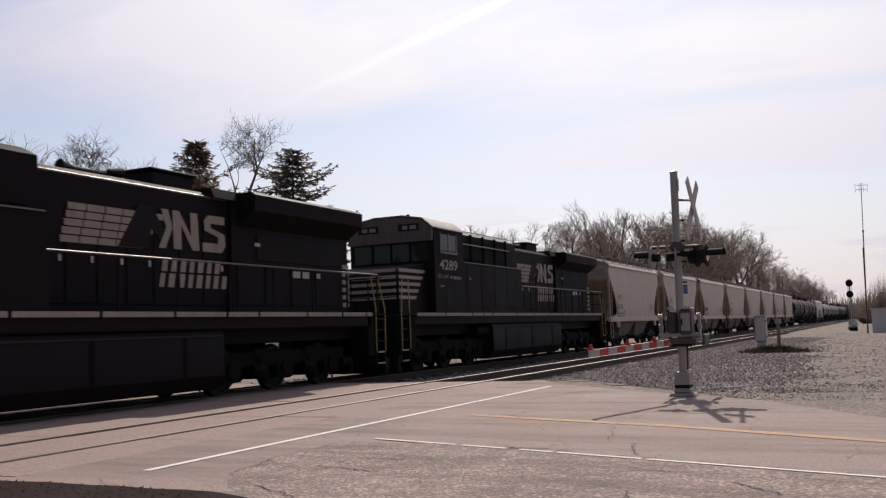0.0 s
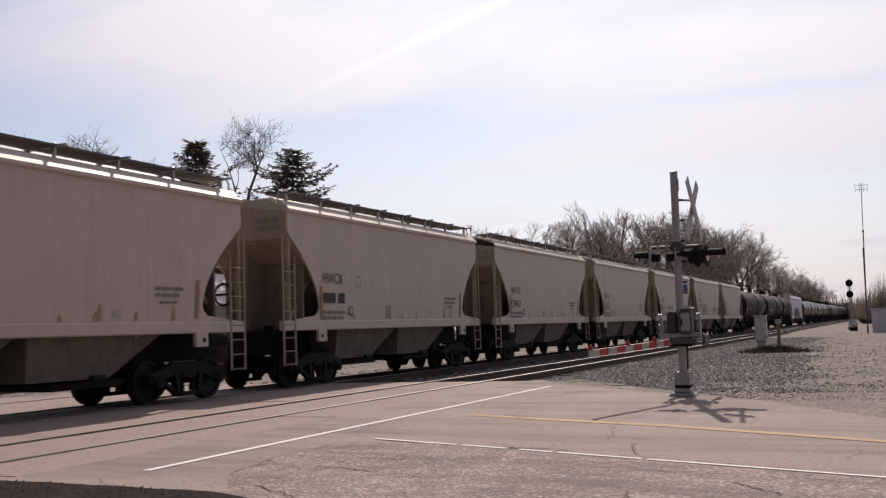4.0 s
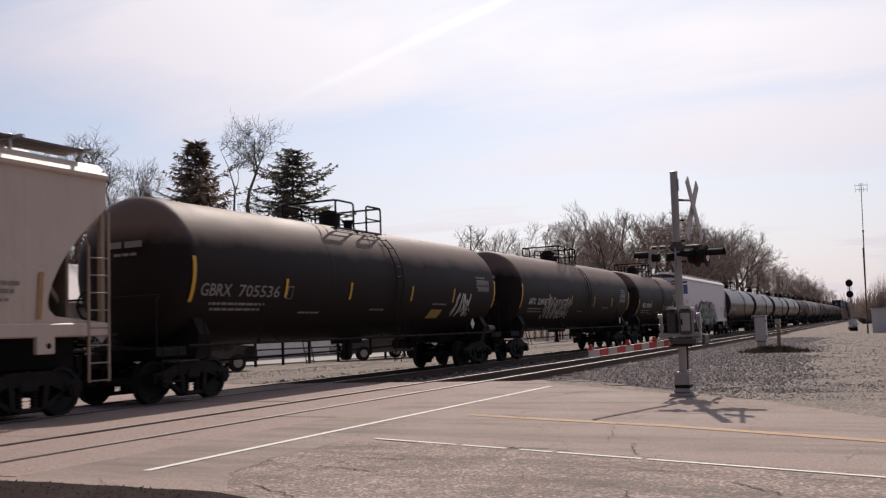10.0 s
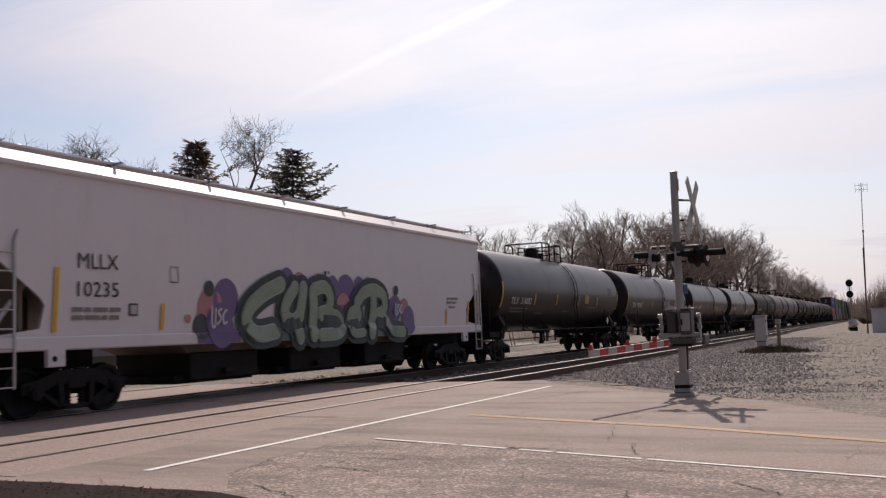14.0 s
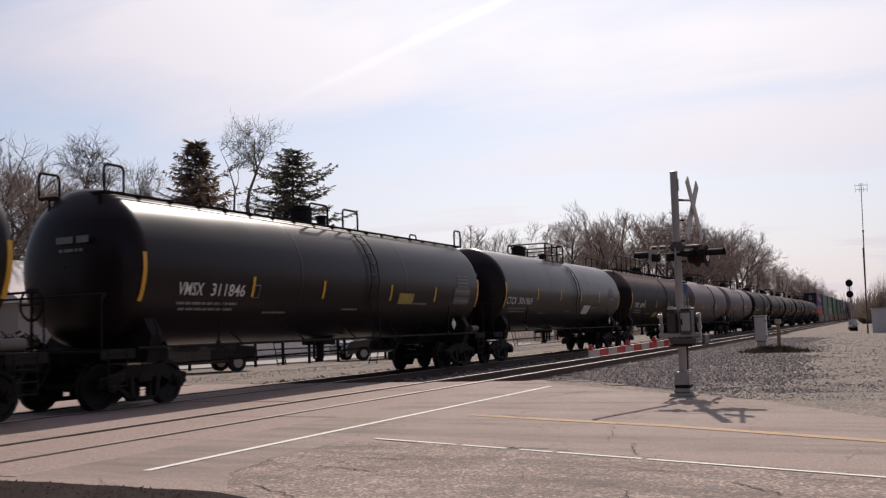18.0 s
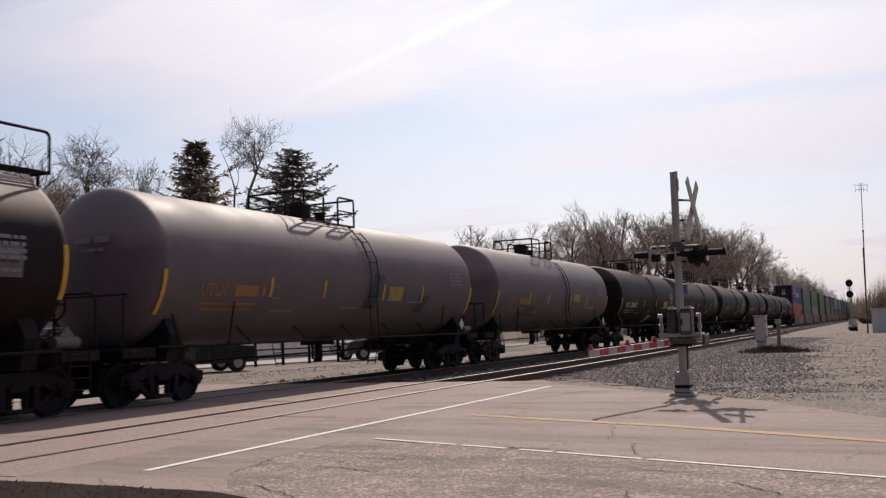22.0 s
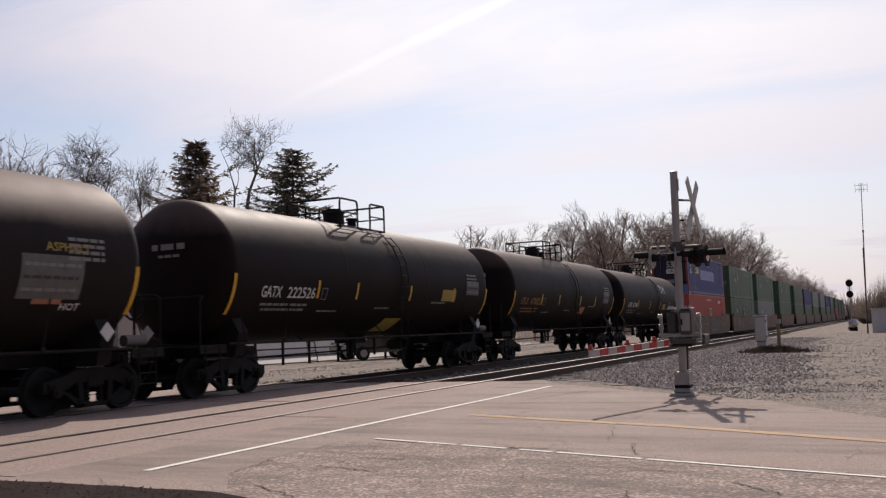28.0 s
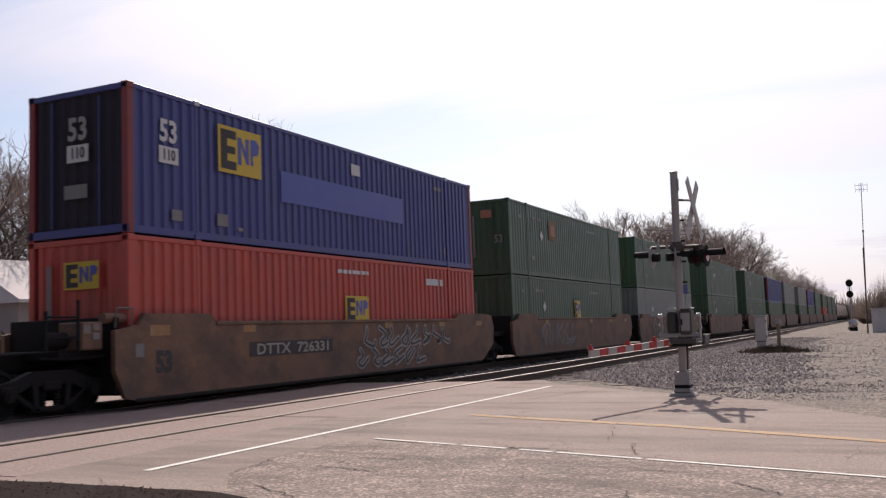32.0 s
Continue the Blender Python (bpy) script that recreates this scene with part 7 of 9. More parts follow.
def well_car(u0, lead_end, rear_end, detail, label):
    """u0: where its container begins. A truck stands at each open end; inner ends share the neighbour's truck."""
    half = BOX_L / 2
    car = thing("well_car", pose(0, TRACK_FAR, 0), label, "well car", "well cars of the freight train")
    TRAIN.append((car, u0 + half))
    w = 1.36
    for sy in (-1, 1):
        side = [(-half - 0.25, 0.22), (-half + 0.15, 0.14), (half - 0.15, 0.14), (half + 0.25, 0.22), (half + 1.15, 0.72), (half + 1.25, 1.30), (half + 1.05, 1.70), (half + 0.3, 1.76), (half - 1.7, 1.76), (half - 1.95, 1.58), (-half + 2.35, 1.58), (-half + 2.15, 1.76), (-half + 0.25, 1.76), (-half + 0.1, 1.55), (-half - 0.5, 1.45), (-half - 0.5, 0.72)]
        part("side_wall", G().prism(side, "y", sy * (w + 0.05) - 0.05, sy * (w + 0.05) + 0.05), M_well, car, "faded brown steel well side with rust")
        part("top_chord", G().box(-half + 2.3, half - 1.9, sy * (w + 0.06) - 0.075, sy * (w + 0.06) + 0.075, 1.52, 1.60, 0.015), M_well, car)
        part("bottom_chord", G().box(-half, half, sy * (w + 0.04) - 0.08, sy * (w + 0.04) + 0.08, 0.12, 0.20, 0.02), M_steel_dark, car)
    for i in range(8):
        part("floor_beam", shared("floor_beam", lambda: G().box(-0.15, 0.15, -w, w, 0.22, 0.33, 0.01)), M_steel_dark, car, at=(-half + 0.6 + (2 * half - 1.2) * i / 7, 0, 0))
    for s in (-1, 1):
        xa, xb = s * (half + 0.28), s * (half + 1.45)
        part("end_platform", G().box(min(xa, xb), max(xa, xb), -1.1, 1.1, 0.95, 1.12, 0.02).box(min(xa, xa + s * 0.1), max(xa, xa + s * 0.1), -w, w, 0.3, 1.7, 0.02), M_steel_dark, car)
        part("centre_sill", G().box(min(xa, s * (half + 2.6)), max(xa, s * (half + 2.6)), -0.25, 0.25, 0.80, 1.10, 0.02), M_steel_dark, car)
    if detail:
        def put(vs, fs, mat, name, lab="", lift=0.006):
            part(name, G().add([(p[0], -(w + 0.10 + lift), p[2]) for p in vs], fs), mat, car, lab)

        rnd = random.Random(int(u0))
        if detail == "named":
            put(*shape_mesh(rect(-4.65, -1.3, 0.82, 1.14)), M_letter_dark, "name_panel", "dark panel behind the number")
            vs, fs = text_fit("DTTX  726331", 2.9, 0.25, 0.0, 0.008)
            put([(-2.95 + p[0], 0, 0.98 + p[2]) for p in vs], fs, M_emblem_light, "lettering", "white reporting mark and number", 0.012)
            vs, fs = text_mesh("53", 0.55, 0.0, 0.85, 0.03)
            put([(-7.32 + p[0], 0, 0.82 + p[2]) for p in vs], fs, M_letter_dark, "lettering", "faded black figures")
            put(*shape_mesh(rect(-7.7, -7.15, 1.34, 1.54)), M_reflector_dirty, "reflective_strip")
            put(*shape_mesh(rect(-half + 0.0, -half + 0.22, 0.95, 1.2)), M_letter_dim, "data_plate")
        for k, x in enumerate((-half + 3.2, -half + 9.5, half - 3.2, half - 0.3)):
            put(*shape_mesh(rect(x, x + 0.45, 1.36, 1.52)), M_reflector_dirty, "reflective_strip")
        x0, x1 = (0.2, 5.6) if detail == "named" else (-5.4, -1.0)
        n = 8 if detail == "named" else 6
        for row, (za, zb) in enumerate(((0.86, 1.40), (0.36, 0.84)) if detail == "named" else ((0.5, 1.35),)):
            for i in range(n - 2 * row):
                xc, h, w_ = x0 + (x1 - x0) * (i + 0.5 - 0.6 * row) / n, zb - za, (x1 - x0) / n
                pts = [(xc + w_ * rnd.uniform(-0.42, 0.42), za + h * v) for v in (0.95, 0.6, 0.3, 0.05)] + [(xc + w_ * 0.45, za + h * rnd.uniform(0.1, 0.8))]
                for wd, mt, lab, lift in ((0.17, M_graf_silver, "sprayed silver-grey letter", 0.008), (0.055, M_graf_dark, "dark stroke inside a sprayed letter", 0.020)):
                    put(*shape_mesh(ribbon(pts, wd, 4)), mt, "graffiti", lab, lift + 0.001 * i + 0.0005 * row)
    if lead_end:
        add_truck(car, -half - 1.55)
        x = -half - 1.15
        part("brake_stand", G().box(x - 0.02, x + 0.02, -1.27, -1.23, 1.1, 2.0).box(x - 0.72, x - 0.68, -1.27, -1.23, 1.1, 1.8).cyl((x - 0.7, -1.25, 1.7), (x, -1.25, 1.7), 0.02, 6).cyl((x - 0.7, -1.25, 1.35), (x, -1.25, 1.35), 0.02, 6), M_steel_dark, car)
        part("brake_box", G().box(x + 0.05, x + 0.55, -1.28, -0.7, 1.12, 1.62, 0.03).cyl((x + 0.6, -1.2, 1.68), (x + 1.1, -1.2, 1.68), 0.1, 10), M_well, car)
        for dx, z0, z1, mt in ((0.08, 1.40, 1.56, M_letter_tan), (0.30, 1.30, 1.42, M_letter_dim), (0.30, 1.46, 1.58, M_letter_tan)):
            part("valve_plate", G().box(x + dx, x + dx + 0.16, -1.292, -1.281, z0, z1, 0.004), mt, car, "small pale valve plate")
        part("grab_rail", G().tube([(x + 0.75, -1.36, 1.5), (x + 0.75, -1.40, 1.86), (x + 1.15, -1.40, 1.86), (x + 1.15, -1.36, 1.5)], 0.018), M_pipe, car)
        part("air_pipe", G().tube([(x - 0.6, -1.0, 1.0), (x - 0.1, -1.15, 0.98), (x + 0.9, -1.2, 1.02)], 0.025), M_steel_dark, car)
        part("brake_cylinder", G().cyl((x - 0.55, -0.95, 1.30), (x - 0.05, -0.95, 1.30), 0.15, 12), M_steel_dark, car)
        part("coupler", shared("coupler", m_coupler), M_steel_dark, car, at=(-half - 2.35, 0, 0))
    add_truck(car, half + 1.78)
    if rear_end:
        part("coupler", shared("coupler", m_coupler), M_steel_dark, car, at=(half + 2.5, 0, 0), turn=math.pi)
    return car


# the train, front to rear ---------------------------------------------------
def build_train():
    locomotive(-217.65, -195.25, "", "black six-axle diesel locomotive with white side emblem")
    locomotive(-195.2, -172.9, "4289", "black wide-cab diesel locomotive with white nose stripes")
    hop = "cream covered hopper with tear-drop ends, rust-streaked, dark lettering"
    for u, num in ((-171.6, "11116"), (-158.55, "13288"), (-145.5, ""), (-132.5, "12463"), (-119.6, "11322"), (-106.6, "13043")):
        hopper_car(u, u + 11.27, "HWCX", num, "curved", None, hop)
    c = hopper_car(-93.6, -82.35, "HWCX", "10052", "straight", None, "cream straight-ended covered hopper with sprayed tag")
    vs, fs = scrawl(random.Random(31), -2.9, -0.7, 1.70, 2.5, 4, 0.05)
    part("graffiti", G().add([(p[0], -(side_y(p[2]) + 0.02), p[2]) for p in vs], fs), M_graf_dark, c, "dark sprayed tag")
    vs, fs = shape_mesh(rect(2.2, 2.75, 1.95, 2.35))
    part("sticker", G().add([(p[0], -(side_y(p[2]) + 0.02), p[2]) for p in vs], fs), M_plate_blue, c, "blue sticker")
    hopper_car(-80.6, -69.33, "HWCX", "11822", "curved", None, hop)
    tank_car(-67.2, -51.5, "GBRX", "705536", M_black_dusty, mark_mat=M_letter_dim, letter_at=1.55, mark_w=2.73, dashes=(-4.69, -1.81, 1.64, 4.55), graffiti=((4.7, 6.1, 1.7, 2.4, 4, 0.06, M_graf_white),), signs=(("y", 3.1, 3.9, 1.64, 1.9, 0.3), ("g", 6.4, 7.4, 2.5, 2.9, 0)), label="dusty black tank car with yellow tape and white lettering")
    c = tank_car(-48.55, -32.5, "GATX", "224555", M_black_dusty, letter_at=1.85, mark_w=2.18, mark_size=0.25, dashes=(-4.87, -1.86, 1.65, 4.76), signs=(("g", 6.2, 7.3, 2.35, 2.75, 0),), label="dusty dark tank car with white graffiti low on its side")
    letters = ([(0.1, 0.0), (0.15, 0.95), (0.5, 0.45), (0.8, 0.05), (0.85, 1.0)], [(0.5, 1.0), (0.15, 0.6), (0.3, 0.05), (0.75, 0.15), (0.8, 0.75), (0.55, 0.98)], [(0.1, 0.0), (0.25, 0.95), (0.5, 0.35), (0.75, 0.95), (0.9, 0.0)], [(0.85, 0.9), (0.2, 0.85), (0.7, 0.5), (0.2, 0.4), (0.3, 0.05), (0.9, 0.1)], [(0.2, 1.0), (0.25, 0.0), (0.3, 0.45), (0.9, 1.0), (0.45, 0.5), (0.9, 0.0)])
    for k, st in enumerate(letters):
        line = [(-5.2 + 0.66 * k + 0.62 * p[0], -1.10 + 0.74 * p[1]) for p in st]
        for wd, mt, lab, lift in ((0.25, M_graf_white, "white sprayed outline of a letter", 0.014), (0.15, M_graf_dark, "dark fill of a sprayed letter", 0.022)):
            vs, fs = shape_mesh(ribbon(line, wd, 5))
            part("graffiti", G().add(round_put(vs, 0, 2.69, 1.56, 2.69, lift + 0.0012 * k), fs), mt, c, lab)
    tank_car(-29.95, -19.25, "PRGX", "10106", M_black_dusty, letter_at=1.86, mark_w=1.98, dashes=(-2.34, 0.97, 3.67), signs=(("g", 0.9, 2.4, 2.0, 2.23, 0), ("g", 3.4, 4.0, 2.1, 2.33, 0.2)), label="short dusty black tank car with white lettering")
    c = hopper_car(-17.2, 2.5, "MLLX", "10235", "long", M_hopper_white, "long pale grey covered hopper with green graffiti")
    big_graffiti(c, 9.85)
    tank_car(4.1, 19.8, "TILX", "316052", M_black_gloss, letter_at=1.98, mark_w=2.16, mark_size=0.25, signs=(("y", 2.3, 2.9, 2.23, 2.6, 0),), label="glossy black tank car with white lettering")
    tank_car(22.2, 37.7, "TILX", "195342", M_black_gloss, letter_at=2.06, mark_w=2.03, dashes=(-4.5, -2.0, 1.17, 4.33), dash_z=2.32, graffiti=((1.2, 2.9, 2.0, 2.6, 5, 0.06, M_graf_white), (4.25, 5.65, 1.93, 2.5, 4, 0.055, M_graf_white)), signs=(("y", 2.7, 3.5, 2.03, 2.3, 0), ("g", 6.5, 7.2, 2.4, 2.9, 0)), label="glossy black tank car with white graffiti tags")
    tank_car(40.8, 56.4, "VMSX", "311846", M_black_gloss, gear="run", letter_at=1.97, mark_w=2.11, dashes=(-4.5, -1.66, 1.8, 4.62), signs=(("y", 2.3, 3.2, 2.04, 2.34, 0), ("g", 6.0, 7.2, 2.07, 2.6, 0)), label="glossy black tank car with full-length running board")
    tank_car(59.15, 74.9, "CTCX", "301969", M_black_gloss, letter_at=1.48, mark_w=2.73, hatch=-2.2, dashes=(-4.46, -1.58, 1.35, 4.28), dash_z=2.53, signs=(("w", 1.85, 2.9, 1.77, 2.15, 0.2), ("g", 6.0, 6.9, 2.4, 2.85, 0)), label="glossy black tank car with white lettering")
    tank_car(77.8, 93.6, "TAEX", "3699", M_black_dusty, gear="walk", letter_at=1.75, mark_w=2.3, mark_size=0.28, dashes=(-4.9, -1.9, 1.42, 4.85), signs=(("y", -2.05, -1.1, 1.6, 1.88, 0.3), ("y", -0.55, 0.35, 1.62, 1.88, 0.3), ("g", 6.4, 7.1, 2.33, 2.83, 0)), label="black tank car with railed walkway along its top")
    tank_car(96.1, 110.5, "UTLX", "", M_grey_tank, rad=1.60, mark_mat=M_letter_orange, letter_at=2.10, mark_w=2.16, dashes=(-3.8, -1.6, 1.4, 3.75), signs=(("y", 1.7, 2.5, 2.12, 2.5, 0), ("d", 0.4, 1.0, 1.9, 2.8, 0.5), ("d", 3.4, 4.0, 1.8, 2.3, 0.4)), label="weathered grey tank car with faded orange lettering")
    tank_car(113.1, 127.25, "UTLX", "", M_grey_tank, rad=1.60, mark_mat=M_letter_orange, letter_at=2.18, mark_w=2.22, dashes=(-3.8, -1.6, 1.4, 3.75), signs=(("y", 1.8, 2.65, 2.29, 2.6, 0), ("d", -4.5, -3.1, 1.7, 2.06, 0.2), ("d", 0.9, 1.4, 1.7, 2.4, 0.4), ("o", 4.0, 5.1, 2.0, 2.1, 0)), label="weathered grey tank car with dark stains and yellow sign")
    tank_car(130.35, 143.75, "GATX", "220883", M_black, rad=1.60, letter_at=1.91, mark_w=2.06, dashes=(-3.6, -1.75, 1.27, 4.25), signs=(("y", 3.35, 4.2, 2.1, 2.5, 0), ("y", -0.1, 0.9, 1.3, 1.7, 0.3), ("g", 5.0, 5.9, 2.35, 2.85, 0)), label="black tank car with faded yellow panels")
    tank_car(146.5, 160.9, "UTLX", "671244", M_brown_dusty, rad=1.60, mark_mat=M_letter_orange, letter_at=2.16, mark_w=2.16, hatch=-2.2, dashes=(-3.8, -1.6, 1.4, 3.75), signs=(("y", 2.2, 2.7, 1.8, 2.07, 0), ("g", 5.4, 6.2, 2.25, 2.8, 0)), label="dusty dark tank car with faded orange lettering")
    c = tank_car(163.6, 177.5, "UTLX", "", M_black_dusty, rad=1.60, mark_mat=M_letter_orange, letter_at=2.1, mark_w=2.16, dashes=(-3.8, -1.6, 1.4, 3.75), signs=(("y", 1.4, 2.4, 1.72, 2.12, 0.2), ("g", 4.45, 5.75, 2.0, 2.72, 0), ("o", 4.8, 5.4, 1.92, 2.12, 0)), label="dusty black tank car with railed manway platform")
    for word, x, z, w_, h, mt in (("ASPHALT", 5.40, 2.86, 0.95, 0.15, M_yellow_faded), ("HOT", 5.62, 1.88, 0.42, 0.14, M_letter_white)):
        vs, fs = text_fit(word, w_, h, 0.0, 0.006)
        part("lettering", G().add(round_put(vs, x, z, 1.60, 2.73, 0.016), fs), mt, c, "painted warning word")
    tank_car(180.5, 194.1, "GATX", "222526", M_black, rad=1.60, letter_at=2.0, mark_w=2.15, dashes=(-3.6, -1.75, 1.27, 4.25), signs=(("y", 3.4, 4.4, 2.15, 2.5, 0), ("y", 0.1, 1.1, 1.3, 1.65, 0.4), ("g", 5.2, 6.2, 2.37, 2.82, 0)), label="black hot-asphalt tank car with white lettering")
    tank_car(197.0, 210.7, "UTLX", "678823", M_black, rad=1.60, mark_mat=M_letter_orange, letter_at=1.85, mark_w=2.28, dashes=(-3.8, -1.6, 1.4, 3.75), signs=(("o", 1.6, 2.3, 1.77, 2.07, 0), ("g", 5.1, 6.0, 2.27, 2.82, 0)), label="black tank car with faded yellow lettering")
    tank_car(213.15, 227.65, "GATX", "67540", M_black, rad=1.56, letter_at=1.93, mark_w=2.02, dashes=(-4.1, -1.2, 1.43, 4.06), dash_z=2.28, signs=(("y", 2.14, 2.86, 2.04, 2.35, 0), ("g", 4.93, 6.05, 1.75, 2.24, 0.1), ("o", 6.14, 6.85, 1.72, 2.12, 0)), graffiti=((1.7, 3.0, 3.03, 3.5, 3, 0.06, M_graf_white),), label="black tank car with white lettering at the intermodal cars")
    wells = [(232.55, 1, 0), (252.3, 0, 0), (272.0, 0, 1), (295.2, 1, 0), (317.6, 1, 0), (337.4, 0, 0), (357.1, 0, 1), (380.2, 1, 0), (399.9, 0, 0), (419.6, 0, 1), (442.8, 1, 0), (462.5, 0, 0), (482.2, 0, 1)]
    tops = [M_blue, M_greenbox, M_greenbox, M_greenbox, M_greenbox, M_blue, M_greybox, M_greybox, M_blue, M_greenbox, M_greenbox, M_greenbox, M_greenbox]
    lows = [M_redbox, M_greenbox, M_greybox, M_greenbox, M_greenbox, M_greenbox, M_greenbox, M_greenbox, M_greenbox, M_greenbox, M_redbox, M_greenbox, M_greenbox]
    word = {M_blue: "blue corrugated", M_greenbox: "dark green corrugated", M_greybox: "grey-green corrugated", M_redbox: "red corrugated"}
    for i, (u, a, b) in enumerate(wells):
        well_car(u, a, b, "named" if i == 0 else ("plain" if i < 3 else ""), "faded brown articulated well car with graffiti" if i < 3 else "faded brown well car carrying two stacked containers")
        ex_top = "emblem_blue" if i == 0 else ("diamond_a" if i == 1 else "plain")
        ex_low = "emblem_red" if i == 0 else ("diamond_b" if i == 1 else "plain")
        container(u, 0.36, lows[i], lows[i], word[lows[i]] + " container standing in a well car", ex_low)
        container(u, 0.36 + BOX_H + 0.02, tops[i], M_post_red if tops[i] is M_blue else tops[i], word[tops[i]] + " container stacked on another container", ex_top)
    u = 507.0
    for i in range(9):
        hopper_car(u, u + 11.72, "", "", "curved", None, "distant cream covered hopper of the same train")
        u += 13.05

# ---- crossing signal ----
def build_crossing_signal():
    bx, by = 16.0, 3.16
    t = thing("crossing_signal", pose(bx, by, 0.0, 0.6), "aluminium level-crossing mast with crossbuck, flashers and lowered gate", "crossing signal")
    part("foundation", G().box(-0.21, 0.21, -0.21, 0.21, -0.1, 0.05, 0.03), M_concrete, t)
    part("base_casting", G().prism([(-0.13, 0.05), (0.13, 0.05), (0.11, 0.40), (-0.11, 0.40)], "y", -0.12, 0.12).box(-0.15, 0.15, -0.14, 0.14, 0.05, 0.13, 0.02), M_mast, t, "dark-banded base casting")
    part("base_band", G().box(-0.132, 0.132, -0.126, 0.126, 0.13, 0.19, 0.01), M_signal_black, t)
    for x in (-0.1, 0.1):
        for y in (-0.1, 0.1):
            part("anchor_bolt", G().cyl((x, y, 0.36), (x, y, 0.43), 0.018, 8), M_bright_steel, t)
    part("mast", G().cyl((0, 0, 0.3), (0, 0, 3.78), 0.064, 18).cyl((0, 0, 3.78), (0, 0, 3.81), 0.075, 18, 0.03), M_mast, t)
    part("mast_label", G().box(-0.04, 0.03, -0.074, -0.068, 3.45, 3.66), M_letter_white, t)
    # crossbuck: two boards seen nearly edge-on, facing along the road
    road = Vector((0.41, 0.91, 0)).normalized()
    across = Vector((road.y, -road.x, 0))

    def local(a, b, z):
        p = across * a + road * b
        return (p.x, p.y, z)

    def slab(name, pts, b0, b1, mat, lab="", parent=t):
        g = G()
        n = len(pts)
        g.add([local(a, b0, z) for a, z in pts] + [local(a, b1, z) for a, z in pts], [tuple(range(n)), tuple(range(2 * n - 1, n - 1, -1))] + [(i, (i + 1) % n, n + (i + 1) % n, n + i) for i in range(n)])
        return part(name, g, mat, parent, lab)

    # boards stand on the mast's far side; turned so that they show as a narrow X
    cb = part("crossbuck", G().tube([(0.02, -0.03, 3.30), (0.20, -0.22, 3.30)], 0.02).tube([(0.02, -0.03, 2.72), (0.20, -0.22, 2.72)], 0.02), M_mast, t, "crossbuck bracket")
    face, nrm = Vector((0.90, -0.08, 0)).normalized(), Vector((0.08, 0.90, 0)).normalized()
    for s in (-1, 1):
        g = G()
        c = Vector((0.10, -0.30, 3.12))
        d = (face * s * 0.5 + Vector((0, 0, 0.62))).normalized()
        w = d.cross(nrm).normalized() * 0.085
        pts = [c + d * 0.62 + w, c + d * 0.62 - w, c - d * 0.62 - w, c - d * 0.62 + w]
        off = nrm * (0.012 + 0.02 * s)
        g.add([p + off for p in pts] + [p + off + nrm * 0.018 for p in pts], [(0, 1, 2, 3), (7, 6, 5, 4), (0, 4, 5, 1), (1, 5, 6, 2), (2, 6, 7, 3), (3, 7, 4, 0)])
        part("board", g, M_white, cb, "weathered white crossbuck board")
    for z in (1.9, 2.25, 2.6, 2.95, 3.3):
        part("step_bolt", G().cyl((0, 0, z), (0.05, -0.13, z), 0.014, 6), M_signal_black, t)
    part("bracket", G().cyl((-0.04, 0.55, 2.83), (0.02, 0.0, 2.78), 0.02, 6), M_mast, t)
    # flashing-light units on a cross arm
    part("cross_arm", G().cyl((0.09, -0.40, 2.50), (-0.09, 0.42, 2.50), 0.028, 8).cyl((0, 0, 2.42), (0, 0, 2.58), 0.09, 12), M_gate_case, t)
    part("junction_box", G().box(-0.08, 0.08, -0.12, 0.12, 2.44, 2.56, 0.03), M_gate_case, t)
    for x, y, out in ((0.10, -0.36, Vector((-0.12, -1, 0))), (-0.10, 0.30, Vector((0.10, 1, 0))), (0.16, -0.20, Vector((-0.25, -1, 0))), (-0.04, 0.16, Vector((0.45, -1, 0)))):
        out.normalize()
        c = Vector((x, y, 2.33))
        left = y > 0
        g = G().cyl(c - out * 0.02, c + out * 0.10, 0.07 if left else 0.12, 18)
        head = part("flasher", g, M_signal_black, t, "black flashing-light head")
        part("background", G().cyl(c + out * 0.10, c + out * 0.112, 0.185, 24), M_disc_back if left else M_signal_black, head, "round dull background disc")
        part("lens", G().cyl(c + out * 0.113, c + out * 0.125, 0.10, 16), M_lens_red, head, "dark red lens")
        g, n = G(), 12
        ax = out.cross(Vector((0, 0, 1)))
        vs = []
        for k in range(n + 1):
            a = math.pi * (0.02 + 0.96 * k / n)
            p = c + ax * (0.115 * math.cos(a)) + Vector((0, 0, 0.115 * math.sin(a)))
            vs += [p + out * 0.112, p + out * 0.40]
        g.add(vs, [(2 * k, 2 * k + 1, 2 * k + 3, 2 * k + 2) for k in range(n)])
        part("hood", g, M_signal_black, head, "half-round sun hood")
        part("stem", G().cyl(c + Vector((0, 0, 0.14)), c + Vector((0, 0, 0.2)), 0.03, 8), M_mast, head)
    part("id_sign", G().box(0.05, 0.066, -0.13, -0.06, 1.70, 1.86, 0.004), M_plate_blue, t, "small blue sign on the mast")
    # gate mechanism
    mech = part("gate_mechanism", G().box(-0.15, 0.15, -0.20, 0.00, 1.02, 1.44, 0.03), M_gate_case, t, "grey metal gate machine case")
    part("motor_housing", G().box(-0.13, 0.15, 0.05, 0.21, 1.04, 1.40, 0.03), M_gate_dark, mech, "darker half of the machine case")
    part("case_cover", G().box(-0.17, -0.15, -0.18, -0.03, 1.08, 1.38, 0.01), M_mast, mech)
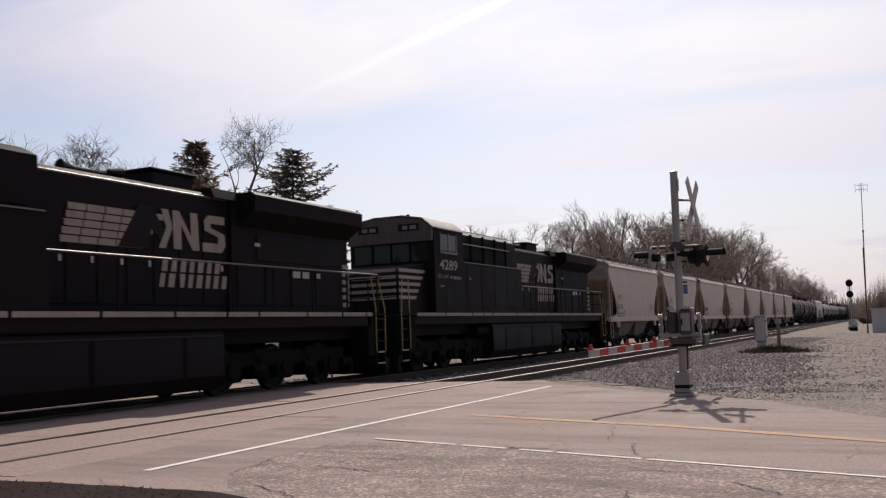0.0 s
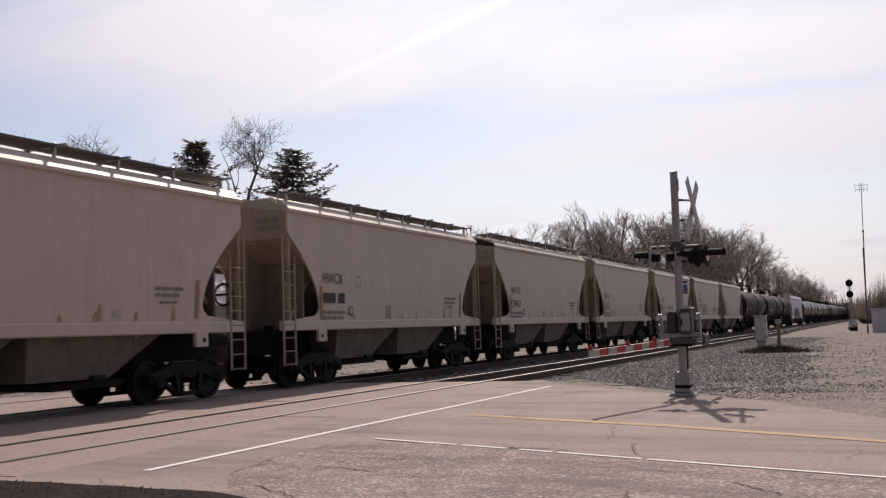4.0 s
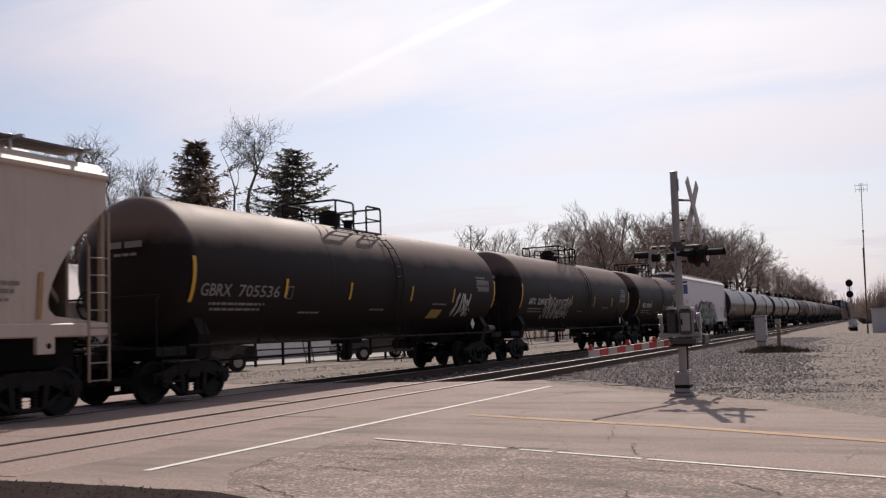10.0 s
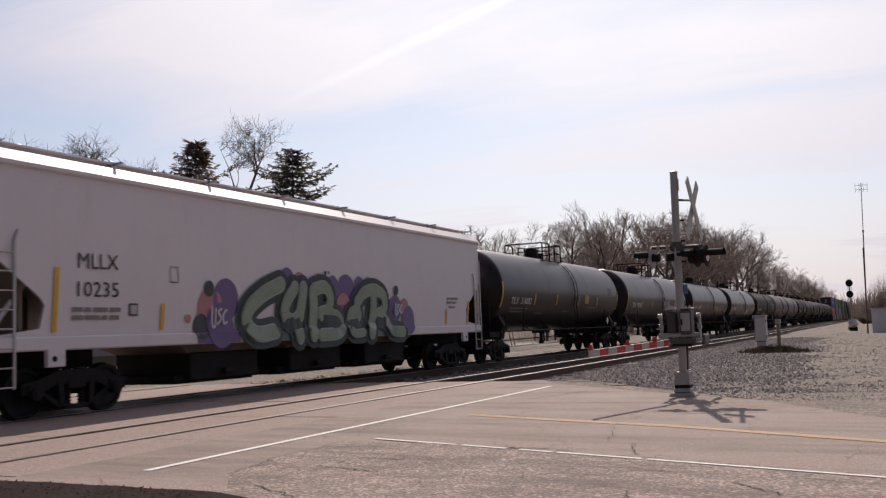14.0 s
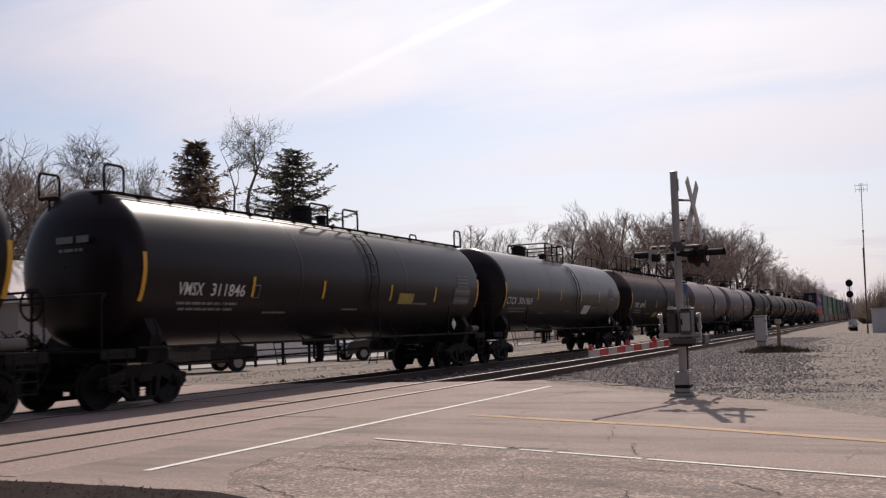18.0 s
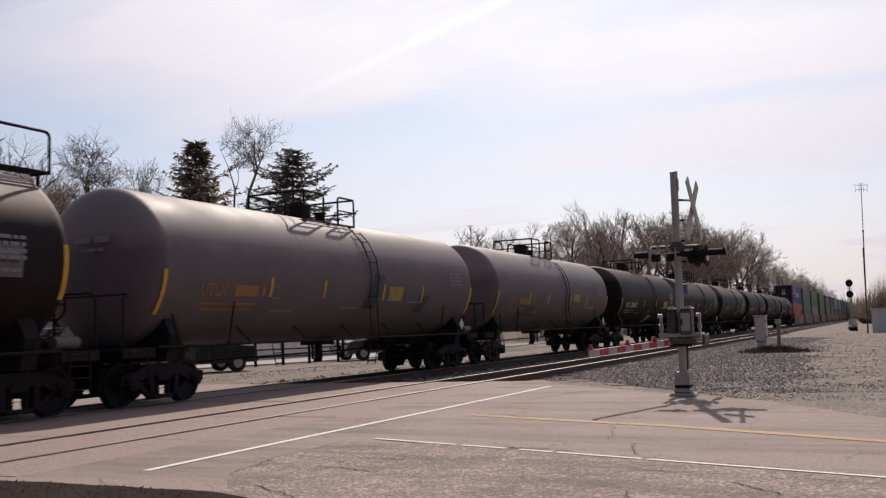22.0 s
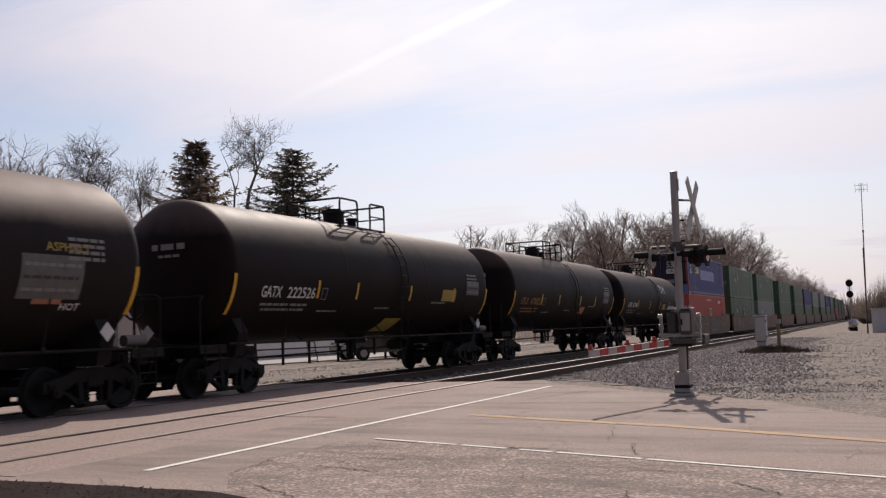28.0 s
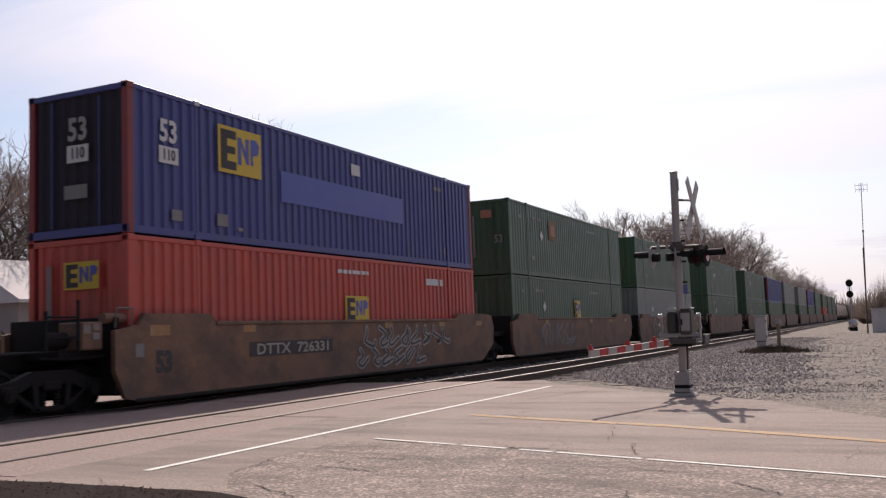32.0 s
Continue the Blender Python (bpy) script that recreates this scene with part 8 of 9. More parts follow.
    for y0, y1 in ((-0.21, -0.03), (0.07, 0.19)):
        part("case_lid", G().box(-0.17, 0.16, y0, y1, 1.445, 1.475, 0.012), M_bright_steel, mech, "sunlit case lid")
        for y in (y0 + 0.03, (y0 + y1) / 2, y1 - 0.03):
            part("lid_bolt", G().cyl((-0.12, y, 1.475), (-0.12, y, 1.50), 0.016, 8), M_bright_steel, mech)
    part("case_latch", G().box(-0.18, -0.17, -0.06, -0.035, 1.18, 1.28), M_signal_black, mech)
    part("cross_bar", G().box(-0.10, -0.05, -0.34, 0.36, 0.98, 1.05, 0.01), M_mast, t, "pale bar under the gate machine")
    for y in (-0.31, 0.33):
        part("side_arm", G().box(-0.05, 0.06, y - 0.018, y + 0.018, 0.92, 1.34, 0.012).cyl((0, y - 0.03, 1.15), (0, y + 0.03, 1.15), 0.05, 12), M_mast, t)
        part("pivot_bolt", G().cyl((-0.07, y - 0.035, 1.34), (-0.07, y + 0.035, 1.34), 0.035, 10), M_bright_steel, t, "bright bolt head")
    for y in (-0.33, 0.37):
        part("counterweight", G().box(0.15, 0.62, y - 0.03, y + 0.03, 0.84, 1.02, 0.02), M_gate_case, t)
    part("arm_yoke", G().box(-0.45, 0.45, -0.33, -0.29, 0.90, 0.96, 0.01).box(-0.45, 0.45, 0.33, 0.37, 0.90, 0.96, 0.01).box(-0.50, -0.40, -0.33, 0.37, 0.88, 0.96, 0.01), M_gate_case, t)
    part("lower_frame", G().box(-0.10, 0.12, -0.20, 0.20, 0.82, 0.97, 0.02), M_signal_black, t)
    part("conduit", G().tube([(0.10, -0.06, 0.42), (0.11, -0.07, 0.85)], 0.018), M_rail_side, t, "rusty conduit pipe")
    # arm with red and white bands, lowered across the lane
    a0, a1 = Vector((-0.45, 0.10, 0.90)), Vector((-3.05, 0.70, 0.82))
    d = (a1 - a0)
    n = 10
    up = Vector((0, 0, 0.052))
    side = d.normalized().cross(Vector((0, 0, 1))) * 0.018
    arm = part("gate_arm", G().cyl(a0 - d * 0.03, a0 + d * 0.05, 0.035, 8), M_mast, t, "lowered gate arm striped red and white")
    for i in range(n):
        p, q = a0 + d * (i / n), a0 + d * ((i + 1) / n - 0.002)
        vs = [p + up + side, p + up - side, p - up - side, p - up + side, q + up + side, q + up - side, q - up - side, q - up + side]
        part("arm_band", G().add(vs, [(0, 1, 2, 3), (7, 6, 5, 4), (0, 4, 5, 1), (1, 5, 6, 2), (2, 6, 7, 3), (3, 7, 4, 0)]), M_red if i % 2 == 0 else M_white, arm)
    for k in (0.22, 0.56, 0.985):
        p = a0 + d * k
        part("arm_lamp", G().box(p.x - 0.03, p.x + 0.03, p.y - 0.04, p.y + 0.04, p.z + 0.05, p.z + 0.08).cyl((p.x, p.y, p.z + 0.08), (p.x, p.y, p.z + 0.13), 0.03, 10, 0.024), M_red, arm, "small red gate-arm lamp")


def build_lineside():
    # relay case on its post
    c = thing("relay_case", pose(38.0, 4.43, 0), "pale grey steel relay case on a post", "relay case")
    part("case", G().box(-0.25, 0.25, -0.21, 0.21, 0.35, 1.32, 0.03), M_galv, c)
    part("lid", G().box(-0.28, 0.28, -0.24, 0.24, 1.32, 1.37, 0.02), M_galv, c)
    part("leg", G().box(-0.2, 0.2, -0.17, 0.17, -0.3, 0.35, 0.02), M_galv, c)
    part("hinge", G().cyl((-0.26, -0.22, 0.5), (-0.26, -0.22, 0.6), 0.015, 6).cyl((-0.26, -0.22, 1.1), (-0.26, -0.22, 1.2), 0.015, 6), M_steel_dark, c)
    c = thing("marker_post", pose(37.2, 3.72, 0), "thin weathered tan marker post", "post")
    part("post", G().box(-0.06, 0.06, -0.06, 0.06, -0.3, 1.12, 0.015), M_post_tan, c)
    part("cap", G().box(-0.13, 0.13, -0.1, 0.1, 1.02, 1.2, 0.02), M_concrete, c)
    # dark weeds round the case
    rnd = random.Random(3)
    for n_, x0, y0, k, rr in ((0, 36.9, 3.9, 1500, 1.0),):
        g = G()
        for i in range(k):
            x, y = x0 + rnd.gauss(0, rr * 0.55), y0 + rnd.gauss(0, rr * 0.55)
            h = rnd.uniform(0.05, 0.34) * math.exp(-((x - x0) ** 2 + (y - y0) ** 2) / (2 * rr * rr))
            a = rnd.uniform(0, 6.28)
            dx, dy = 0.10 * math.cos(a), 0.10 * math.sin(a)
            z = ground_z(x, y)
            g.add([(x, y - 0.02, z), (x + 0.02, y + 0.03, z), (x + dx, y + dy, z + h)], [(0, 1, 2)])
        me = bpy.data.meshes.new("weeds")
        me.from_pydata(g.v, [], g.f)
        solid("weeds", me, M_weed, "dark dead weeds at the foot of the relay case", "weeds", kind="stuff")
    # block signal
    s = thing("block_signal", pose(92.0, 2.9, 0), "tall block signal with two round black target heads", "railway signal")
    part("mast", G().cyl((0, 0, 0), (0, 0, 4.5), 0.07, 10), M_mast, s)
    for z in (4.15, 3.15):
        h = part("target", G().cyl((-0.08, 0, z), (-0.05, 0, z), 0.31, 24), M_signal_black, s, "round black signal target")
        part("lens_hood", G().cyl((-0.30, 0, z), (-0.08, 0, z), 0.14, 12), M_signal_black, h)
        part("case", G().cyl((-0.05, 0, z), (0.25, 0, z), 0.22, 12), M_signal_black, h)
    part("ladder", G().tube([(0.35, -0.15, 0.0), (0.2, -0.15, 4.6)], 0.02).tube([(0.35, 0.15, 0.0), (0.2, 0.15, 4.6)], 0.02), M_mast, s)
    part("base", G().box(-0.4, 0.4, -0.35, 0.35, -0.1, 0.25, 0.03), M_concrete, s)
    t = thing("propane_tank", pose(84.0, 2.55, 0), "small shiny silver gas tank on short legs", "gas tank")
    part("tank", G().ring([(-0.75, 0.02), (-0.72, 0.2), (-0.6, 0.36), (0.6, 0.36), (0.72, 0.2), (0.75, 0.02)], 0, 0.58, 20), M_bright_steel, t)
    part("cradle", G().box(-0.45, -0.35, -0.3, 0.3, -0.1, 0.3).box(0.35, 0.45, -0.3, 0.3, -0.1, 0.3), M_steel_dark, t)
    # radio mast with aerials
    p = thing("radio_mast", pose(70.2, 1.28, 0, 1.6), "slender pale radio mast with cross aerials on top", "radio mast")
    part("pole", G().cyl((0, 0, 0), (0, 0, 7.0), 0.042, 10).cyl((0, 0, 7.0), (0, 0, 10.3), 0.026, 8), M_mast, p)
    g = G()
    for z in (9.85, 10.15):
        g.cyl((0, -0.40, z), (0, 0.40, z), 0.014, 5)
        for y in (-0.38, -0.13, 0.13, 0.38):
            g.cyl((0, y, z - 0.2), (0, y, z + 0.16), 0.011, 5)
    part("aerial", g, M_mast, p)
    part("guy_clamp", G().cyl((0, 0, 6.9), (0, 0, 7.05), 0.06, 8), M_mast, p)
    p = thing("utility_pole", pose(69.6, 1.24, 0, 0.8), "short brown timber pole beside the radio mast", "pole")
    part("pole", G().cyl((0, 0, -0.2), (0, 0, 5.8), 0.048, 10, 0.04), M_bark, p)
    part("ground_wire", G().cyl((-0.06, 0, 0), (-0.06, 0, 5.0), 0.01, 5), M_steel_dark, p)
    # white instrument shelter
    h = thing("equipment_shelter", pose(74.2, -0.30, 0), "small off-white metal equipment shelter", "shelter")
    part("wall_shell", G().box(-1.2, 1.2, -1.25, 1.3, -0.1, 1.62, 0.03), M_board, h)
    part("roof", G().box(-1.3, 1.3, -1.35, 1.4, 1.62, 1.70, 0.02), M_galv, h)
    part("door", G().box(-1.225, -1.2, -0.4, 0.4, 0.0, 1.5, 0.01), M_board, h)
    part("handle", G().box(-1.25, -1.225, 0.25, 0.32, 0.7, 0.8), M_steel_dark, h)


# ---- beyond the tracks: fence, vehicles, house ----
def build_yard():
    f = thing("board_fence", pose(0, 0, 0), "dark three-rail fence along the gravel drive", "fence")
    pts = [(27.0, 27.4), (30.5, 26.0), (33.6, 25.0), (36.3, 24.0), (39.5, 22.9), (42.6, 22.4), (45.8, 22.0), (49, 21.6)]
    for a, b in zip(pts[:-1], pts[1:]):
        for k in (0, 0.5):
            x, y = a[0] + (b[0] - a[0]) * k, a[1] + (b[1] - a[1]) * k
            part("post", shared("fence_post", lambda: G().box(-0.05, 0.05, -0.05, 0.05, -0.2, 1.12, 0.01)), M_steel_dark, f, at=(x, y, 0))
        for z in (0.35, 0.68, 1.0):
            part("board", G().cyl((a[0], a[1], z), (b[0], b[1], z), 0.035, 6), M_steel_dark, f)
    w = thing("concrete_slab", pose(0, 0, 0), "sunlit pale concrete yard beyond the fence", "yard", kind="structure")
    part("slab", G().prism([(30, 27.5), (37, 24.6), (50, 22.6), (75, 24), (75, 40), (30, 44)], "z", -0.08, 0.03), M_concrete, w)
    part("wall", G().prism([(34, 31.0), (62, 27.5), (62, 27.8), (34, 31.3)], "z", 0.0, 1.25), M_board, w, "low white wall behind the fence")
    vehicle("car", 28.1, 23.8, -28, M_car_silver, "dark sedan parked beyond the tracks", 1.0)
    vehicle("car", 40.0, 22.4, -29, M_car_paint, "dark car parked by the fence", 0.95)
    vehicle("pickup_truck", 24.6, 26.4, 70, M_car_paint, "dark pickup truck parked by the grass", 1.05)
    b = thing("house", pose(44.3, 43.0, 0, rz=2), "long pale house with light roof, half hidden by trees", "house")
    part("wall", G().box(-11.3, 11.3, -3.6, 3.6, -0.1, 3.5, 0.02), M_siding, b)
    part("roof", G().prism([(-4.1, 3.4), (4.1, 3.4), (4.1, 3.55), (0, 5.9), (-4.1, 3.55)], "x", -11.7, 11.7), M_pale_roof, b, "pale dusty roof")
    part("gable", G().prism([(-7.2, -0.1), (-3.0, -0.1), (-3.0, 3.3), (-5.1, 4.7), (-7.2, 3.3)], "y", -6.2, -3.5), M_siding, b)
    part("gable_roof", G().prism([(-7.5, 3.25), (-5.1, 4.85), (-2.7, 3.25), (-2.7, 3.12), (-5.1, 4.7), (-7.5, 3.12)], "y", -6.5, -1.2), M_roofing, b)
    for x in (-8.6, -1.4, 2.2, 6.0):
        wd = part("window", G().box(x - 0.55, x + 0.55, -3.65, -3.58, 1.3, 2.6, 0.01), M_white, b)
        part("pane", G().box(x - 0.47, x + 0.47, -3.66, -3.645, 1.38, 2.52), M_glass, wd)
    part("door", G().box(3.6, 4.5, -3.65, -3.58, 0, 2.1, 0.01), M_roofing, b)
    part("chimney", G().box(1.5, 2.2, -0.4, 0.4, 5.2, 6.9, 0.02), M_rail_side, b)
    # dark clipped hedge along the road beyond the tracks
    rnd, g = random.Random(29), G()
    for i in range(13000):
        t = rnd.random()
        x, y = 8 + 17.5 * t, 26.2 + rnd.uniform(-0.7, 0.7) - 0.4 * t
        z = 1.75 * rnd.random() ** 0.7 * rnd.uniform(0.75, 1.0)
        a, c = rnd.uniform(0, 6.28), rnd.uniform(-0.5, 1)
        d = Vector((math.cos(a), math.sin(a), c)).normalized() * rnd.uniform(0.15, 0.4)
        w = Vector((-d.y, d.x, 0.02)) * 0.4
        p = Vector((x, y, z - 0.1))
        g.add([p, p + d * 0.5 + w, p + d, p + d * 0.5 - w], [(0, 1, 2, 3)])
    solid("hedge", raw(g, "hedge"), M_hedge, "dark leafless hedge beyond the grass", "hedge", kind="stuff")


def vehicle(kind, x, y, ang, paint, label, k):
    v = thing(kind, pose(x, y, 0, rz=ang), label, "car" if kind == "car" else "truck")
    if kind == "car":
        body = [(-2.25, 0.32), (-2.3, 0.62), (-2.15, 0.85), (-1.1, 0.96), (1.35, 0.98), (2.1, 0.92), (2.25, 0.7), (2.22, 0.32)]
        cab = [(-1.15, 0.95), (-0.35, 1.40), (0.9, 1.42), (1.75, 0.97)]
    else:
        body = [(-2.6, 0.45), (-2.65, 0.8), (-2.5, 1.05), (-1.2, 1.12), (2.65, 1.12), (2.7, 0.5)]
        cab = [(-1.3, 1.10), (-0.6, 1.78), (0.6, 1.80), (0.75, 1.10)]
    part("body", G().prism(body, "y", -0.86, 0.86), paint, v)
    part("cabin", G().prism(cab, "y", -0.74, 0.74), M_glass, v, "dark glazed cabin")
    part("roof_panel", G().box(cab[1][0] - 0.02, cab[2][0] + 0.02, -0.73, 0.73, cab[1][1], cab[1][1] + 0.05, 0.02), paint, v)
    for wx in (-1.42, 1.42):
        for wy in (-0.80, 0.80):
            wh = part("wheel", shared("car_wheel", lambda: G().cyl((0, -0.11, 0), (0, 0.11, 0), 0.33, 20)), M_tyre, v, at=(wx, wy, 0.31))
            part("rim", shared("car_rim", lambda: G().cyl((0, -0.125, 0), (0, 0.125, 0), 0.19, 14)), M_bright_steel, wh)
    for yy in (-0.62, 0.62):
        part("tail_lamp", G().box(2.2, 2.27, yy - 0.16, yy + 0.16, 0.68, 0.84, 0.02), M_lens_red, v)
        part("headlamp", G().box(-2.3, -2.2, yy - 0.16, yy + 0.16, 0.60, 0.72, 0.02), M_galv, v)
    part("bumper", G().box(2.22, 2.32, -0.82, 0.82, 0.35, 0.52, 0.03), M_signal_black, v)


# ---- trees ----
def m_bare_tree(seed, height, spread, depth=5, twigs=3, trunk=0.17, lean=0.0, least=0.008):
    """Trunk, limbs and twigs as tapered tubes: two lists, wood and fine twigs."""
    rnd = random.Random(seed)
    wood, fine = G(), G()

    def grow(p, d, length, r, lev):
        n = 3 if lev < 2 else 2
        q = p
        for i in range(n):
            d2 = (d + Vector((rnd.uniform(-1, 1), rnd.uniform(-1, 1), rnd.uniform(-0.3, 0.6))) * (0.10 + 0.05 * lev)).normalized()
            e = q + d2 * (length / n)
            r2 = r * (1 - 0.28 * (i + 1) / n)
            (wood if lev < 3 else fine).cyl(q, e, r * (1 - 0.28 * i / n), 6 if lev < 2 else (4 if lev < 3 else 3), r2, False)
            d, q = d2, e
            if lev < depth and (lev > 0 or i >= 1):
                k = rnd.choice((1, 1, 2)) if lev < 3 else twigs
                for _ in range(k):
                    a = rnd.uniform(0, 6.28)
                    o = d.orthogonal().normalized()
                    o = (Matrix.Rotation(a, 3, d) @ o)
                    nd = (d * rnd.uniform(0.45, 0.85) + o * rnd.uniform(0.5, 0.95) * spread + Vector((0, 0, 0.15))).normalized()
                    grow(q, nd, length * rnd.uniform(0.50, 0.74), max(r2 * rnd.uniform(0.45, 0.65), least), lev + 1)
        if lev < depth:
            grow(q, d, length * 0.62, max(r * 0.66, least), lev + 1)

    grow(Vector((0, 0, -0.3)), Vector((lean, 0, 1)).normalized(), height * 0.40, trunk, 0)
    # stand the crown over the foot
    top = max(p[2] for p in fine.v)
    high = [p for p in fine.v if p[2] > 0.6 * top]
    mx, my = sum(p[0] for p in high) / len(high), sum(p[1] for p in high) / len(high)
    for g in (wood, fine):
        g.v = [(p[0] - mx * p[2] / (0.75 * top), p[1] - my * p[2] / (0.75 * top), p[2]) for p in g.v]
    return wood, fine


def m_forked_tree(seed):
    """A tall forked tree: dark curved limbs, side limbs and sprays of fine twigs. Its fork spreads across (0.6, -0.8)."""
    rnd = random.Random(seed)
    wood, fine = G(), G()
    across = Vector((0.6, -0.8, 0))

    def at(a, z):
        return across * a + Vector((rnd.uniform(-0.3, 0.3), rnd.uniform(-0.3, 0.3), z))

    def twig(p, d, length, r, lev):
        q = p
        for i in range(3):
            d = (d + Vector((rnd.uniform(-1, 1), rnd.uniform(-1, 1), rnd.uniform(-0.5, 0.8))) * 0.26).normalized()
            e = q + d * (length / 3)
            fine.cyl(q, e, r * (1 - 0.2 * i), 3, r * (0.8 - 0.2 * i), False)
            q = e
            if lev < 3:
                for _ in range(2):
                    o = Matrix.Rotation(rnd.uniform(0, 6.28), 3, d) @ d.orthogonal().normalized()
                    twig(q, (d * 0.7 + o * 0.75 + Vector((0, 0, 0.1))).normalized(), length * rnd.uniform(0.45, 0.7), max(0.009, r * 0.6), lev + 1)

    limbs = (
        ([(0, -0.3), (-0.15, 4.0), (0.0, 7.5), (0.05, 9.5), (0.32, 10.6), (0.62, 12.1), (0.50, 13.2), (0.60, 14.1)], 0.24, 5),
        ([(0.0, 8.0), (-0.7, 9.4), (-1.1, 10.8), (-1.45, 12.2), (-1.75, 13.6)], 0.11, 3),
        ([(0.36, 10.7), (1.2, 10.9), (2.0, 11.2)], 0.06, 2),
        ([(0.55, 12.0), (1.1, 12.9), (1.3, 13.8)], 0.06, 1),
        ([(0.50, 11.6), (0.0, 12.6), (-0.25, 13.7)], 0.06, 1),
        ([(-0.9, 10.2), (-0.6, 11.4), (-0.5, 12.2)], 0.05, 2),
        ([(0.0, 7.0), (1.0, 8.4), (1.9, 9.2)], 0.07, 1),
    )
    for pts, r0, start in limbs:
        line = [at(a, z) if i else across * a + Vector((0, 0, z)) for i, (a, z) in enumerate(pts)]
        n = len(line)
        for i in range(n - 1):
            ra, rb = r0 * (1 - 0.94 * (i / (n - 1)) ** 0.8), r0 * (1 - 0.94 * ((i + 1) / (n - 1)) ** 0.8)
            wood.cyl(line[i], line[i + 1], ra, 7, rb, False)
            if i + 1 >= start:
                for k in range(3 if i + 2 < n else 4):
                    p = line[i].lerp(line[i + 1], rnd.uniform(0.35, 1.0))
                    a = rnd.uniform(0, 6.28)
                    twig(p, Vector((math.cos(a), math.sin(a), rnd.uniform(0.3, 1.3))).normalized(), rnd.uniform(1.0, 1.6), 0.024, 1)
    return wood, fine


def m_conifer(seed, height, width, power, gap, stray, fan, sag=0.0, sprays=4):
    """Whorls of drooping branches with many narrow sprays. power: how fast the crown narrows; gap: whorl spacing; stray: unevenness; fan: spray length."""
    rnd = random.Random(seed)
    wood, needle = G(), G()
    wood.cyl((0, 0, -0.3), (0, 0, height), height * 0.016, 8, 0.02, False)
    z = height * 0.10
    while z < height * 0.99:
        t = z / height
        reach = width * (1 - t) ** power * rnd.uniform(1 - stray, 1 + 0.5 * stray) + 0.10
        k = rnd.randint(4, 6)
        a0 = rnd.uniform(0, 6.28)
        for i in range(k):
            if rnd.random() < 0.12:
                continue
            a = a0 + 6.283 * i / k + rnd.uniform(-0.4, 0.4)
            L = reach * rnd.uniform(1 - stray, 1 + 0.6 * stray)
            dirv = Vector((math.cos(a), math.sin(a), 0))
            lift = rnd.uniform(-0.15, 0.25) - sag * (1 - t) + 0.5 * max(0, t - 0.75)
            p = Vector((0, 0, z))
            n = max(3, int(L / 0.30))
            q = p
            side = Vector((-dirv.y, dirv.x, 0))
            for s in range(n):
                f = (s + 1) / n
                e = p + dirv * (L * f) + Vector((0, 0, lift * L * f - 0.42 * L * f + 0.48 * L * f * f))
                wood.cyl(q, e, 0.030 * (1 - f) + 0.006, 3, None, False)
                for w in (-1, 1):
                    for _ in range(sprays):
                        m = q.lerp(e, rnd.random())
                        ln = fan * (0.5 + 0.6 * (1 - f)) * rnd.uniform(0.4, 1.3)
                        tip = m + side * (w * ln * rnd.uniform(0.5, 1)) + dirv * ln * rnd.uniform(0.2, 0.8) + Vector((0, 0, rnd.uniform(-0.5, 0.35) * ln))
                        wd = (dirv + Vector((0, 0, rnd.uniform(-1, 1)))) * rnd.uniform(0.03, 0.065)
                        mid = m.lerp(tip, 0.5)
                        needle.add([m, mid - wd, tip, mid + wd], [(0, 1, 2, 3)])
                q = e
        z += height * gap * rnd.uniform(0.75, 1.3)
    return wood, needle


def raw(g, name):
    me = bpy.data.meshes.new(name)
    me.from_pydata(g.v, [], g.f)
    return me


def plant(name, wood, leaf, mats, x, y, scale, turn, label, category, group=""):
    t = thing(name, Matrix.LocRotScale((x, y, -0.05), Euler((0, 0, turn)), (scale[0], scale[0], scale[1])), label, category, group)
    part("trunk", wood, mats[0], t)
    part("crown", leaf, mats[1], t)
    return t


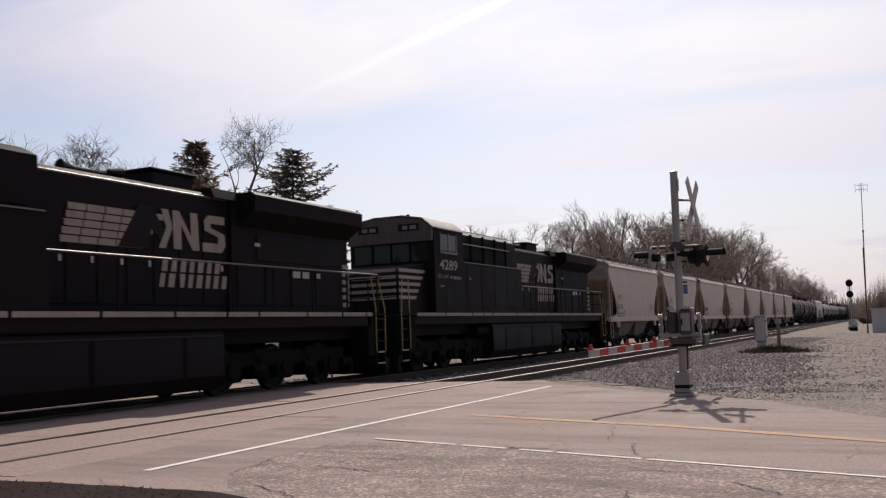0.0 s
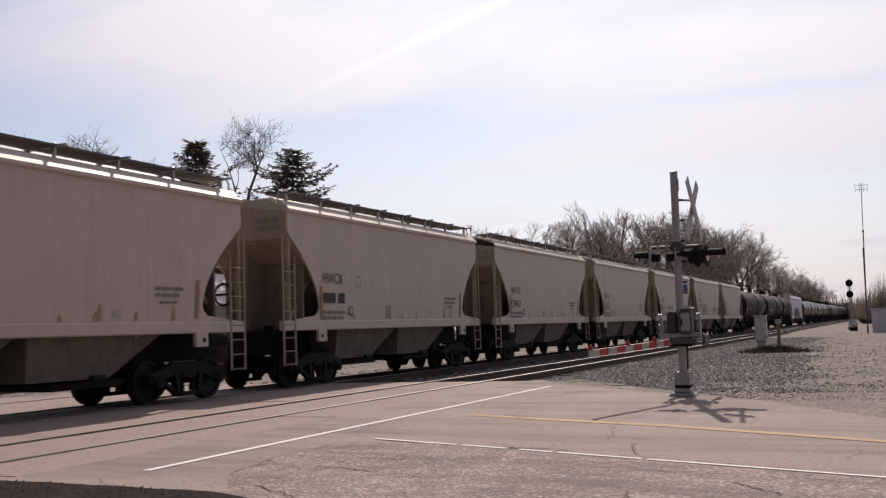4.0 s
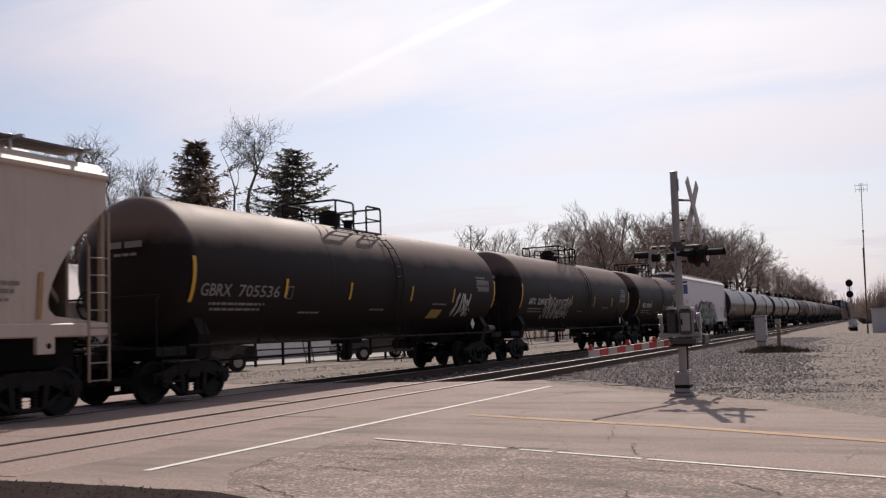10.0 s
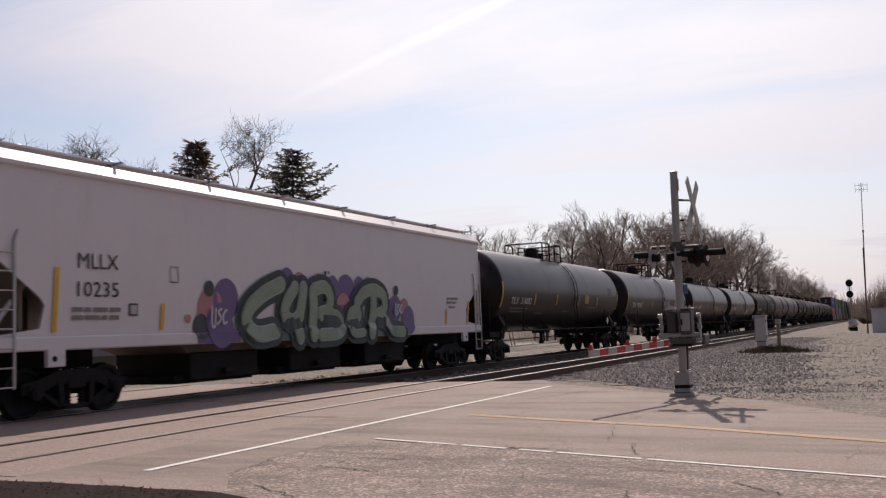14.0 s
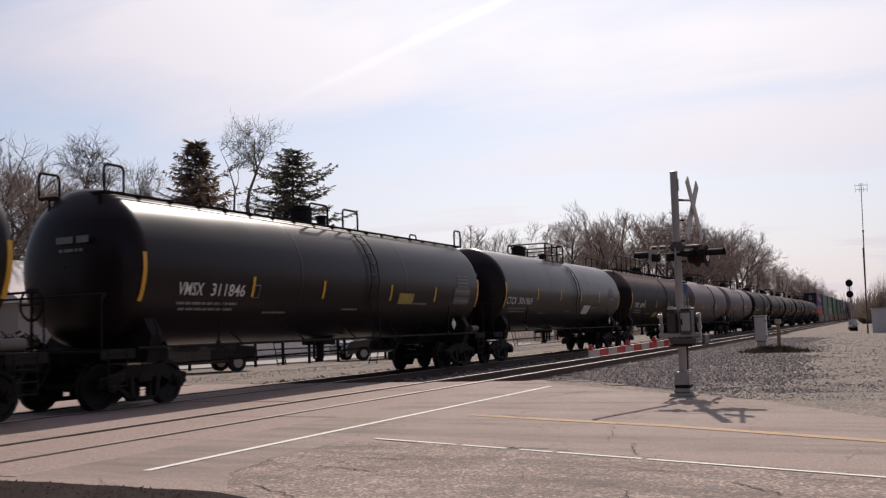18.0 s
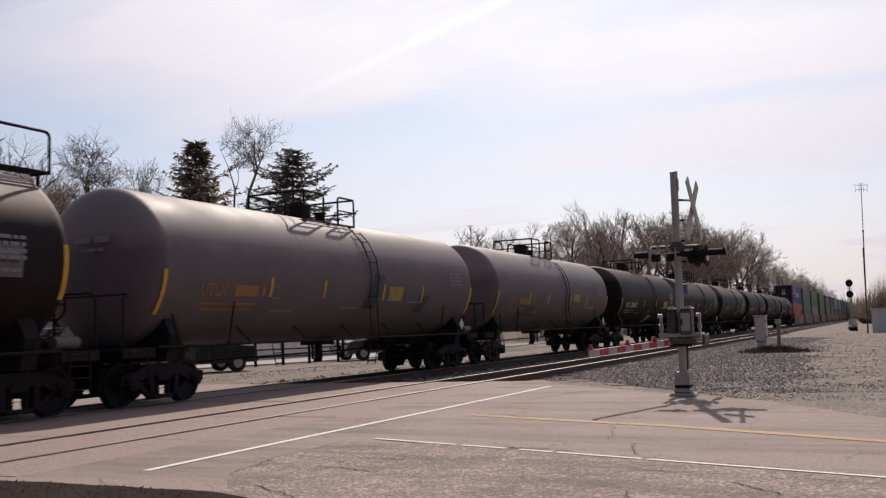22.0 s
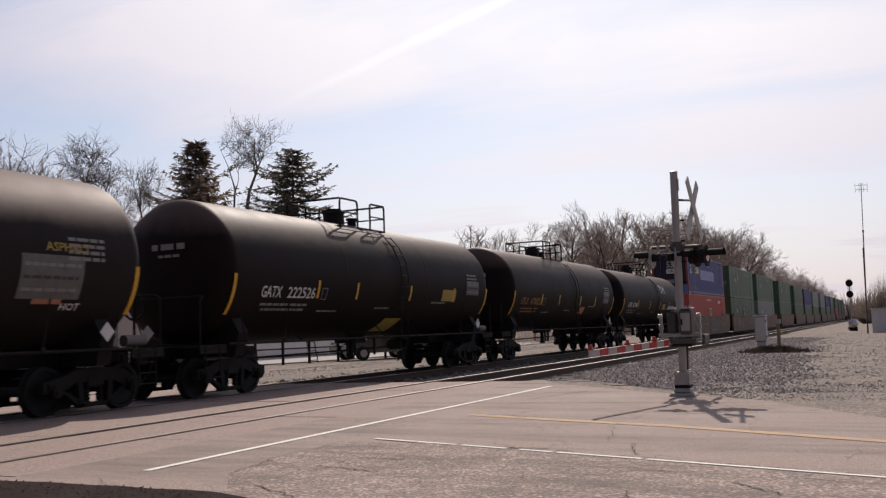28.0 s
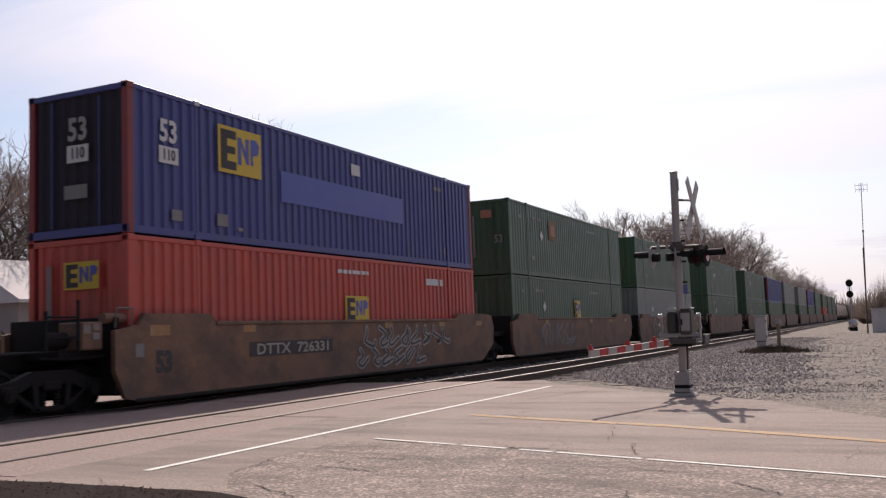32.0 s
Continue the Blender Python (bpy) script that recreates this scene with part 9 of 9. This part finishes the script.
def build_trees():
    kinds = []
    for i, (h, sp, dep, tw, tr) in enumerate(((9.5, 0.9, 5, 2, 0.16), (10.5, 0.75, 5, 2, 0.17), (8.5, 1.05, 5, 2, 0.15), (11, 0.65, 5, 2, 0.18))):
        w, f = m_bare_tree(100 + i, h, sp, dep, tw, tr)
        top = max(p[2] for p in f.v)
        kinds.append((raw(w, "trunk"), raw(f, "twigs"), top))
    for i, (h, sp, tr) in enumerate(((10.0, 0.95, 0.11), (9.5, 1.0, 0.10))):
        w, f = m_bare_tree(150 + i, h, sp, 5, 2, tr, 0.0, 0.004)
        kinds.append((raw(w, "trunk"), raw(f, "twigs"), max(p[2] for p in f.v)))
    # single trees behind the yard
    bare = "leafless deciduous tree with fine grey branches"
    w, f = m_forked_tree(12)
    forked = (raw(w, "trunk"), raw(f, "twigs"))
    for x, y, sc, r, lab in ((69.1, 51.9, (1.4, 1.375), 0.0, "tall leafless tree with dark trunk between the conifers"), (46.1, 47.2, (1.35, 0.96), 2.2, "round-crowned leafless tree with dark limbs"), (48.4, 45.0, (0.75, 0.86), 4.0, "slim leafless tree with dark limbs")):
        plant("bare_tree", *forked, (M_bark, M_twig_dark), x, y, sc, r, lab, "tree", "bare trees beyond the tracks")
    for x, y, h, k, r in ((49.5, 48.0, 13.2, 5, 3.6), (45.6, 50.0, 12.8, 4, 0.2), (42.5, 49.5, 12.8, 5, 1.2), (39.5, 48.0, 13.4, 4, 4.0), (36.5, 47.0, 13.6, 5, 1.2), (41.0, 47.6, 12.9, 1, 2.0), (44.3, 49.5, 13.2, 3, 0.4), (38.2, 47.2, 12.8, 0, 5.1), (47.2, 50.0, 12.6, 2, 3.0), (35.2, 46.0, 13.6, 1, 0.9)):
        kd = kinds[k]
        s = h / kd[2]
        plant("bare_tree", kd[0], kd[1], (M_bark, M_twig), x, y, (s * 1.25, s), r, bare, "tree", "bare trees beyond the tracks")
    w, f = m_conifer(5, 12.0, 4.7, 0.72, 0.016, 0.42, 0.75, 0.0, 6)
    plant("conifer", raw(w, "trunk"), raw(f, "needles"), (M_bark, M_needle_brown), 57.7, 48.3, (1.42, 1.41), 0.4, "dense browned conifer with drooping branches", "tree", "conifers")
    w, f = m_conifer(14, 12.8, 8.8, 0.70, 0.020, 0.30, 0.55, 0.50, 7)
    plant("conifer", raw(w, "trunk"), raw(f, "needles"), (M_bark, M_needle), 61.6, 41.9, (1.27, 1.265), 1.4, "broad dark spruce with layered drooping branches", "tree", "conifers")
    # bare wood along the far side of the line
    rnd = random.Random(17)
    x = 65.0
    while x < 520:
        for row in range(2 if x < 200 else 1):
            y = 27 + row * 5 + rnd.uniform(-2, 2.5)
            h = np.interp(x * 28 / y, (56, 68, 80, 92, 108, 132, 165, 226, 285, 500), (9.0, 9.8, 10.6, 12.4, 16.4, 18.0, 19.5, 21.5, 17.5, 17.5)) * y / 28 * rnd.uniform(0.72, 1.04)
            kd = kinds[rnd.randrange(4)]
            s = h / kd[2]
            plant("bare_tree", kd[0], kd[1], (M_bark, M_twig), x + rnd.uniform(-1.5, 1.5), y, (s * rnd.uniform(0.9, 1.25), s), rnd.uniform(0, 6.28), "leafless tree in the wood along the railway", "tree", "bare wood along the line")
        x += rnd.uniform(3.6, 6.0) * (1 + x / 220)
    # underbrush below them and shrubs on the near side
    g = G()
    for i in range(5500):
        x = 62 + 440 * rnd.random() ** 1.4
        y = 23.5 + rnd.random() * 9
        h = rnd.uniform(1.2, 4.2)
        a = rnd.uniform(0, 6.28)
        dx, dy = h * 0.35 * math.cos(a), h * 0.35 * math.sin(a)
        wd = 0.015 + 0.00022 * x
        g.add([(x, y, -0.1), (x + wd, y + wd, -0.1), (x + dx, y + dy, h)], [(0, 1, 2)])
    solid("underbrush", raw(g, "underbrush"), M_twig, "tangled leafless underbrush at the edge of the wood", "brush", kind="stuff")
    for x, y, n, hh in ((118, 0.2, 1500, 6.6), (150, 2.6, 900, 4.2), (132, -9, 900, 6.0), (170, -3, 900, 6), (215, 2.5, 700, 5.0)):
        sh = thing("shrub", pose(x, y, -0.1), "dense leafless shrub beside the lot", "shrub", "shrubs by the lot")
        g = G()
        for i in range(n):
            a, r = rnd.uniform(0, 6.28), rnd.random() ** 0.6
            b = Vector((0.6 * r * math.cos(a), 0.6 * r * math.sin(a), 0))
            t = Vector((hh * 0.55 * r * math.cos(a), hh * 0.55 * r * math.sin(a), hh * rnd.uniform(0.3, 1.0) * (1.05 - 0.5 * r)))
            m = b.lerp(t, 0.5) + Vector((rnd.uniform(-0.2, 0.2), rnd.uniform(-0.2, 0.2), 0.15))
            wv = Vector((0, 0.035, 0))
            g.add([b, b + wv, m + wv, m, t], [(0, 1, 2, 3), (3, 2, 4)])
        part("stems", raw(g, "stems"), M_twig_dark, sh)
    g = G()
    for i in range(1100):
        x, y = rnd.uniform(330, 620), rnd.uniform(-90, 34)
        h = rnd.uniform(5, 12)
        for k in range(7):
            a = rnd.uniform(0, 6.28)
            g.add([(x, y, -0.2), (x + 0.1, y + 0.45, -0.2), (x + 1.8 * math.cos(a), y + 2.2 * math.sin(a), h * rnd.uniform(0.5, 1))], [(0, 1, 2)])
    solid("far_wood", raw(g, "far_wood"), M_twig_dark, "far leafless wood closing the view along the line", "wood", kind="stuff")


# ---- movement ----
def travel(t):
    """Metres that the train has rolled past its place at 16 s."""
    return 13.6804 * (t - 16) + 0.0035 * (t - 16) ** 2 / 2


def motions():
    times = [0, 4, 8, 12, 16, 20, 24, 28, 32]
    for ob, u in TRAIN:
        z = ob.location.z
        walk(ob, [(t, pose(u - travel(t), TRACK_FAR, z)) for t in times])
    # every wheel of one size turns alike: one set of rows, shared
    first = {}
    for w in WHEELSETS:
        r = 0.52 if "loco" in w.data.name else 0.43
        if r not in first:
            rows = []
            for k in range(0, 961):
                t = k / 30
                rows.append((t, Matrix.Rotation(-(travel(t) - travel(0)) / r, 4, "Y")))
            walk(w, rows)
            first[r] = w
        else:
            src = first[r].animation_data
            w.rotation_mode = "QUATERNION"
            w.animation_data_create().action = src.action
            w.animation_data.action_slot = src.action_slot


build_ground()
build_roads()
build_tracks()
build_train()
build_crossing_signal()
build_lineside()
build_yard()
build_trees()
build_ballast()
motions()
